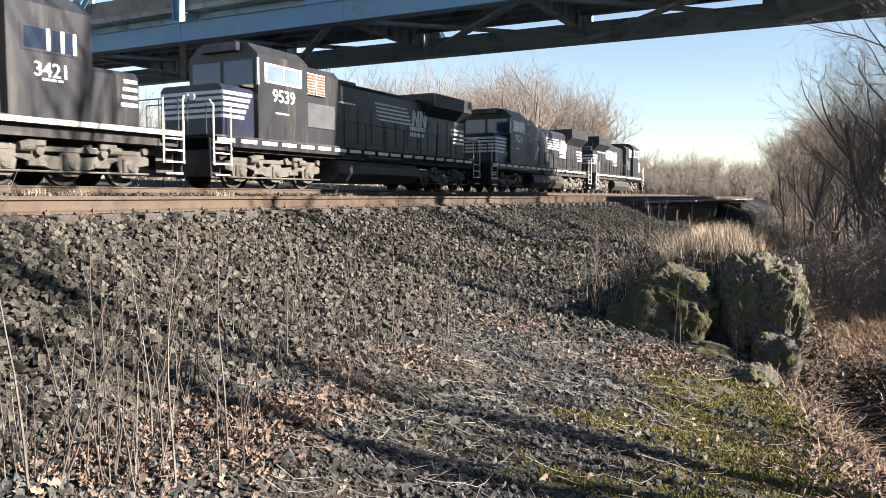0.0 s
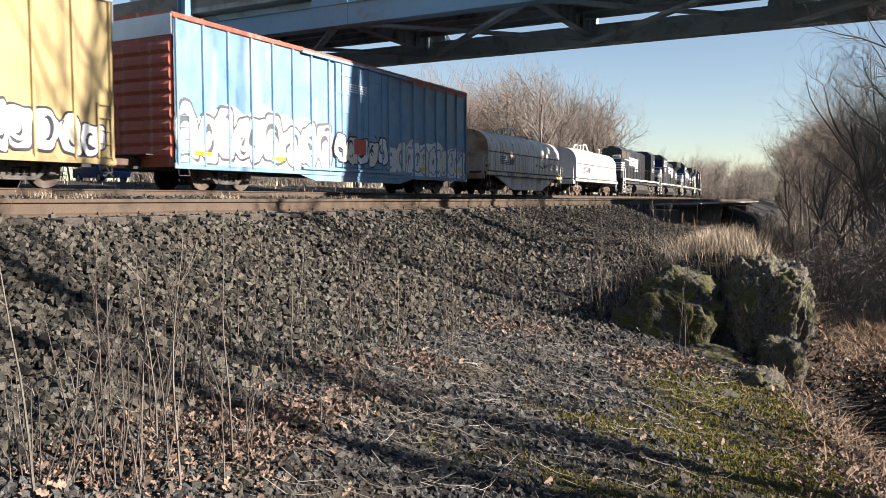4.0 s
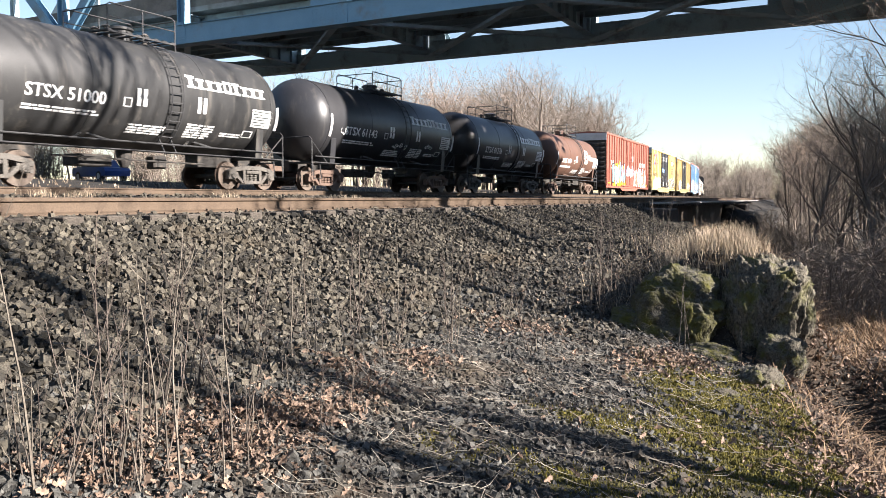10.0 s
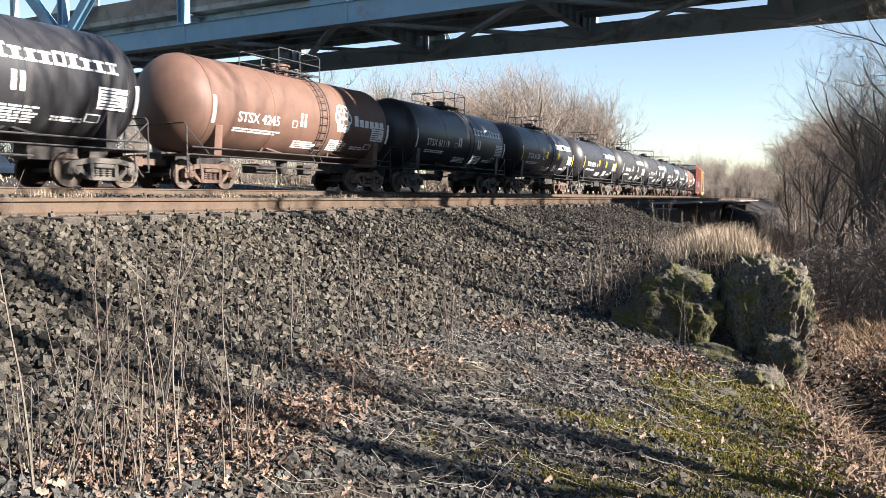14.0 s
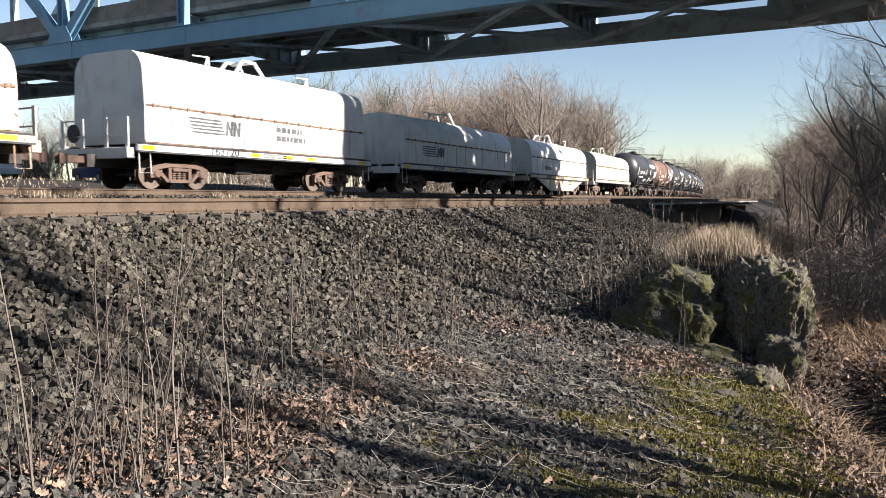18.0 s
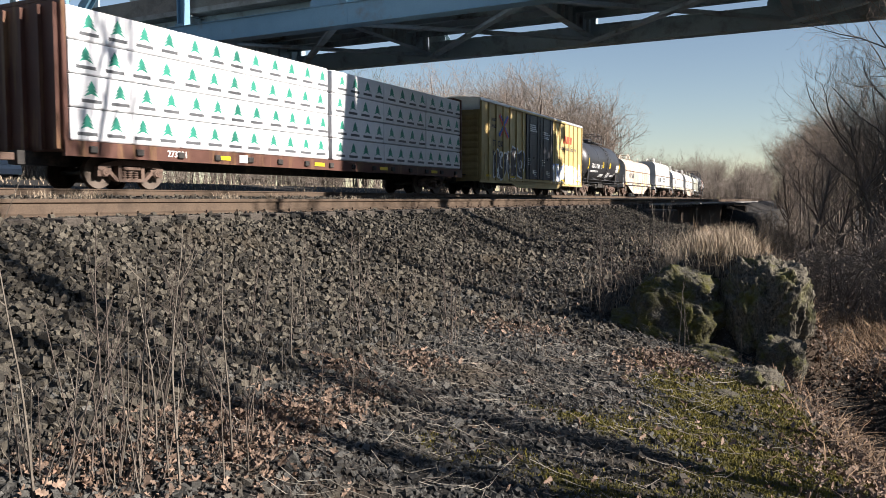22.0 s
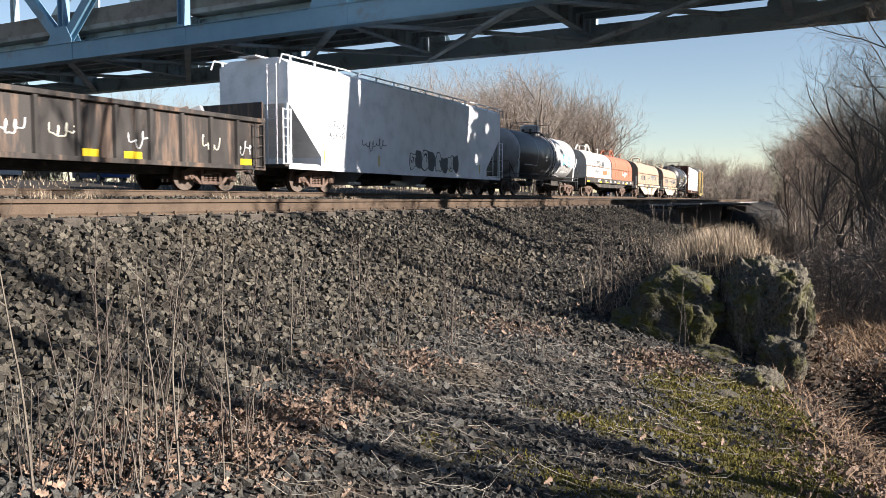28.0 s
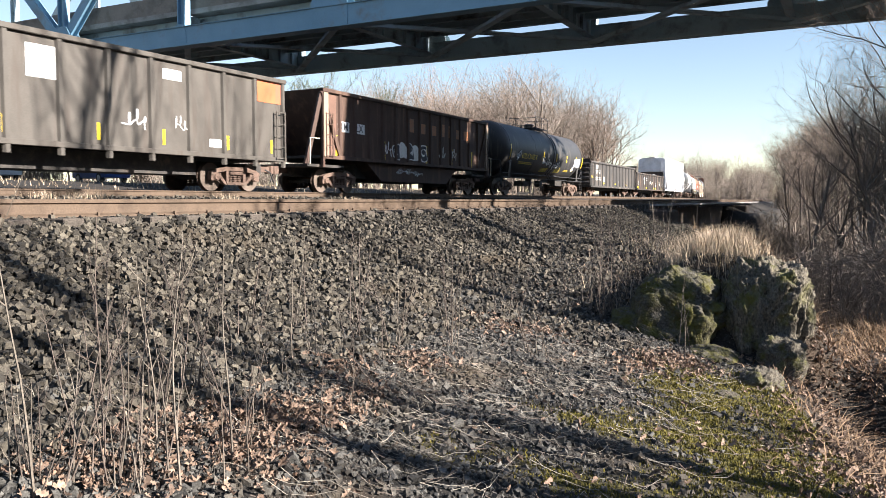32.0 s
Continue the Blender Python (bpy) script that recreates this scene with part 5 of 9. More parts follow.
def hood(car, y0, y1, mat, w=1.5, z0=1.28, zs=2.38, top=3.62, kind="arch", seam=True, bracket=True, posts=True, rail_m=None):
    rail_m = rail_m or mat
    hd = put("hood", Shape().prism(hood_profile(w, z0, zs, top, kind), y0, y1, "y"), mat, car, "curved steel coil cover", smooth=True)
    ym = (y0 + y1) / 2
    if seam:
        s = Shape().box(w - 0.01, w + 0.025, y0 + 0.05, y1 - 0.05, zs - 0.03, zs + 0.02)
        n = int((y1 - y0) / 0.65)
        for i in range(n):
            yy = y0 + 0.3 + i * (y1 - y0 - 0.6) / max(1, n - 1)
            s.box(w + 0.02, w + 0.05, yy - 0.04, yy + 0.04, zs - 0.05, zs + 0.05)
        put("hood_seam", s, M_SEAM, hd, "rusty seam with clamps")
        drip = Shape().box(w - 0.004, w + 0.004, -0.012, 0.012, z0 + 0.1, zs - 0.05).mesh("panel_joint")
        drip.materials.append(M_SEAM)
        m_ = int((y1 - y0) / 1.0)
        for i in range(1, m_):
            put("panel_joint", drip, None, hd, m=pose(0, y0 + (y1 - y0) * i / m_, 0))
        for z in (z0 + 0.02,):
            put("hood_rim", Shape().box(w - 0.01, w + 0.04, y0, y1, z0 + 0.045, z0 + 0.1), mat, hd)
            put("hood_foot", Shape().box(w - 0.02, w + 0.015, y0, y1, z0, z0 + 0.044), M_SEAM, hd, "rusty lower edge")
    for yy in (y0 + (y1 - y0) * 0.18, y0 + (y1 - y0) * 0.82):
        prof = hood_profile(w + 0.012, z0 + 0.12, zs, top + 0.012, kind)
        put("hood_band", Shape().prism(prof, yy - 0.05, yy + 0.05, "y"), mat, hd, smooth=True)
    if bracket:
        put("lifting_bracket", Shape().box(-0.45, 0.45, ym - 0.12, ym + 0.12, top + 0.45, top + 0.52), rail_m, hd, "lifting frame on the hood")
        for sx in (-0.45, 0.45):
            for sg in (-1, 1):
                put("bracket_leg", Shape().beam((sx, ym + sg * 0.85, top - 0.1), (sx * 0.8, ym + sg * 0.3, top + 0.52), 0.07, 0.12), rail_m, hd)
            put("bracket_beam", Shape().beam((sx * 0.8, ym - 0.34, top + 0.52), (sx * 0.8, ym + 0.34, top + 0.52), 0.1, 0.1), rail_m, hd)
        put("roof_walk", Shape().box(-0.35, 0.35, ym - (y1 - y0) * 0.22, ym + (y1 - y0) * 0.22, top + 0.005, top + 0.05), mat, hd)
    if posts:
        for yy in (y0 + (y1 - y0) * 0.28, y0 + (y1 - y0) * 0.74):
            p = Shape().beam((0.75, yy - 0.15, top - 0.35), (0.8, yy + 0.06, top + 0.3), 0.04, 0.06).beam((0.75, yy + 0.2, top - 0.38), (0.8, yy + 0.08, top + 0.3), 0.04, 0.06)
            p.beam((0.8, yy - 0.6, top + 0.24), (0.8, yy + 0.1, top + 0.28), 0.04, 0.04).beam((-0.8, yy, top - 0.3), (-0.8, yy, top + 0.3), 0.05, 0.05)
            put("guide_post", p, rail_m, hd)
    return hd


def coil_car(label, length, hood_mat, body_mat, belly=True, kind="arch", top=3.62, number=None, logo=True, frame_mat=None, seed=1, text_mat=None):
    car = thing("coil_car", label, "coil car", "freight wagons in the train")
    h = length / 2
    w = 1.5
    text_mat = text_mat or M_GREYTEXT
    sill = put("side_sill", Shape().box(w - 0.02, w + 0.08, -h, h, 1.06, 1.27, 0.01).box(-w - 0.08, -w + 0.02, -h, h, 1.06, 1.27), body_mat, car)
    # dark lips stand in for the shadow lines along the sill's edges
    put("sill_lip", Shape().box(w + 0.08, w + 0.10, -h, h, 1.02, 1.07).box(w + 0.08, w + 0.10, -h, h, 1.25, 1.29), M_CHAR, sill)
    put("deck", Shape().box(-w + 0.03, w - 0.03, -h, h, 1.05, 1.2), M_UNDER, car)
    if belly:
        put("belly_side", Shape().prism([(-h + 1.2, 1.05), (-h + 3.9, 0.30), (h - 3.9, 0.30), (h - 1.2, 1.05)], w - 0.06, w, "x"), body_mat, car, "deep fish-belly side")
        put("belly_side", Shape().prism([(-h + 1.2, 1.05), (-h + 3.9, 0.30), (h - 3.9, 0.30), (h - 1.2, 1.05)], -w, -w + 0.06, "x"), body_mat, car)
        put("belly_flange", Shape().box(w - 0.08, w + 0.03, -h + 3.9, h - 3.9, 0.27, 0.31), body_mat, car)
    else:
        put("underframe", Shape().box(-0.6, 0.6, -h + 3.0, h - 3.0, 0.72, 1.04), M_UNDER, car)
        put("brake_rigging", Shape().box(0.3, 0.8, -1.2, -0.4, 0.55, 0.95, 0.04).tube([(0.7, -2.5, 0.8), (0.7, 2.6, 0.75)], 0.04, 6).box(0.4, 0.75, 0.8, 1.3, 0.6, 0.95, 0.03), M_UNDER, car)
    hd = hood(car, -h + 0.35, h - 0.35, hood_mat, w - 0.02, 1.29, 2.38, top, kind)
    if logo:
        stripes_logo(car, w - 0.01, -h + 3.1, 1.95, 2.2, 0.46, text_mat)
    if number:
        lettering(car, number, w + 0.006 + (0.078), -h + 3.4, 1.175, 0.36, M_DARKTEXT, squeeze=1.2)
    bars(car, w + 0.084, -h + 5.2, 1.2, 1.6, 2, M_GREYTEXT, 0.08, 0.04, seed=seed)
    for y in (-h + 0.35, -h + 4.8, 0.6, h - 4.0, h - 0.7):
        patch(car, w + 0.084, y - 0.2, y + 0.25, 1.1, 1.22, M_YELLOW, "reflector")
    if belly:
        bars(car, w + 0.002, h - 4.9, 0.95, 0.8, 3, M_GREYTEXT, 0.1, 0.05, seed=seed + 1)
        for y in (-1.5, 1.5):
            patch(car, w + 0.002, y - 0.2, y + 0.2, 0.82, 0.92, M_YELLOW, "reflector")
    for sg in (1, -1):
        y = sg * (h + 0.15)
        for sx in (-1.35, -0.5, 0.5, 1.35):
            put("guard_post", Shape().box(sx - 0.06, sx + 0.06, y - 0.025, y + 0.025, 0.95, 2.0), frame_mat or P_COILW, car)
        for a, b, z in ((-1.35, 1.35, 1.5), (-1.35, -0.5, 1.95), (0.5, 1.35, 1.95)):
            put("guard_rail", Shape().beam((a, y, z), (b, y, z), 0.04, 0.04), frame_mat or P_COILW, car)
        put("end_sill", Shape().box(-1.45, 1.45, *sorted((sg * h, sg * (h + 0.25))), 0.85, 1.15, 0.01), body_mat, car)
        put("stirrup", Shape().tube([(w, sg * (h - 0.1), 1.05), (w + 0.03, sg * (h - 0.1), 0.45), (w + 0.03, sg * (h - 0.5), 0.45), (w, sg * (h - 0.5), 1.05)], 0.02, 5), body_mat, car)
        truck(car, sg * (h - 2.0), M_TRUCK)
        put("brake_wheel", Shape().lathe([(-0.02, 0.25), (0.02, 0.28), (0.03, 0.25)], (-0.9, y, 1.6), "y", 14), M_CHAR, car) if sg < 0 else None
    ends(car, h + 1.25)
    return car


for mid, args in (
    (-11.05, dict(label="white coil car with a round hood and striped emblem", length=13.0, hood_mat=P_COILW, body_mat=P_COILW, belly=False, number="165417", seed=81)),
    (-27.4, dict(label="rust-streaked white coil car with a deep belly", length=12.9, hood_mat=P_COILRUST, body_mat=P_COILRUST, number="165967", seed=82)),
    (-258.8, dict(label="pale green-grey coil car with white sides", length=12.9, hood_mat=P_COILGREEN, body_mat=P_COILW, belly=False, logo=False, number=None, seed=83)),
    (-273.95, dict(label="patched white coil car with a rusty sill", length=12.9, hood_mat=P_COILW, body_mat=P_COILRUST, number="164858", logo=False, seed=84)),
    (-289.7, dict(label="clean white coil car with a striped emblem", length=13.2, hood_mat=P_COILW, body_mat=P_COILW, belly=False, number="165394", seed=85)),
    (-304.7, dict(label="white coil car with a tall smooth square-shouldered hood", length=11.8, hood_mat=P_COILW, body_mat=P_COILW, belly=False, kind="square", top=3.95, number="163720", seed=86)),
    (-320.3, dict(label="white coil car streaked with brown rust", length=13.3, hood_mat=P_COILRUST, body_mat=P_COILRUST, number="166192", seed=87)),
    (-407.1, dict(label="tan-hooded coil car with a flaking white belly", length=13.1, hood_mat=P_COILTAN, body_mat=P_COILRUST, number="166138", seed=88)),
    (-423.1, dict(label="weathered tan coil car with blue faded lettering", length=13.1, hood_mat=P_COILTAN, body_mat=P_COILRUST, number="165673", seed=89)),
):
    car = coil_car(**args)
    if args["seed"] in (88, 89):
        lettering(car, "PROTECT III", 1.49, 2.9, 2.05, 0.62, M_FADEDBLUE)
        bars(car, 1.48, -0.6, 1.95, 1.5, 1, M_GREYTEXT, 0.1, 0.12, seed=3)
    if args["seed"] == 86:
        bars(car, 1.48, 0.1, 2.1, 1.6, 2, M_GREYTEXT, 0.3, 0.18, seed=5)
    if args["seed"] == 84:
        bars(car, 1.48, -3.6, 1.75, 1.7, 1, M_GREYTEXT, 0.1, 0.22, seed=5)
    if args["seed"] in (82, 88):
        tag_scribble(car, 1.49, 1.5, 1.9, 3.6, 0.5, M_GREYTEXT, 9, None, 0.03)
    TRAIN.append((car, mid))

# flat coil car with a white and an orange hood
car = thing("coil_flat_car", "black-framed coil flat with a white and an orange hood", "coil car", "freight wagons in the train")
h = 8.45
fr = put("side_sill", Shape().box(1.47, 1.58, -h, h, 1.06, 1.42, 0.01).box(-1.58, -1.47, -h, h, 1.06, 1.42), P_FLATBLACK, car)
put("deck", Shape().box(-1.46, 1.46, -h, h, 1.08, 1.38), M_UNDER, car)
put("belly_side", Shape().prism([(-h + 2.6, 1.05), (-h + 4.2, 0.72), (h - 4.2, 0.72), (h - 2.6, 1.05)], 1.38, 1.46, "x"), P_FLATBLACK, car)
hood(car, -h + 0.25, -0.15, P_COILW, 1.48, 1.43, 2.35, 3.65)
hood(car, 0.15, h - 0.3, P_ORANGEHOOD, 1.48, 1.43, 2.35, 3.65, rail_m=P_ORANGEHOOD)
stripes_logo(car, 1.485, -3.9, 2.6, 2.4, 0.44, M_GREYTEXT)
lettering(car, "612222", 1.585, -4.6, 1.24, 0.3, M_WHITE)
tag_scribble(car, 1.49, 4.2, 2.0, 1.6, 0.5, M_WHITE, 41, None, 0.045)
tag_scribble(car, 1.49, -5.9, 2.0, 2.0, 0.4, M_GREYTEXT, 42, None, 0.03)
patch(car, 1.485, -3.2, -1.2, 1.75, 2.1, M_ORANGE, "patched_area")
for i in range(7):
    bars(car, 1.585, -2.6 + i * 1.6, 1.3, 0.6, 2, M_WHITE, 0.1, 0.05, seed=50 + i)
for y in (-8.0, -4.2, -2.0, 2.2, 5.3):
    patch(car, 1.585, y - 0.35, y + 0.35, 1.1, 1.2, M_YELLOW, "reflector")
for sg in (1, -1):
    truck(car, sg * 6.0, M_TRUCK)
    put("end_sill", Shape().box(-1.5, 1.5, *sorted((sg * h, sg * (h + 0.2))), 0.85, 1.4, 0.01), P_FLATBLACK, car)
ends(car, h + 1.05)
put("brake_rigging", Shape().box(0.3, 0.8, -1.2, -0.4, 0.5, 0.95, 0.04).tube([(0.7, -2.5, 0.75), (0.7, 2.6, 0.7)], 0.04, 6), M_UNDER, car)
TRAIN.append((car, -440.65))

# ---- centre-beam flat with wrapped lumber ----
P_CBEAM = paint("brown_red_frame_paint", (0.12, 0.05, 0.034), 0.65, (0.2, 0.11, 0.05), 0.45)
M_WRAP = stuff_mat("white_lumber_wrap", [(0.72, 0.73, 0.74), (0.82, 0.82, 0.82)], 1.2, 0.5, 0, 0.15, 6, 0.05, per=0.06)
car = thing("lumber_flat_car", "brown centre-beam flat car loaded with white-wrapped lumber", "flat car", "freight wagons in the train")
h = 11.3
put("deck", Shape().box(-1.5, 1.5, -h, h, 0.98, 1.1).box(1.4, 1.52, -h, h, 0.82, 1.22), P_CBEAM, car)
put("centre_beam", Shape().box(-0.06, 0.06, -h + 0.2, h - 0.2, 1.12, 4.62), P_CBEAM, car)
for sg in (1, -1):
    s = Shape().box(-1.5, 1.5, *sorted((sg * h, sg * (h - 0.14))), 0.95, 4.75, 0.02)
    s.prism([(-1.45, 4.75), (1.45, 4.75), (1.1, 4.85), (-1.1, 4.85)], *sorted((sg * h, sg * (h - 0.14))), "y")
    bh = put("bulkhead", s, P_CBEAM, car, "brown steel end bulkhead")
    for sx in (-1.3, -0.7, 0.0, 0.7, 1.3):
        put("rib", Shape().box(sx - 0.06, sx + 0.06, *sorted((sg * (h + 0.002), sg * (h + 0.12))), 1.0, 4.65), P_CBEAM, bh)
    truck(car, sg * 8.9, M_TRUCK)
for i in range(15):
    put("tie_down", Shape().box(1.52, 1.6, -h + 0.8 + i * 1.5 - 0.12, -h + 0.8 + i * 1.5 + 0.12, 0.92, 1.1, 0.02), M_UNDER, car)
pack = Shape().box(0, 1.36, -1.84, 1.84, 0, 0.83, 0.03).mesh("lumber_pack")
pack.materials.append(M_WRAP)
tree = Shape()
for k in range(3):
    tree.prism([(-0.23 + k * 0.045, k * 0.10 - 0.05), (0, k * 0.10 + 0.03), (0.23 - k * 0.045, k * 0.10 - 0.05), (0, k * 0.10 + 0.17)], -0.006, 0.003 + 0.001 * k, "x")
tree = tree.mesh("tree_mark")
tree.materials.append(M_GSPRAY)
for row in range(4):
    for c in range(6):
        y = -h + 0.3 + 1.86 + c * 3.69 + (0.25 if c > 2 else 0) - 0.1
        for sg in (1, -1):
            p = put("lumber_pack", pack, None, car, m=pose(0.09 if sg > 0 else -1.45, y + RND.uniform(-0.02, 0.02), 1.24 + row * 0.86))
            if sg > 0:
                for k in range(4):
                    yy = -1.35 + k * 0.9 + (row % 2) * 0.15
                    put("tree_mark", tree, None, p, m=pose(1.362, yy, 0.34))
wb = Shape().box(-0.006, 0.003, -0.3, 0.3, 0.13, 0.22)
wb = wb.mesh("word_bar")
wb.materials.append(M_GREYTEXT)
for ob in list(car.children):
    if ob.name.startswith("lumber_pack") and ob.matrix_basis.translation.x > 0:
        for tm in list(ob.children):
            y = tm.matrix_basis.translation.y
            put("word_bar", wb, None, ob, m=pose(1.362, y, 0))
patch(car, 1.53, -5.0, -4.6, 0.9, 1.15, M_WHITE, "placard")
lettering(car, "273881", 1.525, -7.6, 1.03, 0.26, M_WHITE)
for y in (-6.0, -1.0, 3.5, 8.0):
    patch(car, 1.525, y, y + 0.6, 0.95, 1.08, M_YELLOW, "reflector")
ends(car, h + 1.1)
TRAIN.append((car, -373.9))

# ---- covered hopper ----
P_HOPPER = paint("white_hopper_paint", (0.99, 1.0, 1.02), 0.5, (0.7, 0.7, 0.7), 0.2)
car = thing("covered_hopper", "white covered hopper car with grey-blue graffiti", "hopper car", "freight wagons in the train")
h, w, top = 9.3, 1.58, 4.5
side = [(-h + 1.9, 0.88), (h - 1.9, 0.88), (h - 1.9, 1.3), (h - 0.15, 3.0), (h, 3.1), (h, top), (-h, top), (-h, 3.1), (-h + 0.15, 3.0), (-h + 1.9, 1.3)]
put("body", Shape().prism(side, -w, w, "x"), P_HOPPER, car, "smooth white hopper body")
put("roof", Shape().prism([(-w, top), (w, top), (1.1, top + 0.22), (-1.1, top + 0.22)], -h, h, "y"), P_HOPPER, car)
put("side_sill", Shape().box(w - 0.02, w + 0.03, -h, h, 0.80, 0.95).box(-w - 0.03, -w + 0.02, -h, h, 0.80, 0.95), P_HOPPER, car)
rw = Shape()
for sx in (w + 0.02, -w - 0.02):
    rw.tube([(sx * 0.98, -h - 0.45, top - 0.1), (sx * 0.98, -h - 0.3, top + 0.24), (sx * 0.98, h + 0.3, top + 0.24), (sx * 0.98, h + 0.45, top - 0.1)], 0.028, 5)
    for i in range(14):
        rw.box(sx * 0.98 - 0.02, sx * 0.98 + 0.02, -h + 0.1 + i * 1.4, -h + 0.18 + i * 1.4, top - 0.05, top + 0.24)
put("roof_rail", rw, P_HOPPER, car, "white running-board rail")
put("roof_walk", Shape().box(-0.4, 0.4, -h - 0.3, h + 0.3, top + 0.27, top + 0.31), P_HOPPER, car)
for i in range(5):
    put("roof_hatch", Shape().box(-0.35, 0.35, -7 + i * 3.5 - 0.9, -7 + i * 3.5 + 0.9, top + 0.2, top + 0.38, 0.05), P_HOPPER, car)
for sg in (1, -1):
    e = Shape()
    for sx in (w - 0.08, -w + 0.08):
        e.box(sx - 0.05, sx + 0.05, *sorted((sg * (h - 0.06), sg * (h + 0.04))), 0.9, 3.1)
        e.beam((sx, sg * h, 0.95), (sx, sg * (h - 1.8), 0.95), 0.1, 0.12)
    put("corner_post", e, P_HOPPER, car)
    put("end_deck", Shape().box(-w, w, *sorted((sg * (h - 1.9), sg * (h + 0.2))), 0.88, 0.97), M_UNDER, car)
    ladder(car, w - 0.05, sg * (h + 0.1), 0.95, 2.9, P_HOPPER, n=6)
    ladder(car, 0.9, sg * (h + 0.02), 0.95, top, P_HOPPER, face="y", n=11)
    truck(car, sg * 7.0, M_TRUCK)
for i in range(4):
    yc = -4.2 + i * 2.8
    put("discharge_gate", Shape().prism([(-1.0, 0.9), (1.0, 0.9), (0.45, 0.42), (-0.45, 0.42)], yc - 0.6, yc + 0.6, "y").box(-0.9, 0.9, yc - 0.45, yc + 0.45, 0.34, 0.44), M_UNDER if i % 2 else P_GALV, car, "hopper outlet gate")
lettering(car, "UTCX\n46690", w + 0.003, -6.4, 2.35, 0.42, M_GREYTEXT)
graffiti(car, w + 0.003, -0.8, 4.2, 1.0, 0.95, [M_WHITE, M_GREYTEXT], 91, M_GREYTEXT, 0.8)
tag_scribble(car, w + 0.006, -4.6, 2.0, 1.8, 0.5, M_GREYTEXT, 92, None, 0.03)
for y in (-7.2, -3.4, 0.2, 3.0, 6.6):
    patch(car, w + 0.003, y - 0.04, y + 0.04, 1.1, 1.55, M_YELLOW, "reflector")
ends(car, h + 1.0)
TRAIN.append((car, -475.8))

# ---- gondolas and open hoppers ----
P_GONDOLA = paint("worn_black_brown_paint", (0.046, 0.040, 0.036), 0.7, (0.17, 0.11, 0.075), 0.5)
P_GONDOLA2 = paint("worn_dark_grey_paint", (0.053, 0.050, 0.047), 0.7, (0.15, 0.12, 0.095), 0.5)
P_OREBROWN = paint("brown_rusty_side", (0.0806, 0.0465, 0.0341), 0.75, (0.124, 0.0744, 0.0496), 0.55)
P_OREGREY = paint("olive_grey_side", (0.09, 0.081, 0.069), 0.75, (0.06, 0.048, 0.039), 0.5)
P_ORANGEPATCH = paint("orange_corner_paint", (0.55, 0.15, 0.06), 0.6, (0.3, 0.1, 0.06), 0.5)


P_TANPOST = paint("faded_tan_post_paint", (0.36, 0.26, 0.19), 0.6, (0.2, 0.13, 0.09), 0.4)


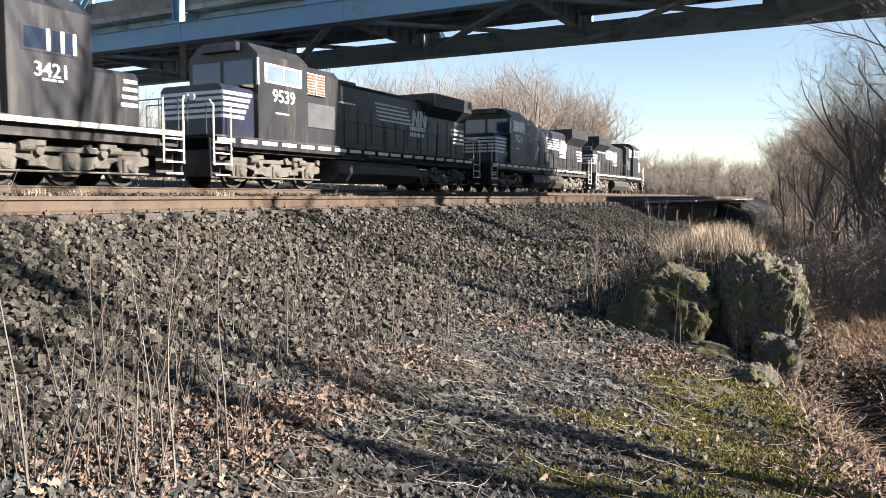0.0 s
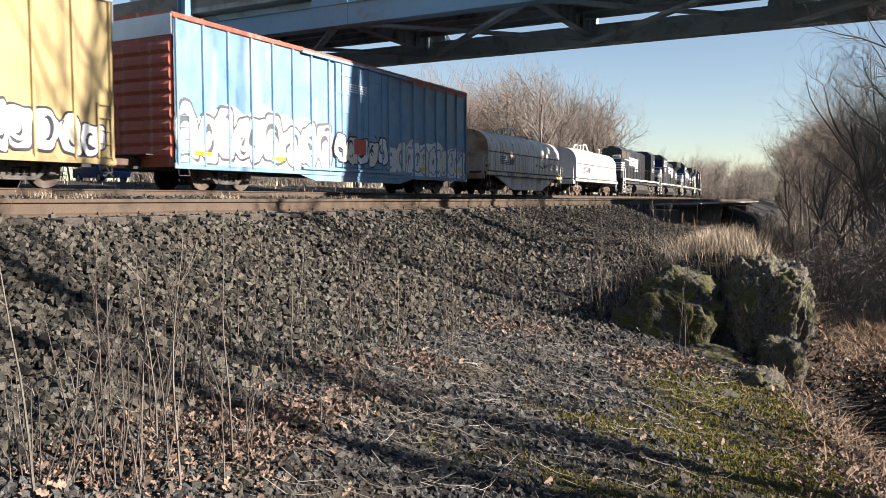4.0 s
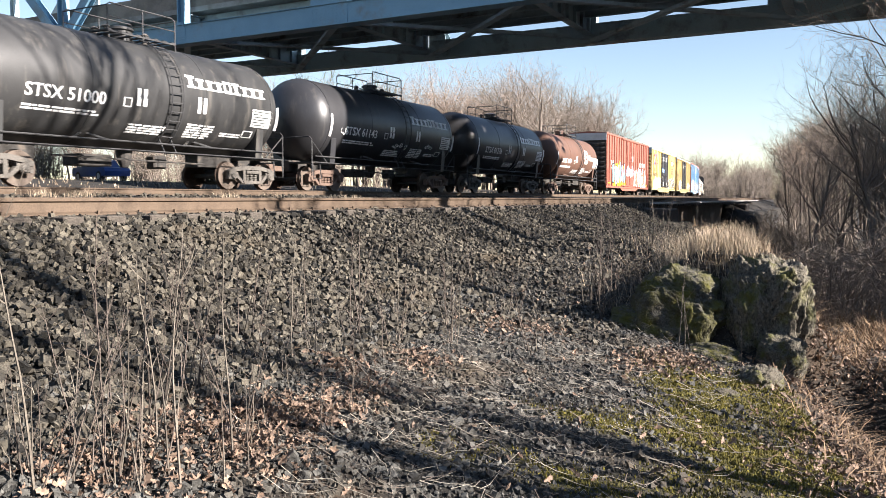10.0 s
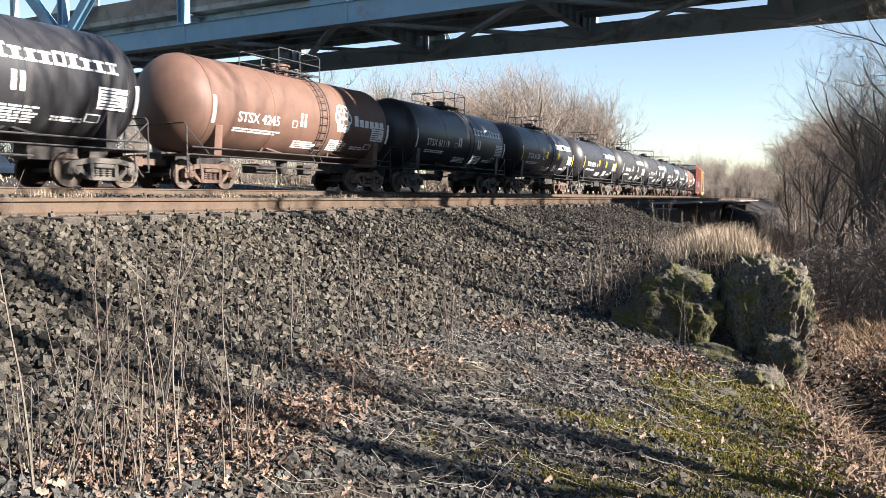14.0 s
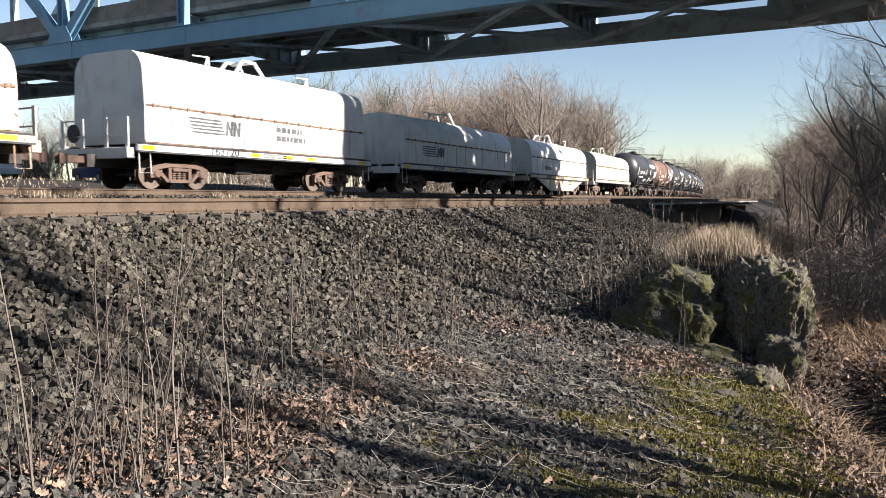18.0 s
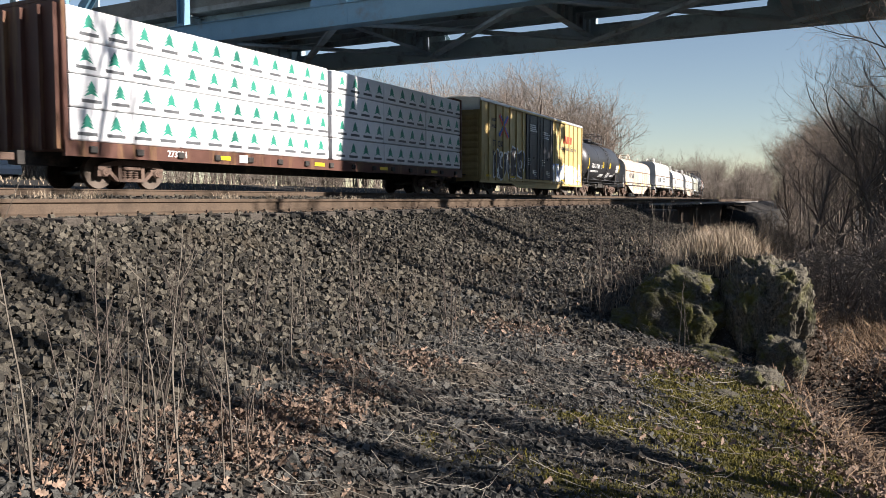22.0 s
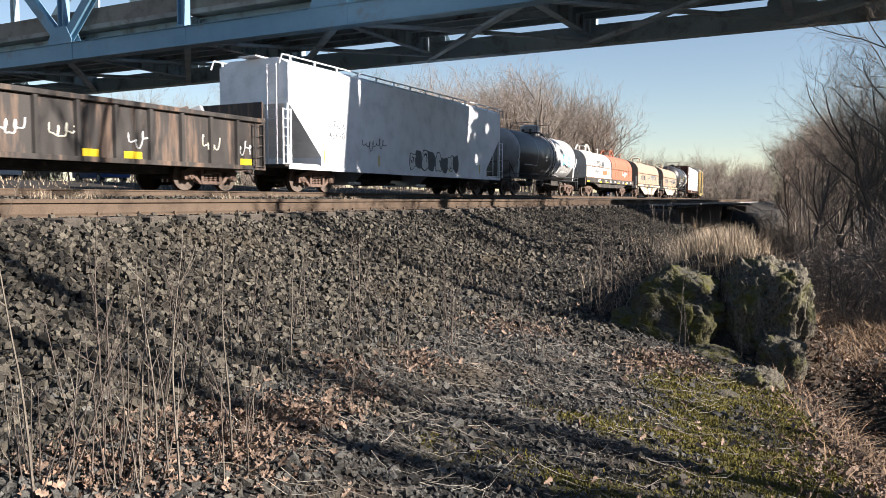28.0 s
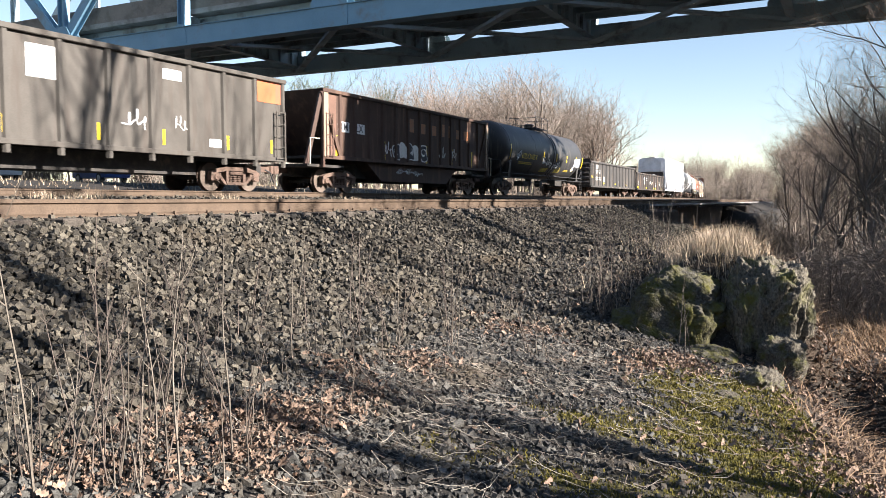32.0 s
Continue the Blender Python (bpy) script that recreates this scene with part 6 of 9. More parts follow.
def gondola(label, length, sill, top, mat, ribs, end_top=None, trucks_y=None, slope=False, scrap=None, wide=1.58, rib_low=0.0, category="gondola"):
    car = thing("gondola", label, category, "freight wagons in the train")
    h = length / 2
    for sg in (1, -1):
        put("side_wall", Shape().box(*sorted((sg * (wide - 0.12), sg * (wide - 0.08))), -h, h, sill, top), mat, car)
        put("top_chord", Shape().box(sg * wide - 0.09 * (sg > 0) - 0.03, sg * wide + 0.03 + 0.06 * (sg < 0), -h, h, top - 0.12, top + 0.02, 0.015), mat, car)
        put("side_sill", Shape().box(*sorted((sg * (wide - 0.13), sg * (wide + 0.01))), -h, h, sill - 0.02, sill + 0.12, 0.01), mat, car)
    post = Shape().prism([(wide - 0.08, -0.10), (wide, -0.055), (wide, 0.055), (wide - 0.08, 0.10)], sill - rib_low, top - 0.12, "z").mesh("side_post")
    post.materials.append(mat)
    for i in range(ribs + 1):
        put("side_post", post, None, car, m=pose(0, -h + 0.12 + (length - 0.24) * i / ribs, 0))
    put("floor", Shape().box(-wide + 0.13, wide - 0.13, -h, h, sill + 0.02, sill + 0.12), M_UNDER, car)
    et = end_top or top
    for sg in (1, -1):
        e = Shape()
        if slope:
            e.prism([(sg * (h - 0.05), et), (sg * h, et), (sg * (h - 1.7), sill + 0.1), (sg * (h - 1.76), sill + 0.1)][::sg], -wide + 0.1, wide - 0.1, "x")
        else:
            e.box(-wide + 0.08, wide - 0.08, *sorted((sg * (h - 0.06), sg * h)), sill, et)
        ew = put("end_wall", e, mat, car)
        for i in range(0 if slope else 5):
            z = sill + 0.2 + (et - sill - 0.4) * i / 5
            put("corrugation", Shape().prism([(sg * h, z), (sg * (h + 0.07), z + 0.08), (sg * (h + 0.07), z + 0.2), (sg * h, z + 0.28)][::sg], -wide + 0.15, wide - 0.15, "x"), mat, ew)
        if slope:
            put("end_stake", Shape().beam((wide - 0.06, sg * h, et - 0.1), (wide - 0.06, sg * (h - 1.2), sill), 0.12, 0.18).box(wide - 0.12, wide, *sorted((sg * (h - 0.12), sg * h)), 0.95, et), mat, car)
            put("end_deck", Shape().box(-1.4, 1.4, *sorted((sg * (h - 1.6), sg * (h + 0.72))), 0.95, 1.05), M_UNDER, car)
            for sx in (-1, 1):
                put("end_brace", Shape().beam((sx * (wide - 0.1), sg * (h - 0.02), et - 0.15), (sx * (wide - 0.3), sg * (h + 0.66), 1.04), 0.12, 0.16), mat, car, "leaning end brace")
            put("corner_post", Shape().box(wide - 0.02, wide + 0.05, *sorted((sg * (h - 0.3), sg * (h - 0.02))), sill + 0.05, et - 0.14, 0.01), P_TANPOST, car, "tan corner post")
            put("grab_rail", Shape().tube([(wide - 0.1, sg * (h + 0.66), 1.04), (wide - 0.1, sg * (h + 0.66), 2.0), (wide - 0.1, sg * (h + 0.1), 2.0)], 0.022, 5), M_CREAM, car)
        ladder(car, wide, sg * (h - 0.35), sill + 0.05, min(top - 0.15, sill + 1.7), mat, n=4)
        truck(car, sg * (trucks_y or h - 2.0), M_TRUCK)
    put("underframe", Shape().box(-0.7, 0.7, -h + 3.4, h - 3.4, 0.5 if not slope else 0.62, sill + 0.0), M_UNDER, car)
    if scrap:
        r = random.Random(scrap)
        for i in range(26):
            y = r.uniform(-h + 0.6, h - 0.6)
            put("scrap_piece", Shape().beam((r.uniform(-1.2, 1.2), y - r.uniform(0.2, 0.9), top - r.uniform(0.2, 0.5)), (r.uniform(-1.2, 1.2), y + r.uniform(0.2, 0.9), top + r.uniform(-0.25, 0.22)), r.uniform(0.05, 0.5), r.uniform(0.03, 0.25)), M_TRUCK if i % 3 else P_GALV, car)
        put("scrap_load", Shape().box(-1.4, 1.4, -h + 0.1, h - 0.1, top - 0.6, top - 0.35), M_TRUCK, car, "load of scrap metal")
    ends(car, h + 0.95)
    return car, wide + 0.002, h


car, x, h = gondola("low black gondola with white tags and a scrap load", 16.6, 0.72, 2.4, P_GONDOLA, 14, 3.0, scrap=5)
brand_blocks(car, x - 0.08, -5.6, 1.95, 0.6, 0.4, 2, M_WHITE, 0.1)
lettering(car, "188", x - 0.08, -3.95, 1.85, 0.45, M_WHITE)
lettering(car, "194", x - 0.08, -2.5, 1.85, 0.45, M_WHITE)
for i, y in enumerate((-7.6, -3.9, -1.0, 0.4, 2.8, 5.5, 7.0)):
    tag_scribble(car, x - 0.08, y, 1.4, 0.7, 0.5, M_WHITE if i % 2 == 0 else M_CREAM, 95 + i, None, 0.04)
for y in (-7.4, -2.6, 1.5, 2.9, 7.4):
    patch(car, x - 0.08, y - 0.3, y + 0.3, 0.85, 1.05, M_YELLOW, "reflector")
TRAIN.append((car, -494.6))

car, x, h = gondola("tall dark grey gondola with stencilled white numbers", 16.4, 0.72, 2.74, P_GONDOLA2, 13, 2.9)
brand_blocks(car, x - 0.08, -5.9, 2.35, 0.7, 0.3, 2, M_WHITE, 0.1)
lettering(car, "210112", x - 0.08, -5.7, 1.95, 0.42, M_WHITE)
bars(car, x - 0.08, -6.4, 1.5, 1.5, 2, M_WHITE, 0.16, 0.08, seed=6)
for y in (-7.6, -3.9, 0.4, 4.5):
    patch(car, x - 0.08, y - 0.28, y + 0.28, 1.0 if y > -7 else 1.45, 1.12 if y > -7 else 1.65, M_YELLOW, "reflector")
tag_scribble(car, x - 0.08, 1.7, 1.4, 0.4, 0.7, M_WHITE, 120, None, 0.03)
patch(car, x - 0.08, -3.9, -3.5, 1.2, 1.6, M_CREAM, "patched_area")
TRAIN.append((car, -512.15))

car, x, h = gondola("rusty brown open hopper with orange lettering and tags", 14.9, 1.28, 3.87, P_OREBROWN, 14, trucks_y=5.7, slope=True, category="hopper car")
put("lower_tub", Shape().prism([(-4.2, 1.28), (4.2, 1.28), (3.0, 0.5), (-3.0, 0.5)], -1.2, 1.35, "x"), P_OREBROWN, car, "rounded lower tub")
put("patched_area", Shape().box(x - 0.083, x - 0.078, -7.2, -6.5, 1.4, 3.7), P_BROWN2, car)
for i, (y, ww) in enumerate(((-0.75, 0.55), (0.35, 0.5), (1.4, 0.5), (2.4, 0.25), (3.15, 0.35), (4.0, 0.4), (4.9, 0.5))):
    patch(car, x - 0.078, y - ww / 2, y + ww / 2, 2.75, 3.2 + (0.15 if i in (0, 3, 4) else 0), M_ORANGE, "brand_mark")
for y, t in ((-6.0, "RM"), (-4.9, "LX")):
    patch(car, x - 0.078, y - 0.38, y + 0.38, 2.35, 2.75, M_WHITE, "number_plate_patch")
    lettering(car, t, x - 0.07, y, 2.55, 0.42, M_DARKTEXT)
graffiti(car, x - 0.075, -2.2, 1.2, 1.45, 0.75, [M_BLACKSPRAY, M_WHITE], 131, M_WHITE, 0.7)
for i, y in enumerate((-3.0, 2.0, 3.2)):
    tag_scribble(car, x - 0.07, y, 1.9, 0.6, 0.6, M_WHITE, 140 + i, None, 0.035)
for y in (-6.5, -3.0, 0.7, 3.3, 5.6):
    patch(car, x - 0.075, y - 0.05, y + 0.05, 1.4, 2.2, M_YELLOW, "reflector")
tag_scribble(car, 1.36, -1.8, 0.95, 2.4, 0.3, M_WHITE, 150, None, 0.035)
TRAIN.append((car, -548.05))

car, x, h = gondola("olive grey gondola with an orange corner and white tags", 16.0, 1.05, 3.84, P_OREGREY, 11, rib_low=0.22, category="gondola")
put("corner_panel", Shape().box(x - 0.075, x - 0.068, 6.6, 7.95, 3.0, 3.75), P_ORANGEPATCH, car, "orange painted corner")
patch(car, x - 0.075, -1.6, -0.7, 2.7, 3.5, M_WHITE, "placard")
patch(car, x - 0.075, -6.3, -5.6, 3.3, 3.65, M_WHITE, "placard")
patch(car, x - 0.072, -6.0, -5.55, 3.25, 3.7, M_RED, "red_square")
patch(car, x - 0.075, 2.6, 3.3, 3.2, 3.5, M_WHITE, "placard")
graffiti(car, x - 0.075, -6.6, -2.6, 1.6, 0.75, [M_WHITE, M_CREAM], 141, None, 0.8)
tag_scribble(car, x - 0.07, 1.2, 1.9, 0.8, 0.6, M_WHITE, 142, None, 0.05)
tag_scribble(car, x - 0.07, 3.0, 1.9, 0.5, 0.5, M_WHITE, 143, None, 0.03)
patch(car, x - 0.075, 4.4, 4.9, 1.35, 1.6, M_WHITE, "placard")
for y in (-4.6, -2.2, 0.4, 2.6, 5.2, 7.3):
    patch(car, x - 0.075, y - 0.05, y + 0.05, 1.3, 1.75, M_YELLOW, "reflector")
TRAIN.append((car, -565.6))
# ---- locomotives ----
P_LOCO = paint("sooty_black_locomotive_paint", (0.026, 0.026, 0.029), 0.45, (0.07, 0.06, 0.047), 0.4, spec=0.5)
P_LOCOBLUE = paint("dark_blue_black_cab_front", (0.03, 0.035, 0.06), 0.4, (0.07, 0.06, 0.06), 0.3)
M_LOCOTRUCK = stuff_mat("dusty_loco_truck", [(0.0825, 0.075, 0.0622), (0.143, 0.129, 0.106)], 3, 0.85, 0, 0.2, 25, 0.25, dirt=(0.075, 0.06, 0.0488), dirt_amount=0.5, dirt_scale=2.5)
M_TANK = stuff_mat("dusty_fuel_tank", [(0.04, 0.036, 0.03), (0.075, 0.066, 0.053)], 2, 0.6, 0, 0.1, 25, 0.2)
M_RUSTRED = stuff_mat("rust_red_louvre", [(0.16, 0.06, 0.035), (0.25, 0.10, 0.06)], 4, 0.8, 0, 0.1, 40, 0.2)
M_GREYDOOR = stuff_mat("dusty_grey_door", [(0.05, 0.05, 0.055), (0.085, 0.083, 0.085)], 2, 0.6, 0, 0.1, 40, 0.15)
# the sky's reflection is put into the pane colour
M_CABGLASS = glass_mat("sky_painted_cab_glass", (0.13, 0.17, 0.24), 0.12)
M_SCREEN = glass_mat("blue_windscreen_glass", (0.02, 0.03, 0.09), 0.08)
M_SCREENBROWN = stuff_mat("brown_radiator_screen", [(0.06, 0.05, 0.038), (0.09, 0.076, 0.057)], 2, 0.8, 0, 0.5, 90, 0.3)
M_LENS = glass_mat("headlight_lens", (0.5, 0.5, 0.48), 0.1)
LW = Shape().lathe([(-0.07, 0.15), (-0.035, 0.17), (-0.02, 0.40), (-0.06, 0.44), (-0.06, 0.52), (0.05, 0.525), (0.07, 0.555), (0.07, 0.44), (0, 0.4), (0.1, 0.15)], (0, 0, 0), "x", 28).mesh("wheel", True, 30)
LW.materials.append(M_UNDER)
LOCO_FRAME = Shape()
LOCO_FRAME.prism([(-2.55, 0.62), (-2.55, 0.82), (-2.2, 0.95), (-1.2, 0.98), (-0.8, 0.78), (0.0, 0.72), (0.8, 0.78), (1.2, 0.98), (2.2, 0.95), (2.55, 0.82), (2.55, 0.62), (2.15, 0.55), (1.6, 0.72), (1.2, 0.62), (0.55, 0.42), (-0.55, 0.42), (-1.2, 0.62), (-1.6, 0.72), (-2.15, 0.55)], -0.06, 0.09, "x")
for yy in (-1.86, 0.0, 1.86):
    LOCO_FRAME.box(-0.02, 0.16, yy - 0.22, yy + 0.22, 0.38, 0.78, 0.03)
for yy in (-0.95, 0.95):
    LOCO_FRAME.box(-0.02, 0.14, yy - 0.25, yy + 0.25, 0.48, 0.62, 0.02).lathe([(0, 0.12), (0.2, 0.11)], (0.03, yy, 0.86), "x", 10)
for yy in (-1.86, 0.0, 1.86):
    LOCO_FRAME.prism([(yy - 0.38, 0.62), (yy - 0.30, 0.30), (yy - 0.2, 0.24), (yy + 0.2, 0.24), (yy + 0.30, 0.30), (yy + 0.38, 0.62), (yy + 0.2, 0.95), (yy - 0.2, 0.95)], 0.0, 0.075, "x")
    LOCO_FRAME.lathe([(0, 0.10), (0.12, 0.10), (0.12, 0.06)], (0.07, yy + 0.5, 1.0), "x", 10)
LOCO_FRAME.box(0.02, 0.1, -2.3, 2.3, 0.86, 1.0, 0.02).tube([(0.14, -2.5, 0.36), (0.14, 2.5, 0.36)], 0.03, 6).box(0.04, 0.2, -1.3, -0.75, 0.98, 1.16, 0.03).box(0.04, 0.2, 0.85, 1.4, 0.98, 1.16, 0.03)
LOCO_FRAME = LOCO_FRAME.mesh("side_frame")
LOCO_FRAME.materials.append(M_LOCOTRUCK)
LOCO_CAP = CAP.copy()
LOCO_CAP.materials.clear()
LOCO_CAP.materials.append(M_LOCOTRUCK)


def loco_truck(car, y):
    t = put("truck", Shape().box(-0.9, 0.9, -0.5, 0.5, 0.6, 1.05), M_UNDER, car, "six-wheel locomotive truck", m=pose(0, y, 0))
    for sg in (1, -1):
        put("side_frame", LOCO_FRAME, None, t, m=pose(sg * 1.02, 0, 0, 0, 0, 0 if sg > 0 else 180))
        for yy in (-1.86, 0, 1.86):
            put("wheel", LW, None, t, m=pose(sg * 0.755, yy, 0.52, 0, 0, 180 if sg > 0 else 0))
            if sg > 0:
                put("bearing_cap", LOCO_CAP, None, t, m=pose(1.1, yy, 0.54))
    for yy in (-1.3, 1.3):
        put("brake_cylinder", Shape().lathe([(-0.2, 0.11), (0.2, 0.11)], (1.2, yy, 0.95), "y", 10), M_LOCOTRUCK, t)
    return t


def locomotive(label, length, cab_front, wide_cab, number, mid, wings=True, seed=1, pull=0.0, porch=0.9):
    """cab_front: the cab stands at the forward end."""
    car = thing("locomotive", label, "locomotive", "locomotives at the head of the train")
    h = length / 2 - 0.75
    d = 1 if cab_front else -1  # towards the cab end
    W, FL = 1.55, 1.68

    def yb(a, b):
        """A stretch given from the cab end, in metres back from it."""
        return tuple(sorted((d * (h - a), d * (h - b))))

    put("frame", Shape().box(-W + 0.2, W - 0.2, -h, h, 1.2, FL - 0.02), M_UNDER, car)
    sill = put("walkway", Shape().box(-W, W, -h, h, FL - 0.06, FL), M_UNDER, car)
    put("sill_stripe", Shape().box(W - 0.02, W + 0.006, -h + 0.1, h - 0.1, FL - 0.17, FL - 0.03), M_CREAM, sill, "white painted sill stripe") if not wide_cab else [put("sill_dash", Shape().box(W - 0.02, W + 0.024, -h + 0.2 + q * 1.05, -h + 0.98 + q * 1.05, FL - 0.22, FL - 0.09), M_CREAM, sill) for q in range(int((2 * h - 0.9) / 1.05))]
    # long hood
    c1 = 5.6 - pull if wide_cab else 5.5
    c0 = 2.9 - pull if wide_cab else 3.15
    ca, cb = yb(c0, c1)
    hw = 0.98 if wide_cab else 0.9
    ht = 4.35 if wide_cab else 4.55
    y0, y1 = yb(c1, 2 * h - porch)
    hd = put("long_hood", Shape().prism([(-hw, FL), (hw, FL), (hw, ht - 0.2), (hw - 0.2, ht), (-hw + 0.2, ht), (-hw, ht - 0.2)], y0, y1, "y"), P_LOCO, car)
    n = int((y1 - y0) / 0.95)
    dm = Shape().box(hw, hw + 0.025, -0.42, 0.42, FL + 0.25, ht - 0.95, 0.008).mesh("hood_door")
    dm.materials.append(P_LOCO)
    for i in range(n):
        yy = y0 + 0.5 + i * (y1 - y0 - 1.0) / (n - 1)
        dr = put("hood_door", dm, None, hd, m=pose(0, yy, 0))
    # radiators and wings at the far end of the hood
    ra, rb = yb(2 * h - 4.3 - porch, 2 * h - 0.1 - porch)
    if wings:
        put("radiator", Shape().prism([(-hw - 0.05, ht - 0.75), (hw + 0.05, ht - 0.75), (1.5, ht - 0.3), (1.5, ht + 0.32), (-1.5, ht + 0.32), (-1.5, ht - 0.3)], ra, rb, "y"), P_LOCO, car, "overhanging radiator hood")
        g = Shape()
        for i in range(10):
            z = ht - 0.26 + i * 0.055
            g.box(1.5, 1.515, ra + 0.2, rb - 0.2, z, z + 0.03)
        put("radiator_grille", g, M_CHAR, car)
    else:
        for k in range(2):
            w2 = (rb - ra - 0.1) / 2
            scr = put("radiator_screen", Shape().box(hw - 0.02, hw + 0.03, ra + 0.05 + k * w2, ra + k * w2 + w2 - 0.05, ht - 0.95, ht - 0.25, 0.01), M_SCREENBROWN, car, "dusty brown radiator screen")
            put("screen_frame", Shape().box(hw - 0.02, hw + 0.045, ra + k * w2 - 0.01, ra + 0.05 + k * w2, ht - 1.0, ht - 0.2).box(hw - 0.02, hw + 0.045, ra + 0.05 + k * w2, ra + k * w2 + w2 - 0.01, ht - 0.25, ht - 0.2).box(hw - 0.02, hw + 0.045, ra + 0.05 + k * w2, ra + k * w2 + w2 - 0.01, ht - 1.0, ht - 0.95), P_LOCO, scr)
        for k in range(3):
            put("fan", Shape().lathe([(-0.05, 0.6), (0.18, 0.6), (0.2, 0.5)], (0, ra + 0.8 + k * 1.3, ht), "z", 20), P_LOCO, car)
        g = Shape()
        for i in range(9):
            z = ht - 0.75 + i * 0.07
            g.box(hw, hw + 0.02, y0 + 2.2 if d < 0 else y1 - 5.4, (y0 + 5.2) if d < 0 else y1 - 2.4, z, z + 0.035)
        put("air_intake", g, M_CHAR, car)
    ec, ed = yb(c1 + 0.05, c1 + 2.3)
    if wide_cab:
        put("electrical_cabinet", Shape().prism([(-1.3, FL), (1.3, FL), (1.3, 4.3), (1.1, 4.55), (-1.1, 4.55), (-1.3, 4.3)], ec, ed, "y"), P_LOCO, car)
        for k in range(2):
            l0 = (cb + 0.1 if d < 0 else ca - 1.3) + k * 0.62
            box_ = put("louvre_box", Shape().box(1.28, 1.40, l0, l0 + 0.56, 3.5, 4.28, 0.01), M_CREAM, car, "pale louvre frame")
            for i in range(7):
                put("louvre", Shape().box(1.385, 1.43, l0 + 0.05, l0 + 0.51, 3.54 + i * 0.104, 3.60 + i * 0.104), M_RUSTRED, box_, "rust-red air louvre")
        put("cabinet_door", Shape().box(1.3, 1.33, ec + 0.25, ed - 0.3, 2.3, 3.2, 0.01), M_GREYDOOR, car, "dusty grey equipment door")
        put("side_skirt", Shape().box(W - 0.14, W + 0.018, *sorted((d * (h - 0.9), ed if d < 0 else ec)), FL - 0.36, FL - 0.062), P_LOCO, car, "black skirt below the cab")
    bl = yb(c1 + 3.5, c1 + 5.0)
    put("exhaust_stack", Shape().box(-0.35, 0.35, *bl, ht - 0.02, ht + 0.22, 0.04), P_LOCO, car)
    put("horn", Shape().lathe([(0, 0.03), (0.3, 0.04), (0.45, 0.1)], (0.3, d * (h - c1 - 3), ht + 0.12), "y", 8).box(0.2, 0.4, d * (h - c1 - 3) - 0.05, d * (h - c1 - 3) + 0.05, ht, ht + 0.1), M_CHAR, car)
    # cab and nose
    cw = 1.55
    ct = 4.95 if wide_cab else 4.85
    up = 0.17 if wide_cab else -0.18
    cab = put("cab", Shape().prism([(-cw, FL), (cw, FL), (cw, ct - 0.45), (cw - 0.45, ct - 0.05), (0.4, ct), (-0.4, ct), (-cw + 0.45, ct - 0.05), (-cw, ct - 0.45)], ca, cb, "y"), P_LOCO, car, "black crew cab")
    wl = Shape().box(cw - 0.02, cw + 0.012, ca + 0.35, cb - 0.35, 3.42 + up, 4.08 + up, 0.01)
    wf = put("window_frame", wl, M_WHITE if wide_cab else P_LOCO, cab, "pale window frame" if wide_cab else "black window frame")
    for k in range(0 if wide_cab else 3):
        a = ca + 0.42 + (0.44, 0.70, 0.93)[k] * (cb - ca - 0.84)
        put("mullion", Shape().box(cw + 0.02, cw + 0.03, a - 0.045, a + 0.045, 3.48 + up, 4.02 + up), M_WHITE, wf)
    for k in range(2):
        a = ca + 0.42 + k * (cb - ca - 0.84) / 2
        put("window_pane", Shape().box(cw + 0.008, cw + 0.02, a + 0.03, a + (cb - ca - 0.84) / 2 - 0.03, 3.5 + up, 4.0 + up), M_CABGLASS if wide_cab else M_GLASS, wf)
    nz = 3.35 if wide_cab else 3.25
    nw = 1.36 if wide_cab else 0.95
    nf = (0.95 - 0.3 * (pull > 0)) if wide_cab else 1.15
    na, nb = yb(nf, c0 + 0.02)
    fy = d * (h - nf)
    nose = put("nose", Shape().prism([(-nw, FL), (nw, FL), (nw, nz - 0.15), (nw - 0.15, nz), (-nw + 0.15, nz), (-nw, nz - 0.15)], na, nb, "y"), P_LOCOBLUE if wide_cab else P_LOCO, car)
    # windscreen
    wy = d * (h - c0)
    for sx in (-0.72, 0.72):
        put("windscreen", Shape().box(sx - 0.64, sx + 0.64, *sorted((wy, wy + d * 0.02)), 3.3 + up, 4.15 + up), M_SCREEN, cab, "blue-tinted windscreen")
    put("corner_post", Shape().box(cw - 0.06, cw + 0.01, *sorted((wy + d * 0.012, wy - d * 0.05)), 3.3 + up, 4.2 + up), M_WHITE, cab) if wide_cab else None
    put("windscreen_sill", Shape().prism([(wy, 3.36), (wy, 3.48), (wy + d * 0.55, 3.40), (wy + d * 0.55, 3.36)], -1.36, 1.36, "x"), M_TANK, cab, "ledge below the windscreen, paler than the nose") if wide_cab else None
    board = put("number_board", Shape().box(-0.8, 0.8, *sorted((wy, wy + d * 0.2)), ct - 0.32, ct - 0.02, 0.02), P_LOCO, cab, "number board housing above the windscreen")
    put("number_panel", Shape().box(0.1, 0.7, *sorted((wy + d * 0.2, wy + d * 0.21)), ct - 0.28, ct - 0.06), M_GREYTEXT, board)
    put("headlight", Shape().lathe([(0, 0.12), (d * 0.1, 0.12)], (-0.13, fy if wide_cab else wy, nz - 0.4 if wide_cab else ct - 0.25), "y", 12).lathe([(0, 0.12), (d * 0.1, 0.12)], (0.13, fy if wide_cab else wy, nz - 0.4 if wide_cab else ct - 0.25), "y", 12), M_LENS, nose)
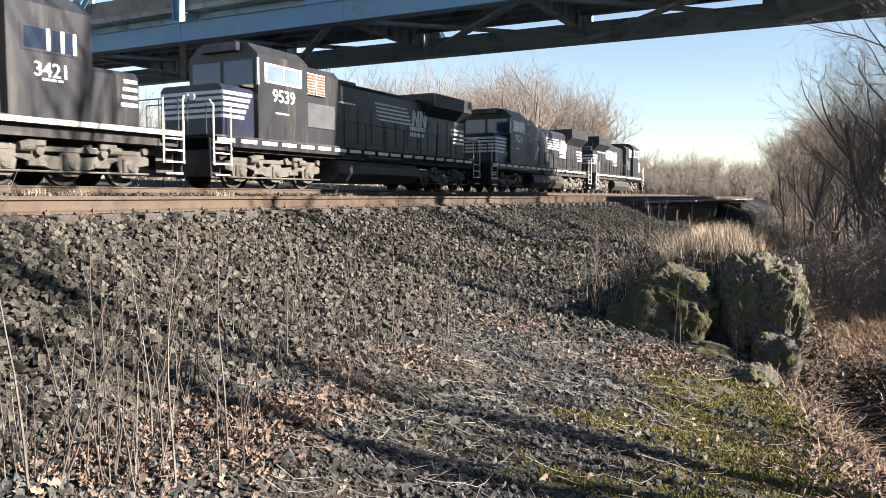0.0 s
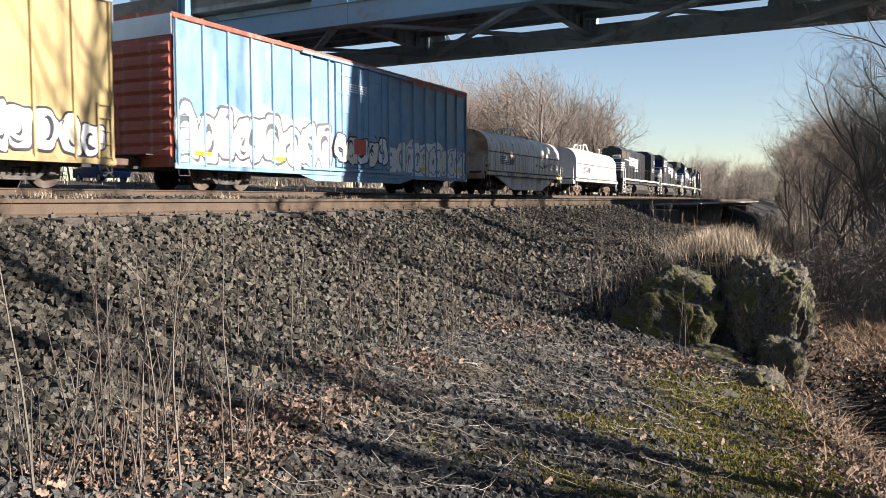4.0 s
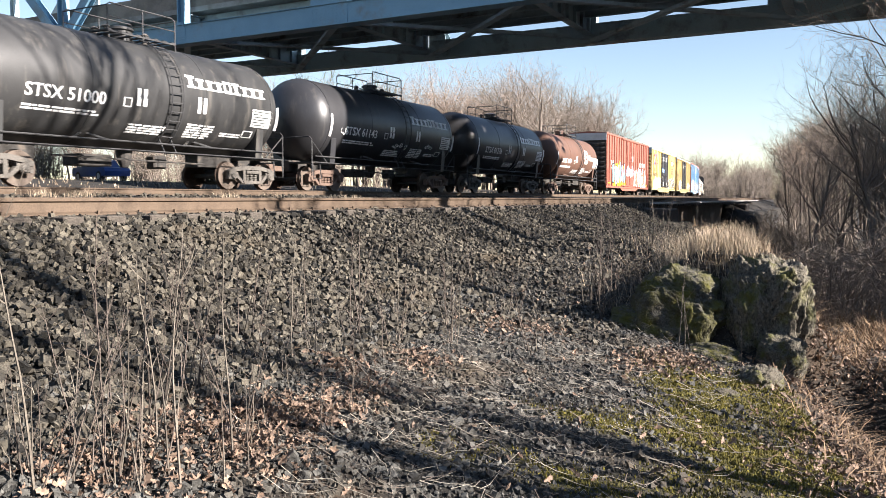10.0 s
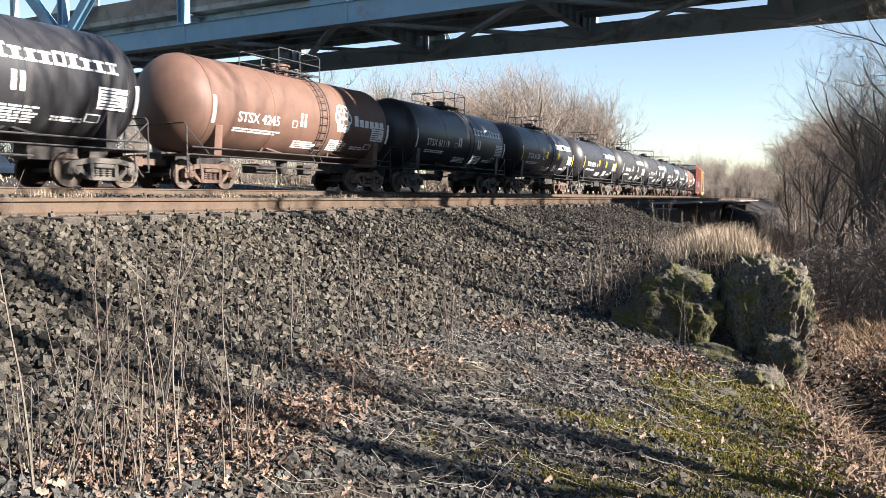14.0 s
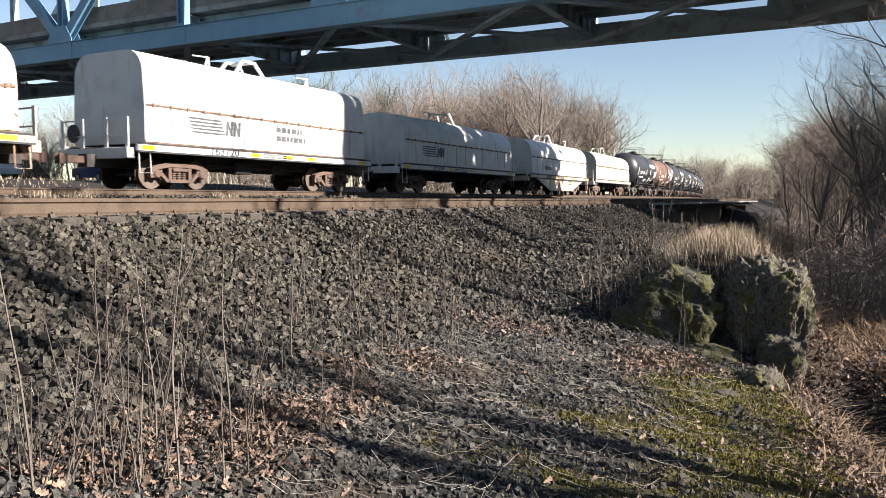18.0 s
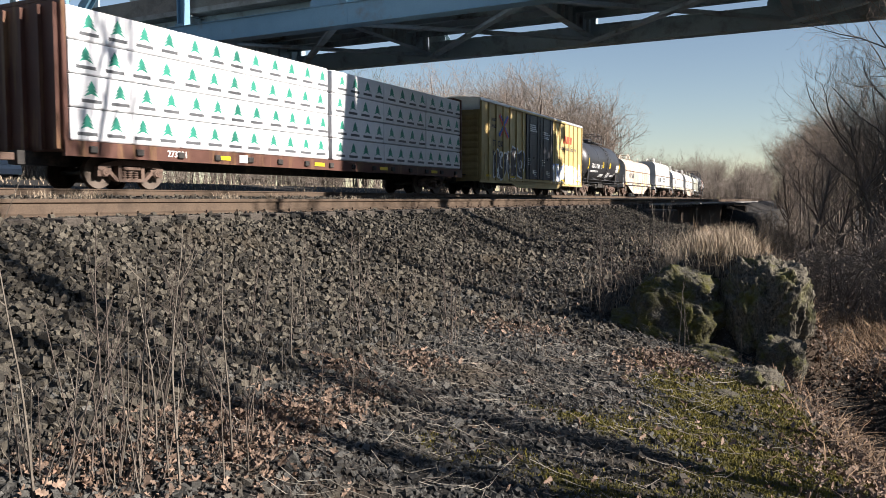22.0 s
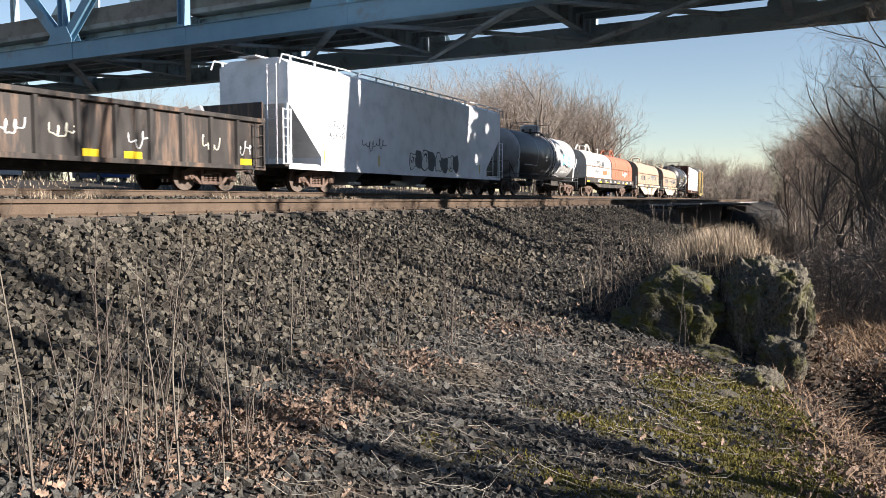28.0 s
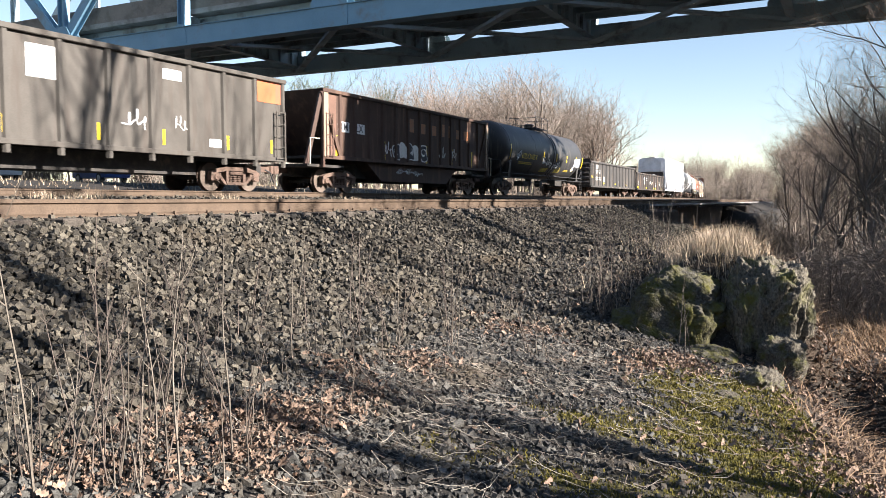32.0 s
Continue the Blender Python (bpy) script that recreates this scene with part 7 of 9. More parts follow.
    for i in range(5 if wide_cab else 4):
        z = nz - 0.22 - i * (0.19 if wide_cab else 0.22)
        put("nose_stripe", Shape().box(nw - 0.01, nw + 0.006, *sorted((d * (h - nf - 0.05), d * (h - c0 + 0.1 + 0.1 * i) if wide_cab else d * (h - nf - 0.5 - 0.04 * i))), z - 0.11, z), M_WHITE, nose)
        put("nose_stripe", Shape().box(-nw + 0.02, nw - 0.02, *sorted((fy, fy + d * 0.006)), z - 0.11, z), M_WHITE, nose)
    # the other end of the hood
    oy = -d * (h - porch)
    for i in range(4):
        z = 3.2 - i * 0.22
        put("end_stripe", Shape().box(hw - 0.01, hw + 0.03, *sorted((oy, oy + d * (1.6 - 0.1 * i))), z - 0.11, z), M_WHITE, hd)
        put("end_stripe", Shape().box(-hw + 0.02, hw - 0.02, *sorted((oy, oy - d * 0.006)), z - 0.11, z), M_WHITE, hd)
    nb_ = put("end_number_board", Shape().box(0.1, hw - 0.06, *sorted((oy, oy - d * 0.05)), 3.5, 3.85, 0.03), M_GREYTEXT if wide_cab else M_WHITE, hd)
    if not wide_cab:
        q = lettering(nb_, number, 0, 0, 0, 0.3, M_DARKTEXT)
        q.matrix_basis = Matrix(((0.3, 0, 0, (0.04 + hw) / 2), (0, 0, -0.3, oy - 0.052), (0, 0.3, 0, 3.675), (0, 0, 0, 1)))
        for k in range(7):
            put("hood_dash", Shape().box(hw - 0.01, hw + 0.03, y0 + 2.6 + k * 0.8, y0 + 2.95 + k * 0.8, 3.55, 3.64), M_WHITE, hd)
    # writing and emblem
    if number:
        lettering(cab, number, cw + 0.008, (ca + cb) / 2, 3.0 + up, 0.62 if wide_cab else 0.5, M_WHITE)
        bars(cab, cw + 0.004, ca + 0.9, 2.6, 0.7, 1, M_WHITE, 0.1, 0.06, seed=seed)
    lo = (y0 + y1) / 2 - (0.3 if d > 0 else -0.6)
    stripes_logo(hd, hw + 0.03, lo, 3.4, 4.6, 0.75, M_WHITE)
    bars(hd, hw + 0.03, lo + 0.75, 2.9, 1.5, 2, M_WHITE, 0.28, 0.2, seed=seed + 2)
    bars(hd, hw + 0.03, y0 + 1.5, 3.5, 2.6, 1, M_WHITE, 0.1, 0.07, seed=seed + 3)
    # hand rails
    hr = Shape()
    ha, hb = yb(c1 + (2.4 if wide_cab else 0.2), 2 * h - 0.3)
    hr.tube([(W - 0.05, ha, FL + 1.0), (W - 0.05, hb, FL + 1.0)], 0.02, 5)
    k = int((hb - ha) / 1.5)
    for i in range(k + 1):
        yy = ha + (hb - ha) * i / k
        hr.box(W - 0.07, W - 0.03, yy - 0.02, yy + 0.02, FL, FL + 1.0)
    put("hand_rail", hr, M_CHAR, car, "black walkway hand rail")
    # end platforms, steps, pilots
    for sg in (1, -1):
        y = sg * h
        put("pilot", Shape().box(-1.45, 1.45, *sorted((y, y - sg * 0.08)), 0.35, 1.6, 0.02), P_LOCO, car)
        st = Shape()
        for i in range(4):
            z = 0.38 + i * 0.34
            st.box(W - 0.45, W, *sorted((y - sg * 0.1, y - sg * 0.75)), z, z + 0.04)
        st.box(W - 0.45, W - 0.41, *sorted((y - sg * 0.1, y - sg * 0.75)), 0.36, FL)
        step = put("steps", st, M_UNDER, car, "boarding steps")
        ed_ = Shape()
        for i in range(4):
            z = 0.38 + i * 0.34
            ed_.box(W, W + 0.01, *sorted((y - sg * 0.1, y - sg * 0.75)), z, z + 0.05)
        put("step_edge", ed_, M_WHITE, step)
        sr = Shape().tube([(W, y - sg * 0.05, 0.7), (W, y - sg * 0.05, FL + 0.9), (W - 0.05, y + sg * 0.05, FL + 1.05)], 0.025, 6).tube([(W, y - sg * 0.82, 0.7), (W, y - sg * 0.82, FL + 0.9)], 0.025, 6)
        put("grab_rail", sr, M_CREAM, car, "pale yellow step grab rail")
        er = Shape().tube([(-1.3, y, FL + 1.0), (1.3, y, FL + 1.0)], 0.02, 5)
        for sx in (-1.3, -0.5, 0.5, 1.3):
            er.tube([(sx, y, FL), (sx, y, FL + 1.0)], 0.02, 5)
        put("end_rail", er, M_CHAR, car)
        loco_truck(car, sg * (h - 3.55))
    fa, fb = -3.1, 3.3
    put("fuel_tank", Shape().prism([(-1.3, 1.15), (1.3, 1.15), (1.48, 0.95), (1.48, 0.65), (1.2, 0.3), (-1.2, 0.3), (-1.48, 0.65), (-1.48, 0.95)], fa, fb, "y"), M_TANK, car, "dusty fuel tank")
    put("air_reservoir", Shape().lathe([(-1.4, 0.1), (-1.35, 0.2), (1.35, 0.2), (1.4, 0.1)], (1.25, 0.4, 1.35), "y", 14), P_LOCO, car)
    ends(car, length / 2)
    TRAIN.append((car, mid))
    return car


locomotive("black leading locomotive with a wide nose", 22.0, True, True, None, 72.2, True, 2)
locomotive("black wide-cab locomotive with white nose stripes running cab last", 22.2, False, True, "7524", 50.1, True, 3)
locomotive("sooty black wide-cab locomotive with yellow step rails", 21.45, False, True, "9539", 28.27, True, 5, pull=0.75)
locomotive("older black locomotive with a narrow hood and square cab", 21.0, True, False, "3421", 7.4, False, 4, porch=2.0)
# ---- natural ground cover ----
M_LEAF = stuff_mat("dry_oak_leaf", [(0.0695, 0.0406, 0.0263), (0.178, 0.125, 0.0915), (0.115, 0.0695, 0.0455)], 14, 0.75, 0, 0.1, 60, 0.25, per=0.6, island=True)
M_STRAW = stuff_mat("bleached_stalk", [(0.136, 0.119, 0.0952), (0.286, 0.255, 0.211)], 6, 0.8, 0, 0.1, 60, 0.2, per=0.4, island=True)
M_GRASS = stuff_mat("dead_grass", [(0.24, 0.184, 0.124), (0.4, 0.32, 0.232)], 6, 0.85, 0, 0, 60, 0.2, per=0.4, island=True)
M_BROWNGRASS = stuff_mat("rusty_dead_grass", [(0.163, 0.102, 0.0578), (0.286, 0.194, 0.119)], 6, 0.85, 0, 0, 60, 0.2, per=0.4, island=True)
M_STEM = stuff_mat("pale_sapling_bark", [(0.0929, 0.0756, 0.0588), (0.171, 0.147, 0.117)], 7, 0.8, 0, 0.15, 60, 0.25, per=0.3)
M_DARKSTEM = stuff_mat("dark_sapling_bark", [(0.0595, 0.0467, 0.0382), (0.119, 0.0935, 0.0765)], 7, 0.85, 0, 0.15, 60, 0.25, per=0.3)
M_BARK = stuff_mat("grey_brown_bark", [(0.09, 0.072, 0.058), (0.17, 0.14, 0.115)], 3, 0.9, 0, 0.5, 25, 0.3, stretch=(3, 3, 0.5), per=0.2)
M_TWIG = stuff_mat("brown_winter_twigs", [(0.158, 0.13, 0.106), (0.247, 0.206, 0.172)], 0.8, 0.9, 0, 0, 20, 0.2, per=0.25)
M_TWIGRED = stuff_mat("reddish_winter_twigs", [(0.172, 0.13, 0.103), (0.261, 0.199, 0.154)], 0.8, 0.9, 0, 0, 20, 0.2, per=0.25)
M_BRUSH = stuff_mat("dark_brush", [(0.104, 0.0832, 0.0672), (0.208, 0.168, 0.132)], 1, 0.9, 0, 0, 20, 0.2, per=0.3)
M_NEEDLE = stuff_mat("conifer_needles", [(0.06, 0.075, 0.045), (0.11, 0.125, 0.085)], 2, 0.85, 0, 0, 20, 0.2, per=0.2, island=True)
M_MOSSBLADE = stuff_mat("moss_tufts", [(0.0379, 0.0353, 0.00542), (0.109, 0.0922, 0.013), (0.065, 0.0585, 0.0087)], 5, 0.9, 0, 0, 60, 0.25, per=0.45, island=True)


def rock_mat():
    """Grey lichen-flecked rock; moss grows in patches."""
    m = stuff_mat("lichen_rock", [(0.016, 0.014, 0.010), (0.118, 0.104, 0.080), (0.046, 0.040, 0.030)], 14, 0.92, 0, 1.0, 26, 0.5, dirt=(0.085, 0.085, 0.016), dirt_amount=0.58, dirt_scale=2.2)
    return m


M_ROCK = rock_mat()
M_MOSSROCK = stuff_mat("moss_grown_rock", [(0.03, 0.027, 0.0195), (0.075, 0.0696, 0.0563), (0.045, 0.0413, 0.0315)], 7, 0.95, 0, 1.0, 30, 0.5, dirt=(0.0714, 0.0672, 0.0105), dirt_amount=0.85, dirt_scale=3)


def ground_material():
    """Soil with moss where the mask says so."""
    m = M_SOIL
    n, l = m.node_tree.nodes, m.node_tree.links
    bsdf = n["Principled BSDF"]
    old = bsdf.inputs["Base Color"].links[0].from_socket
    at = n.new("ShaderNodeAttribute")
    at.attribute_name = "moss"
    no = n.new("ShaderNodeTexNoise")
    no.inputs["Scale"].default_value, no.inputs["Detail"].default_value = 30, 5
    co = n.new("ShaderNodeTexCoord")
    l.new(co.outputs["Object"], no.inputs["Vector"])
    ramp = n.new("ShaderNodeValToRGB")
    ramp.color_ramp.elements[0].position, ramp.color_ramp.elements[0].color = 0.35, (0.026, 0.022, 0.007, 1)
    ramp.color_ramp.elements[1].position, ramp.color_ramp.elements[1].color = 0.65, (0.085, 0.075, 0.013, 1)
    l.new(no.outputs[0], ramp.inputs[0])
    mix = n.new("ShaderNodeMix")
    mix.data_type = "RGBA"
    l.new(at.outputs["Fac"], mix.inputs[0])
    l.new(old, mix.inputs[6])
    l.new(ramp.outputs[0], mix.inputs[7])
    l.new(mix.outputs[2], bsdf.inputs["Base Color"])


ground_material()


def moss_amount(x, y):
    e = edge_x(y)
    near_edge = smooth_step(-1.7, -0.6, x - e) * (1 - smooth_step(0.1, 0.5, x - e)) * smooth_step(3.0, 3.8, y) * (1 - smooth_step(7.6, 8.3, y))
    patch_ = 0
    for px, py, rx, ry, amt in ((-1.56, 5.2, 0.5, 0.22, 1.0), (-1.95, 4.15, 0.35, 0.35, 0.9), (-1.2, 4.05, 0.6, 0.3, 0.7), (-1.1, 5.5, 0.5, 0.4, 0.9), (-1.1, 7.2, 0.35, 0.4, 1.0), (-0.8, 6.4, 0.35, 0.6, 1.0)):
        patch_ = np.maximum(patch_, amt * np.exp(-(((x - px) / rx) ** 2 + ((y - py) / ry) ** 2)))
    k = np.maximum(near_edge, patch_)
    v = 0.6 + 1.4 * waves(x, y, 4.0, 21) + 0.9 * waves(x, y, 11, 22)
    return np.clip(k * (0.55 + v) - 0.25, 0, 1)


mo = ground.data.attributes.new("moss", "FLOAT", "POINT")
mo.data.foreach_set("value", moss_amount(GX, GY).ravel().astype(np.float32))

rs = np.random.RandomState(5)


def place_z(x, y):
    return ground_z(x, y)


def rotations(n, tilt=math.pi):
    """Random rotation matrices."""
    a, b, c = rs.uniform(0, math.tau, n), rs.uniform(-tilt, tilt, n), rs.uniform(-tilt, tilt, n)
    ca, sa, cb, sb, cc, sc = np.cos(a), np.sin(a), np.cos(b), np.sin(b), np.cos(c), np.sin(c)
    rz = np.zeros((n, 3, 3)); rz[:, 0, 0], rz[:, 0, 1], rz[:, 1, 0], rz[:, 1, 1], rz[:, 2, 2] = ca, -sa, sa, ca, 1
    rx = np.zeros((n, 3, 3)); rx[:, 1, 1], rx[:, 1, 2], rx[:, 2, 1], rx[:, 2, 2], rx[:, 0, 0] = cb, -sb, sb, cb, 1
    ry = np.zeros((n, 3, 3)); ry[:, 0, 0], ry[:, 0, 2], ry[:, 2, 0], ry[:, 2, 2], ry[:, 1, 1] = cc, sc, -sc, cc, 1
    return rz @ rx @ ry


def scatter_mesh(name, verts, faces, mat, label, category):
    """Many small loose pieces as one object. verts: (pieces, corners, 3)."""
    n, k = verts.shape[:2]
    fs = np.array(faces)
    allf = (fs[None] + (np.arange(n) * k)[:, None, None]).reshape(-1, fs.shape[1])
    me = bpy.data.meshes.new(name)
    me.vertices.add(n * k)
    me.vertices.foreach_set("co", verts.reshape(-1).astype(np.float32))
    me.loops.add(allf.size)
    me.loops.foreach_set("vertex_index", allf.reshape(-1).astype(np.int32))
    me.polygons.add(len(allf))
    me.polygons.foreach_set("loop_start", (np.arange(len(allf)) * fs.shape[1]).astype(np.int32))
    me.polygons.foreach_set("use_smooth", [False] * len(allf))
    me.update(calc_edges=True)
    ob = put(name, me, mat)
    return tagged(ob, label, category, kind="stuff")


CUBE = np.array([(x, y, z) for x in (-0.5, 0.5) for y in (-0.5, 0.5) for z in (-0.5, 0.5)])
CUBE_F = [(0, 1, 3, 2), (4, 6, 7, 5), (0, 4, 5, 1), (2, 3, 7, 6), (0, 2, 6, 4), (1, 5, 7, 3)]


OCTA = np.array([(0.5, 0, 0), (-0.5, 0, 0), (0, 0.5, 0), (0, -0.5, 0), (0, 0, 0.5), (0, 0, -0.5)]) * 1.25
OCTA_F = [(0, 2, 4), (2, 1, 4), (1, 3, 4), (3, 0, 4), (2, 0, 5), (1, 2, 5), (3, 1, 5), (0, 3, 5)]


def stones(name, x, y, size, label, lift=0.7, mat=None, form=(CUBE, CUBE_F)):
    n = len(x)
    base, faces = form
    v = np.repeat(base[None], n, 0)
    v = v * (1 + rs.uniform(-0.38, 0.28, v.shape)) if len(base) == 8 else v + rs.uniform(-0.15, 0.15, v.shape)
    v = v * (size[:, None, None] * rs.uniform(0.55, 1.2, (n, 1, 3)))
    v = np.einsum("nij,nkj->nki", rotations(n), v)
    v += np.stack([x, y, place_z(x, y) + size * rs.uniform(0.0, lift, n)], 1)[:, None]
    return scatter_mesh(name, v, faces, mat or M_STONE, label, "stones")


# ballast down the embankment, finer and sparser where it meets the bench
n = 62000
y = 1.2 + 27 * rs.uniform(0, 1, n) ** 1.75
x = -6.85 + (3.5 + 1.1 * (y > 7.5)) * rs.uniform(0, 1, n) ** 1.1
size = 0.018 + 0.038 * rs.uniform(0, 1, n) ** 1.5
keep = rs.uniform(0, 1, n) < np.where(x > -4.2, 0.6, 1.0)
near = keep & (y < 13)
far = keep & (y >= 13)
stones("ballast", x[near], y[near], size[near], "angular grey crushed-stone ballast on the embankment", 1.3)
stones("ballast", x[far], y[far], size[far] * 1.15, "grey crushed-stone ballast farther along the embankment", 1.0, form=(OCTA, OCTA_F))
n = 6000
x, y = rs.uniform(-17.9, -8.6, n), -2 + 40 * rs.uniform(0, 1, n) ** 1.3
stones("ballast", x, y, rs.uniform(0.035, 0.08, n), "grey ballast between the tracks")
n = 95000
y = 1.6 + 10.5 * rs.uniform(0, 1, n) ** 1.35
x = rs.uniform(-4.2, 0.3, n)
keep = (x < edge_x(y) + 0.2) & (rs.uniform(0, 1, n) < 1.0 - 0.85 * moss_amount(x, y)) & (rs.uniform(0, 1, n) < 0.55 + 0.5 * np.clip((-x - 1.0) / 3, 0, 1))
stones("gravel", x[keep], y[keep], (0.009 + 0.028 * rs.uniform(0, 1, n) ** 2.2)[keep], "loose grey gravel on the bench", 0.5, M_GRAVEL, (OCTA, OCTA_F))
n = 9000
y = 2.0 + 7.5 * rs.uniform(0, 1, n) ** 1.2
x = rs.uniform(-4.2, -0.6, n)
keep = (x < edge_x(y) - 0.3) & (rs.uniform(0, 1, n) < 1.0 - 0.9 * moss_amount(x, y)) & (rs.uniform(0, 1, n) < 0.35 + 0.65 * np.clip((-x - 1.4) / 2.2, 0, 1))
stones("gravel", x[keep], y[keep], rs.uniform(0.02, 0.05, keep.sum()), "larger grey stones on the bench", 0.35, M_GRAVEL)

# thinner cover behind and beside the camera
n = 9000
y = 1.6 - 9 * rs.uniform(0, 1, n) ** 1.6
x = rs.uniform(-6.8, 3.5, n)
keep = rs.uniform(0, 1, n) < np.where(x < -3.8, 1.0, 0.6) * (1 - smooth_step(1.0, 3.5, x))
stones("gravel", x[keep], y[keep], np.where(x < -3.8, 0.05, 0.025)[keep] * rs.uniform(0.6, 1.3, keep.sum()), "scattered stones behind the bench", 0.5, M_GRAVEL)

# ---- fallen leaves in drifts ----
def drift(cx, cy, sx, sy, n):
    return rs.normal(cx, sx, n), rs.normal(cy, sy, n)


LX, LY = [], []
for cx, cy, sx, sy, n in ((-3.05, 3.5, 0.17, 0.22, 330), (-2.85, 3.85, 0.13, 0.2, 200), (-3.15, 3.05, 0.2, 0.2, 230), (-2.75, 3.05, 0.16, 0.16, 210), (-3.15, 2.35, 0.22, 0.14, 150), (-2.9, 2.6, 0.2, 0.12, 110), (-2.7, 2.3, 0.3, 0.2, 50), (-2.95, 4.35, 0.14, 0.2, 100), (-3.32, 4.65, 0.13, 0.14, 110), (-3.03, 5.38, 0.12, 0.16, 150),
                          (-3.23, 7.35, 0.2, 0.25, 130), (-2.82, 7.57, 0.2, 0.2, 110), (-1.72, 7.2, 0.16, 0.25, 170), (-1.4, 7.75, 0.16, 0.2, 190), (-1.6, 7.7, 0.15, 0.2, 150), (0.05, 5.8, 0.2, 0.6, 240), (0.4, 5.3, 0.35, 0.9, 320), (-0.25, 9.3, 0.25, 0.7, 1100), (0.1, 9.0, 0.4, 0.9, 1200), (0.3, 6.5, 0.4, 1.2, 900), (-2.2, 4.8, 1.0, 1.5, 130), (-2.6, 10.5, 0.8, 1.0, 200), (-1.2, 5.0, 0.6, 0.8, 90)):
    a, b = drift(cx, cy, sx, sy, int(n * 1.25))
    LX.append(a), LY.append(b)
x, y = np.concatenate(LX), np.concatenate(LY)
n = len(x)
s = rs.uniform(0.02, 0.066, n)
# a lobed oak leaf, its rim curled up
rim = [(-0.55, 0.0, 0.0), (-0.3, 0.22, 0.1), (-0.12, 0.12, 0.02), (0.05, 0.36, 0.2), (0.18, 0.16, 0.04), (0.36, 0.26, 0.16), (0.55, 0.0, 0.12), (0.36, -0.26, 0.16), (0.18, -0.16, 0.04), (0.05, -0.36, 0.2), (-0.12, -0.12, 0.02), (-0.3, -0.22, 0.1)]
leaf = np.array([(0.0, 0, -0.06)] + rim)
v = leaf[None] * s[:, None, None] * (1 + rs.uniform(-0.3, 0.3, (n, 13, 3)))
v[:, :, 2] *= rs.uniform(0.4, 2.2, (n, 1))
v = np.einsum("nij,nkj->nki", rotations(n, 1.25), v) + np.stack([x, y, place_z(x, y) + rs.uniform(0.01, 0.06, n)], 1)[:, None]
scatter_mesh("fallen_leaves", v, [(0, 1 + i, 1 + (i + 1) % 12) for i in range(12)], M_LEAF, "curled tan and brown fallen oak leaves", "leaves")


# ---- stalks lying about ----
def lying(name, x, y, length, thick, angle, mat, label):
    """Bent stalks of three pieces that lie on the ground."""
    n = len(x)
    p = np.stack([x, y], 1)
    ring = []
    a = angle.copy()
    for i in range(4):
        z = place_z(p[:, 0], p[:, 1]) + 0.025 + rs.uniform(-0.012, 0.02, n) + rs.uniform(0, 0.05, n) * (i in (0, 3))
        side = np.stack([-np.sin(a), np.cos(a)], 1) * (thick * (1 - 0.2 * i))[:, None] * 0.5
        w = thick * (1 - 0.2 * i) * 0.8
        ring.append([np.column_stack([p + side, z]), np.column_stack([p, z + w]), np.column_stack([p - side, z])])
        a = a + rs.normal(0, 0.22, n)
        p = p + np.stack([np.cos(a), np.sin(a)], 1) * (length / 3)[:, None]
    v = np.stack([q for r_ in ring for q in r_], 1)
    faces = []
    for i in range(3):
        b = 3 * i
        faces += [(b, b + 1, b + 4, b + 3), (b + 1, b + 2, b + 5, b + 4), (b + 2, b, b + 3, b + 5)]
    return scatter_mesh(name, v, faces, mat, label, "stalks")


n = 640
x, y = rs.uniform(-4.4, 0.2, n), 2.3 + 8.5 * rs.uniform(0, 1, n) ** 1.2
keep = x < edge_x(y)
lying("dry_stalks", x[keep], y[keep], (0.05 + 0.34 * rs.uniform(0, 1, n) ** 3)[keep], rs.uniform(0.0015, 0.005, n)[keep], rs.normal(0.4, 0.6, n)[keep] + math.pi * (rs.uniform(0, 1, keep.sum()) < 0.5), M_STRAW, "bleached broken stalks lying on the ground")
# matted heaps of stalks
hx, hy = np.array([-2.55, -2.3, -2.9, -2.2, -1.9, -3.3, -2.6, -2.0, -1.7, -2.4]), np.array([4.1, 4.5, 4.5, 5.6, 6.0, 5.9, 6.6, 7.6, 8.1, 3.6])
k = rs.randint(0, 10, 260)
lying("dry_stalks", hx[k] + rs.normal(0, 0.28, 260), hy[k] + rs.normal(0, 0.2, 260), rs.uniform(0.06, 0.28, 260), rs.uniform(0.0015, 0.005, 260), rs.normal(0.35, 0.45, 260), M_STRAW, "matted pale stalks beside the leaf drifts")
n = 260
y = 2.6 + 4.6 * rs.uniform(0, 1, n)
lying("dry_stalks", rs.uniform(-3.3, -1.0, n), y, rs.uniform(0.1, 0.45, n), rs.uniform(0.0018, 0.0045, n), rs.normal(0.3, 0.4, n), M_STRAW, "long pale stalks lying across the bench")
k = rs.randint(0, 10, 320)
lying("dead_twigs", hx[k] + rs.normal(0, 0.9, 320), hy[k] + rs.normal(0, 0.8, 320), rs.uniform(0.08, 0.34, 320), rs.uniform(0.002, 0.006, 320), rs.normal(0.35, 0.6, 320), M_DARKSTEM, "dark fallen twigs scattered on the bench")


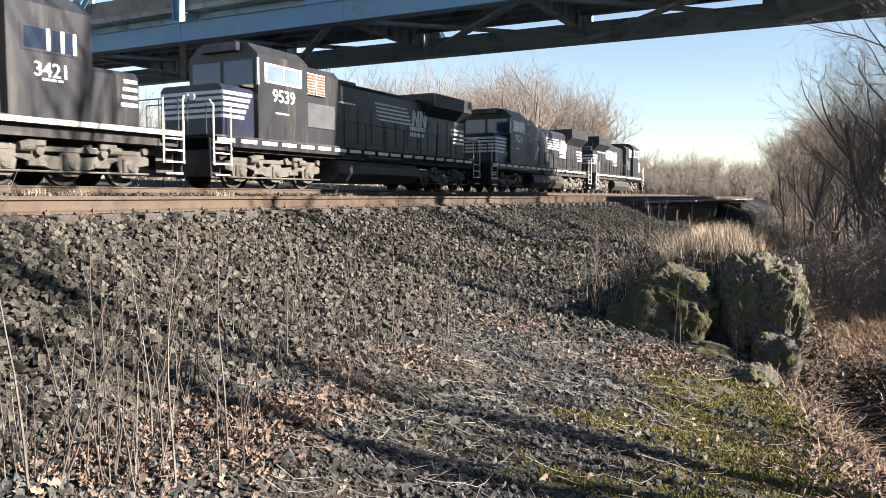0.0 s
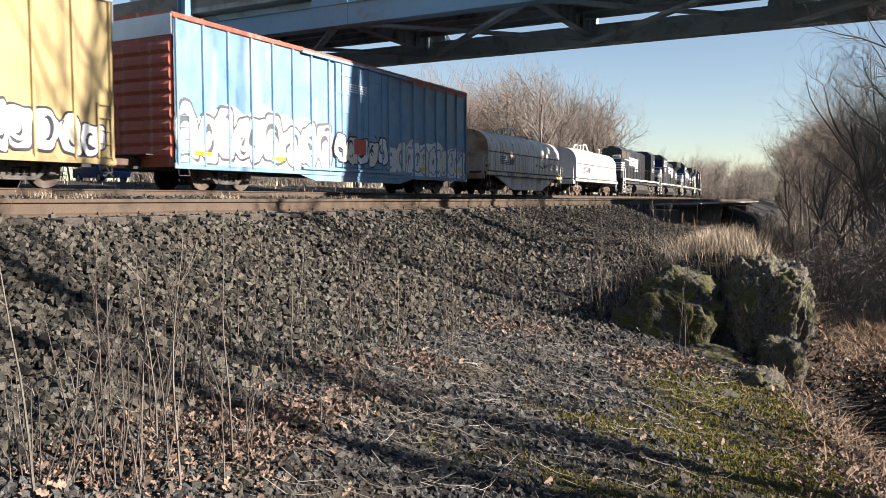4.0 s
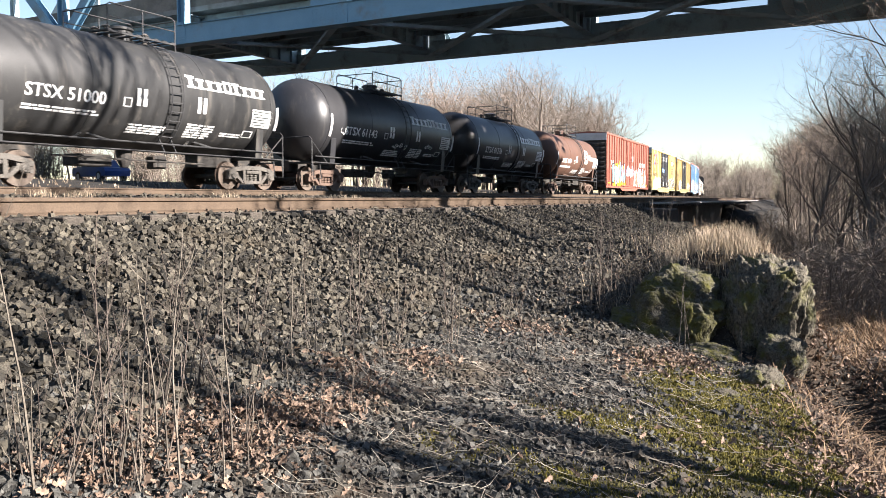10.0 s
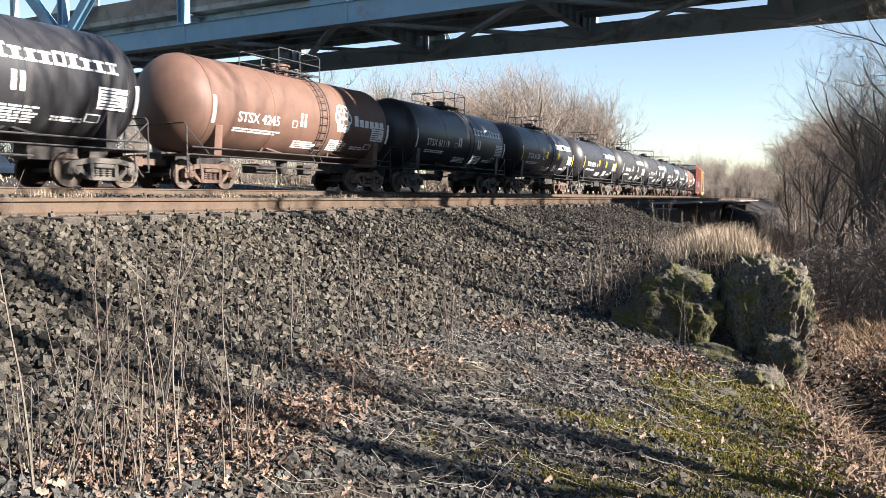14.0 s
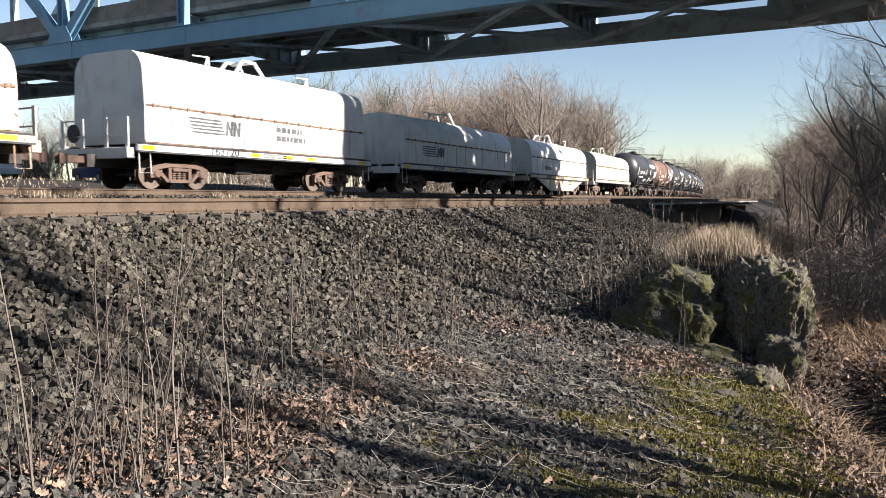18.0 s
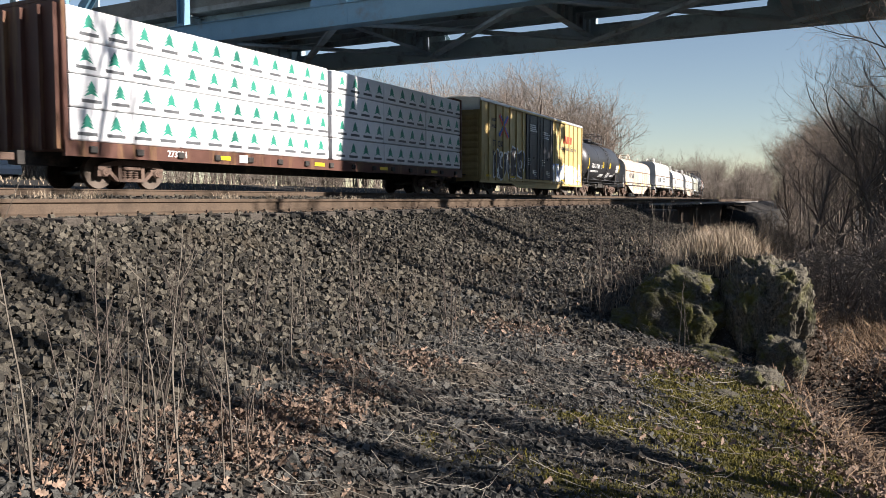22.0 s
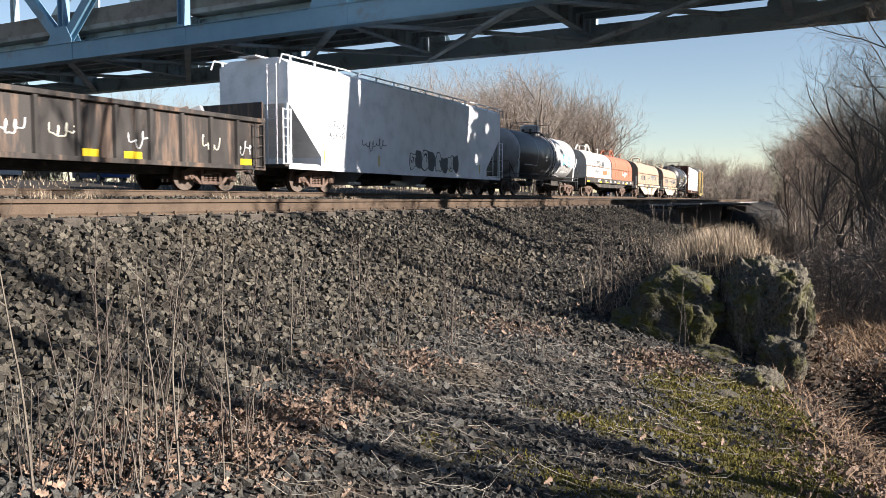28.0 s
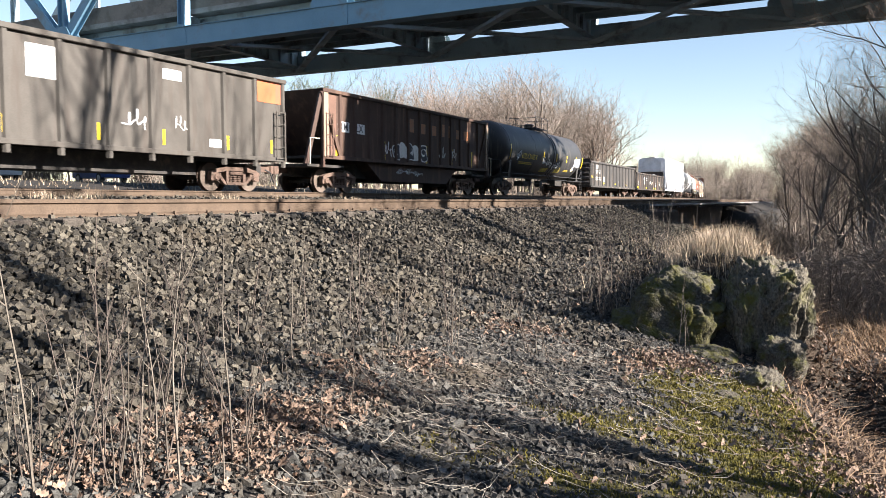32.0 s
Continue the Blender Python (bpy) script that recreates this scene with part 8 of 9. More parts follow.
# ---- grass and moss blades ----
def blades(name, x, y, h, lean, mat, label, width=0.006, z=None):
    n = len(x)
    a = rs.uniform(0, math.tau, n)
    dx, dy = np.cos(a) * lean, np.sin(a) * lean
    w = width * rs.uniform(0.6, 1.4, n)
    b = a + math.pi / 2
    wx, wy = np.cos(b) * w, np.sin(b) * w
    z = place_z(x, y) if z is None else z
    v = np.zeros((n, 5, 3))
    v[:, 0] = np.stack([x - wx, y - wy, z - 0.02], 1)
    v[:, 1] = np.stack([x + wx, y + wy, z - 0.02], 1)
    v[:, 2] = np.stack([x + wx * 0.7 + dx * 0.35, y + wy * 0.7 + dy * 0.35, z + h * 0.6], 1)
    v[:, 3] = np.stack([x - wx * 0.7 + dx * 0.35, y - wy * 0.7 + dy * 0.35, z + h * 0.6], 1)
    v[:, 4] = np.stack([x + dx, y + dy, z + h], 1)
    me_faces = [(0, 1, 2), (0, 2, 3), (3, 2, 4)]
    return scatter_mesh(name, v, me_faces, mat, label, "grass" if "moss" not in name else "moss")


def clumps(cx, cy, n, spread):
    k = rs.randint(0, len(cx), n)
    return cx[k] + rs.normal(0, spread, n), cy[k] + rs.normal(0, spread, n)


# crest of the embankment beyond the rock
cy = 9.2 + 6 * rs.uniform(0, 1, 130) ** 1.3
cx = edge_x(cy) - 0.1 - rs.uniform(0, 1, 130) ** 1.6 * 1.3
x, y = clumps(cx, cy, 2000, 0.24)
blades("dead_grass", x, y, rs.uniform(0.05, 0.34, len(x)), rs.uniform(0.08, 0.45, len(x)), M_GRASS, "tall pale dead grass on the embankment crest", 0.0032)
cy = 9.3 + 2.6 * rs.uniform(0, 1, 60)
cx = edge_x(cy) - 0.05 - rs.uniform(0, 1, 60) * 0.9
x, y = clumps(cx, cy, 2600, 0.16)
blades("dead_grass", x, y, rs.uniform(0.08, 0.36, len(x)), rs.uniform(0.02, 0.22, len(x)), M_GRASS, "pale dead grass tufts on top of the outcrop", 0.0032)
# slope and floor of the gully
cy = 3.5 + 20 * rs.uniform(0, 1, 420) ** 1.4
cx = edge_x(cy) + 0.35 + 5 * rs.uniform(0, 1, 420) ** 1.5
x, y = clumps(cx, cy, 20000, 0.22)
tall = np.clip((y - 4) / 12, 0.3, 1)
blades("dead_grass", x, y, rs.uniform(0.12, 0.42, len(x)) * tall, rs.uniform(0.1, 0.5, len(x)), M_BROWNGRASS, "rusty brown dead grass on the gully side", 0.006)
# tufts between the tracks
cx = np.array([-16.6, -16.4, -16.9, -16.2, -16.5, -15.0, -16.7])
cy = np.array([11.6, 12.4, 13.3, 17.2, 19.5, 22.0, 27.0])
x, y = clumps(cx, cy, 700, 0.2)
blades("dead_grass", x, y, rs.uniform(0.06, 0.24, len(x)), rs.uniform(0.05, 0.2, len(x)), M_GRASS, "pale dead grass tufts between the tracks", 0.006)
x, y = rs.uniform(-60, -23, 9000), rs.uniform(5, 75, 9000)
blades("dead_grass", x, y, rs.uniform(0.03, 0.2, len(x)), rs.uniform(0.05, 0.2, len(x)), M_GRASS, "dry grass on the far side of the line", 0.02)
# moss
n = 150000
y = 3.0 + 6.0 * rs.uniform(0, 1, n)
x = rs.uniform(-3.2, 0.6, n)
keep = rs.uniform(0, 1, n) < moss_amount(x, y) * 1.1
blades("moss", x[keep], y[keep], rs.uniform(0.006, 0.026, n)[keep], rs.uniform(0.0, 0.02, n)[keep], M_MOSSBLADE, "yellow-green moss cushions", 0.0045)


# ---- rock outcrop at the edge of the bench ----
def rock(name, centre, size, seed, label, detail=4, rough=0.5, turn=0, tilt=0, mat=None, square=(0.85, 0.75), pits=0.0):
    bm = bmesh.new()
    bmesh.ops.create_icosphere(bm, subdivisions=detail, radius=1)
    for f in bm.faces:
        f.smooth = True
    off = Vector((seed * 3.7, seed * 1.3, -seed * 2.1))
    for v in bm.verts:
        p = v.co.copy()
        dist = noise.voronoi(p * 1.7 + off)[0]
        gap = dist[1] - dist[0]
        d = 0.80 + 0.14 * noise.noise(p * 1.4 + off) + rough * 0.24 * noise.fractal(p * 2.6 + off, 0.75, 2.1, 7) + 0.10 * dist[0] - (0.16 if not pits else 0.05) * math.exp(-(gap / 0.10) ** 2)
        if pits:
            d -= pits * max(0.0, noise.noise(p * 8 + off) - 0.1) + pits * 0.8 * max(0.0, noise.noise(p * 19 + off)) + pits * 0.4 * noise.noise(p * 40 + off)
        q = Vector((math.copysign(abs(p.x) ** square[0], p.x), math.copysign(abs(p.y) ** square[0], p.y), math.copysign(abs(p.z) ** square[1], p.z)))
        v.co = q * d
    me = bpy.data.meshes.new(name)
    bm.to_mesh(me)
    bm.free()
    ob = put(name, me, mat or M_ROCK, m=Matrix.LocRotScale(centre, Euler((0, radians(tilt), radians(turn))), size))
    return tagged(ob, label, "rock", "rocks at the bench edge")


rock("rock", (-0.86, 9.42, -1.66), (0.56, 0.72, 0.88), 1, "tall pitted lichen-grey rock with mossy shoulders", 6, 0.42, turn=24, square=(0.8, 0.7), pits=0.1)
rock("rock", (-0.62, 8.78, -2.02), (0.28, 0.36, 0.36), 7, "pitted grey rock at the foot of the outcrop", 5, 0.6, pits=0.15)
rock("rock", (-1.72, 9.2, -1.64), (0.66, 0.7, 0.62), 2, "moss-covered rough rock beside the tall rock", 6, 0.4, tilt=14, mat=M_MOSSROCK, square=(0.8, 0.75), pits=0.07)
rock("rock", (-2.0, 8.95, -1.88), (0.6, 0.5, 0.34), 14, "moss-grown shoulder of the outcrop", 5, 0.4, tilt=20, mat=M_MOSSROCK, pits=0.07)
rock("rock", (-1.25, 8.55, -2.04), (0.36, 0.4, 0.24), 15, "low mossy ledge under the outcrop", 5, 0.4, tilt=10, mat=M_MOSSROCK, pits=0.07)
rock("rock", (-0.72, 7.85, -2.1), (0.24, 0.32, 0.26), 3, "broken dark rock at the foot of the outcrop", 5)
rock("rock", (-0.3, 7.0, -2.25), (0.2, 0.35, 0.16), 6, "small wet rock on the gully side", 4)
rock("rock", (-0.93, 7.05, -2.0), (0.13, 0.12, 0.07), 8, "pale flat stone half buried in moss", 4)
rock("rock", (-0.50, 7.3, -2.2), (0.30, 0.22, 0.14), 10, "dark ledge of rock along the bench edge", 4, tilt=28)
rock("rock", (-0.22, 6.75, -2.26), (0.34, 0.22, 0.13), 11, "dark ledge of rock along the bench edge", 4, tilt=25)
rock("rock", (0.05, 6.2, -2.3), (0.34, 0.22, 0.12), 12, "mossy ledge of rock along the bench edge", 4, tilt=22, mat=M_MOSSROCK)
rock("rock", (0.0, 8.3, -2.75), (0.2, 0.3, 0.24), 9, "dark mossy rock down in the gully", 4, mat=M_MOSSROCK)


# ---- saplings and weeds on the bench ----
def stem_mesh(r, h, rad, twigs, bend=0.12):
    s = Shape()
    pts, p = [], Vector((0, 0, -0.05))
    d = Vector((r.uniform(-bend, bend), r.uniform(-bend, bend), 1)).normalized()
    n = 9
    for i in range(n + 1):
        pts.append(p.copy())
        d = (d + Vector((r.uniform(-0.07, 0.07), r.uniform(-0.07, 0.07), 0.05))).normalized()
        p = p + d * (h / n)
    s.tube(pts, [rad * (1 - 0.75 * i / n) for i in range(n + 1)], 5)
    for k in range(twigs):
        i = r.randint(2, n - 1)
        a = r.uniform(0, math.tau)
        q = pts[i].copy()
        root = len(s.v)
        dd = Vector((math.cos(a), math.sin(a), r.uniform(0.5, 1.4))).normalized()
        L = h * r.uniform(0.08, 0.24)
        tp = [q]
        for j in range(3):
            dd = (dd + Vector((r.uniform(-0.2, 0.2), r.uniform(-0.2, 0.2), 0.15))).normalized()
            q = q + dd * (L / 3)
            tp.append(q)
        s.tube(tp, [rad * 0.4, rad * 0.3, rad * 0.22, rad * 0.12], 3)
        s.f.append((i * 5, root, root + 1))
    return s


def sapling(x, y, h, rad, twigs, mat, seed, label, bend=0.12):
    r = random.Random(seed)
    ob = put("sapling", stem_mesh(r, h, rad, twigs, bend), mat, m=pose(x, y, float(ground_z(x, y))))
    return tagged(ob, label, "sapling", "bare saplings on the bench")


PALE, DARK = "pale leafless sapling stem standing on the bench", "dark leafless sapling among dry leaves"
spots = [  # place, height, pale or dark
    (-3.12, 2.1, 1.36, 1), (-3.11, 2.28, 0.75, 1), (-2.91, 2.34, 0.45, 1), (-2.92, 2.49, 1.12, 1), (-2.86, 2.61, 0.9, 1), (-2.74, 2.57, 1.3, 1), (-2.66, 2.77, 0.6, 1), (-2.78, 2.95, 1.28, 1), (-2.9, 2.43, 0.7, 0), (-3.29, 2.48, 0.8, 0), (-3.25, 2.08, 0.5, 1), (-2.63, 2.91, 0.5, 1),
    (-3.55, 4.4, 0.98, 1), (-3.5, 4.6, 0.7, 1), (-3.58, 4.7, 0.5, 0), (-3.36, 5.43, 0.75, 0), (-3.3, 5.5, 0.6, 1), (-3.23, 6.31, 0.95, 0), (-3.3, 6.33, 0.75, 0), (-3.18, 6.28, 0.85, 0), (-2.55, 6.71, 0.5, 1), (-2.5, 6.75, 0.4, 0), (-2.7, 8.97, 1.15, 0), (-2.68, 9.16, 1.25, 1), (-2.56, 9.1, 1.0, 0), (-2.62, 9.0, 1.3, 0), (-2.75, 9.1, 0.9, 1),
    (-2.49, 9.75, 0.95, 0), (-2.34, 9.73, 0.9, 1), (-1.44, 7.92, 0.8, 1), (-1.55, 8.1, 1.05, 1), (-3.5, 3.43, 0.9, 0), (-3.9, 3.73, 0.85, 0), (-3.29, 2.89, 0.75, 0), (-3.45, 3.1, 1.1, 0), (-4.12, 4.46, 0.7, 0), (-3.22, 5.12, 0.6, 0), (-3.44, 7.81, 0.7, 0), (-3.08, 9.17, 0.8, 0), (-3.02, 2.36, 0.65, 0), (-2.94, 3.4, 0.55, 1), (-3.3, 2.6, 1.2, 0), (-3.6, 2.9, 1.0, 0), (-3.1, 2.75, 1.05, 1),
    (-4.2, 3.3, 0.8, 0), (-4.8, 4.0, 0.5, 0), (-3.0, 10.5, 1.0, 0), (-3.4, 11.5, 1.1, 0), (-2.6, 12.0, 1.2, 0), (-2.9, 13.0, 1.2, 1), (-3.6, 14.0, 1.1, 0), (-3.2, 15.5, 1.2, 1), (-3.9, 17.0, 1.2, 0), (-4.2, 8.8, 0.9, 0), (-4.6, 7.0, 0.8, 0), (-3.9, 5.8, 0.9, 0)]
for i, (x, y, h, pale) in enumerate(spots):
    sapling(x, y, h, 0.0035 + 0.003 * h, 3 + int(6 * h) if not pale else 2 + int(2 * h), M_STEM if pale else M_DARKSTEM, 300 + i, PALE if pale else DARK, 0.10 if pale else 0.25)
r = random.Random(77)
for i in range(46):
    y = r.uniform(2.0, 4.6)
    x = r.uniform(-4.1, -2.6) - 0.1 * (y - 2.6)
    sapling(x, y, r.uniform(0.2, 0.7), 0.0035, r.randint(1, 5), M_STEM if r.random() < 0.45 else M_DARKSTEM, 500 + i, "thin dry weed stalk standing in the leaves", 0.35)
for i in range(30):
    y = r.uniform(8, 20)
    x = float(edge_x(y)) - r.uniform(0.0, 2.2)
    sapling(x, y, r.uniform(0.3, 0.9), 0.0045, r.randint(1, 5), M_STEM if r.random() < 0.5 else M_DARKSTEM, 600 + i, "thin dry weed stalk beside the rocks", 0.3)
# clumps of thin stems, several from one root
SHRUBS = [(-2.48, 9.18), (-2.55, 8.72), (-2.27, 9.43), (-1.94, 8.89), (-1.62, 9.00), (-2.53, 6.67), (-3.17, 6.20), (-3.46, 5.59), (-4.01, 5.14), (-4.09, 4.54), (-2.95, 8.69), (-2.06, 10.07), (-2.86, 9.27), (-2.54, 9.96), (-4.77, 4.39), (-3.58, 3.46), (-2.85, 3.06), (-3.11, 2.25), (-2.94, 2.38), (-3.19, 2.14), (-2.91, 2.49), (-3.36, 7.96), (-3.73, 5.39)]
for i, (x, y) in enumerate(SHRUBS):
    for k in range(5):
        h = r.uniform(0.35, 1.0)
        sapling(x + r.uniform(-0.1, 0.1), y + r.uniform(-0.1, 0.1), h, 0.003 + 0.0025 * h, r.randint(2, 7), M_STEM if r.random() < 0.4 else M_DARKSTEM, 700 + i * 7 + k, "thin leafless stem of a wild shrub on the bench", 0.4)
# ---- bare winter trees ----
def grow(r, limbs, twigs, p, d, length, rad, level, spread, droop, most, fine=False):
    """A limb as a bent tapering path; its children leave it on all sides."""
    n = 5 if level < 2 else 3 if level < 3 and most > 3 else 2 if level < most else 1
    n = 6 if fine else n
    pts, rr = [p.copy()], [rad]
    q = p.copy()
    for i in range(n):
        wob = (0.10 + 0.06 * level) * (1.4 if fine else 1.0)
        d = (d + Vector((r.uniform(-wob, wob), r.uniform(-wob, wob), r.uniform(-wob, wob) + 0.05 - droop * level))).normalized()
        q = q + d * (length / n)
        pts.append(q.copy())
        rr.append(rad * (1 - (0.6 if level == 0 else 0.75) * (i + 1) / n))
    (limbs if level < 2 else twigs).append((pts, rr, 7 if level == 0 else 5 if level == 1 else 3))
    if level >= most:
        return
    kids = ({0: 9, 1: 6, 2: 5, 3: 4} if most > 3 else {0: 12, 1: 7, 2: 5})[level]
    for k in range(kids):
        f = r.uniform(0.35 if level == 0 else 0.2, 1.0)
        i = min(n - 1, int(f * n))
        base = pts[i].lerp(pts[i + 1], f * n - i)
        a = r.uniform(0, math.tau)
        side = d.orthogonal().normalized()
        side = (Matrix.Rotation(a, 3, d) @ side)
        dd = (d * (1 - spread) + side * (spread + r.uniform(-0.1, 0.2)) + Vector((0, 0, 0.18))).normalized()
        grow(r, limbs, twigs, base, dd, length * r.uniform(0.42, 0.62), max(0.003, rr[i] * r.uniform(0.4, 0.6)), level + 1, spread, droop, most, fine)


def tree_meshes(seed, height, rad, most=4, spread=0.5, droop=0.0, twig_mat=None, thick=1.0, fine=False):
    r = random.Random(seed)
    limbs, twigs = [], []
    grow(r, limbs, twigs, Vector((0, 0, -0.2)), Vector((r.uniform(-0.05, 0.05), r.uniform(-0.05, 0.05), 1)).normalized(), height * 0.72, rad, 0, spread, droop, most, fine)
    a, b = Shape(), Shape()
    for pts, rr, sides in limbs:
        a.tube(pts, rr, sides, False)
    for pts, rr, sides in twigs:
        b.tube(pts, [max(0.004 * thick, v * thick) for v in rr], sides, False)
    out = []
    for s, nm, mt in ((a, "trunk", M_BARK), (b, "crown", twig_mat or M_TWIG)):
        me = bpy.data.meshes.new(nm)
        me.from_pydata(s.v, [], s.f)
        me.polygons.foreach_set("use_smooth", [True] * len(me.polygons))
        me.materials.append(mt)
        out.append(me)
    return out


def tree(kind, x, y, scale, turn, label, group, z=None, name="bare_tree", slim=1.0):
    t = thing(name, label, "tree", group, m=Matrix.LocRotScale((x, y, float(ground_z(x, y)) if z is None else z), Euler((0, 0, radians(turn))), (scale * slim, scale * slim, scale)))
    put("trunk", kind[0], None, t)
    put("crown", kind[1], None, t, "crown of bare branches and twigs")
    return t


def thicket_meshes(seed, h, n, mat):
    """A shrub of many stems that fan out from the ground, full of fine twigs."""
    r = random.Random(seed)
    a, b = Shape(), Shape()
    for i in range(n):
        q = r.uniform(0, math.tau)
        d = Vector((math.cos(q) * r.uniform(0.05, 0.55), math.sin(q) * r.uniform(0.05, 0.55), 1)).normalized()
        p = Vector((r.uniform(-0.5, 0.5), r.uniform(-0.5, 0.5), -0.1))
        pts = [p.copy()]
        L = h * r.uniform(0.6, 1.0)
        for k in range(4):
            d = (d + Vector((r.uniform(-0.15, 0.15), r.uniform(-0.15, 0.15), 0.02))).normalized()
            p = p + d * L / 4
            pts.append(p.copy())
        a.tube(pts, [0.025, 0.02, 0.015, 0.01, 0.005], 4, False)
        for j in range(10):
            f = r.uniform(0.8, 3.99)
            k = int(f)
            t = pts[k].lerp(pts[k + 1], f - k)
            w = r.uniform(0, math.tau)
            dd = Vector((math.cos(w), math.sin(w), r.uniform(-0.1, 1.1))).normalized()
            l = h * r.uniform(0.1, 0.28)
            m1 = t + dd * l * 0.5
            dd = (dd + Vector((r.uniform(-0.4, 0.4), r.uniform(-0.4, 0.4), r.uniform(-0.2, 0.4)))).normalized()
            b.tube([t, m1, m1 + dd * l * 0.5], [0.011, 0.008, 0.004], 3, False)
    out = []
    for s_, nm, mt in ((a, "stem_clump", M_BRUSH), (b, "crown", mat)):
        me = bpy.data.meshes.new(nm)
        me.from_pydata(s_.v, [], s_.f)
        me.materials.append(mt)
        out.append(me)
    return out


def woods(name, label, trees):
    """Far trees that nobody could count, joined. trees: (kind, x, y, scale, turn)."""
    V, F, S, n = [], [], [], 0
    cache = {}
    for kind, x, y, sc, turn in trees:
        for slot in (0, 1):
            me = kind[slot]
            if me.name not in cache:
                co = np.zeros(len(me.vertices) * 3, np.float32)
                me.vertices.foreach_get("co", co)
                cache[me.name] = co.reshape(-1, 3), np.array([tuple(p.vertices) for p in me.polygons], np.int32)
            co, fs = cache[me.name]
            c, sn = math.cos(radians(turn)) * sc, math.sin(radians(turn)) * sc
            rot = np.array([(c, -sn, 0), (sn, c, 0), (0, 0, sc)], np.float32)
            V.append(co @ rot.T + np.array((x, y, float(ground_z(x, y))), np.float32))
            F.append(fs + n)
            S.append(np.full(len(fs), slot, np.int32))
            n += len(co)
    V, F, S = np.concatenate(V), np.concatenate(F), np.concatenate(S)
    me = bpy.data.meshes.new(name)
    me.vertices.add(len(V))
    me.vertices.foreach_set("co", V.ravel())
    me.loops.add(F.size)
    me.loops.foreach_set("vertex_index", F.ravel())
    me.polygons.add(len(F))
    me.polygons.foreach_set("loop_start", (np.arange(len(F)) * 4).astype(np.int32))
    me.materials.append(M_BARK)
    me.materials.append(M_TWIG)
    me.polygons.foreach_set("material_index", S)
    me.update(calc_edges=True)
    return tagged(put(name, me, None), label, "woods", kind="stuff")


TALL = [tree_meshes(11 + i, 14, 0.20, 4, 0.45 + 0.05 * i, twig_mat=(M_TWIG, M_TWIGRED, M_TWIG)[i]) for i in range(3)]
FAR = [tree_meshes(31 + i, 14, 0.20, 3, 0.42 + 0.05 * i, twig_mat=(M_TWIG, M_TWIGRED, M_TWIGRED, M_TWIG)[i], thick=1.6) for i in range(4)]
NEAR = [tree_meshes(41 + i, 14, 0.18, 3, 0.42 + 0.06 * i, twig_mat=(M_TWIG, M_BRUSH, M_TWIGRED)[i], thick=1.0, fine=True) for i in range(3)]
BUSH = [thicket_meshes(61 + i, 3.0, 26, (M_BRUSH, M_TWIG, M_BRUSH)[i]) for i in range(3)]
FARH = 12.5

# woods behind the train
r = random.Random(3)
GB = "bare woods beyond the main line"


def bent(u, y):
    return u - max(0, y - BEND_Y) ** 2 / (2 * BEND_R)


def bush(x, y, sc, label, group):
    t = thing("thicket", label, "shrub", group, m=Matrix.LocRotScale((x, y, float(ground_z(x, y))), Euler((0, 0, r.uniform(0, 6.28))), (sc, sc, sc * r.uniform(0.8, 1.1))))
    k = r.choice(BUSH)
    put("stem_clump", k[0], None, t)["kind"] = "stuff"
    put("crown", k[1], None, t)


for i in range(70):
    y = r.uniform(74, 118)
    u = -27.5 - 26 * r.random() ** 1.2
    tree(r.choice(FAR), bent(u, y), y, r.uniform(0.72, 1.0), r.uniform(0, 360), "leafless brown deciduous tree in the woods past the train", GB)
far_trees = []
for i in range(60):
    y = r.uniform(58, 100)
    far_trees.append((r.choice(FAR), r.uniform(-95, -50), y, r.uniform(0.5, 0.8), r.uniform(0, 360)))
woods("far_woods", "hazy brown bare woods far past the train", far_trees)
for i in range(44):
    f, q = r.uniform(0, 1), r.uniform(0.95, 1.35)
    tree(r.choice(FAR), (-60 + 24 * f) * q, (70 + 9 * f) * q, r.uniform(0.62, 0.86) * q, r.uniform(0, 360), "leafless grey-brown tree in the woods past the train", GB)
for i in range(26):
    y = r.uniform(45, 112)
    bush(bent(r.uniform(-40, -25), y), y, r.uniform(0.9, 1.6), "tangled brown thicket past the train", GB)

brush = []
for i in range(80):
    y = r.uniform(4, 70)
    brush.append((r.choice(BUSH), bent(-50 + r.uniform(-7, 7), y), y, r.uniform(0.9, 1.45), r.uniform(0, 360)))
woods("far_brush", "tangled brown brush beyond the main line", brush)

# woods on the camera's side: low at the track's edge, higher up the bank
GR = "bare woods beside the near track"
far_trees = []
for i in range(150):
    y = r.uniform(230, 400)
    q = r.uniform(5.0, 13.5)
    far_trees.append((r.choice(FAR), -y * math.tan(radians(q)), y, r.uniform(0.6, 1.0), r.uniform(0, 360)))
woods("far_woods", "far bare woods where the line bends away", far_trees)
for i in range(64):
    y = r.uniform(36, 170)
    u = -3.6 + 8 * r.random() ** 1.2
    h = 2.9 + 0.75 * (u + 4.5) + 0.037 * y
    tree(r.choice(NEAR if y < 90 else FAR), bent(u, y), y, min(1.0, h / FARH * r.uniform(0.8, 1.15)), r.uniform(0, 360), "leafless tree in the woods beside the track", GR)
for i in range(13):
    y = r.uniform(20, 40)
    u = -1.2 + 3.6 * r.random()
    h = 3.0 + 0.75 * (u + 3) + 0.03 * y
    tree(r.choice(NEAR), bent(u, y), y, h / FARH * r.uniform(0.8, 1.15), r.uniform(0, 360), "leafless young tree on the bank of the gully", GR)
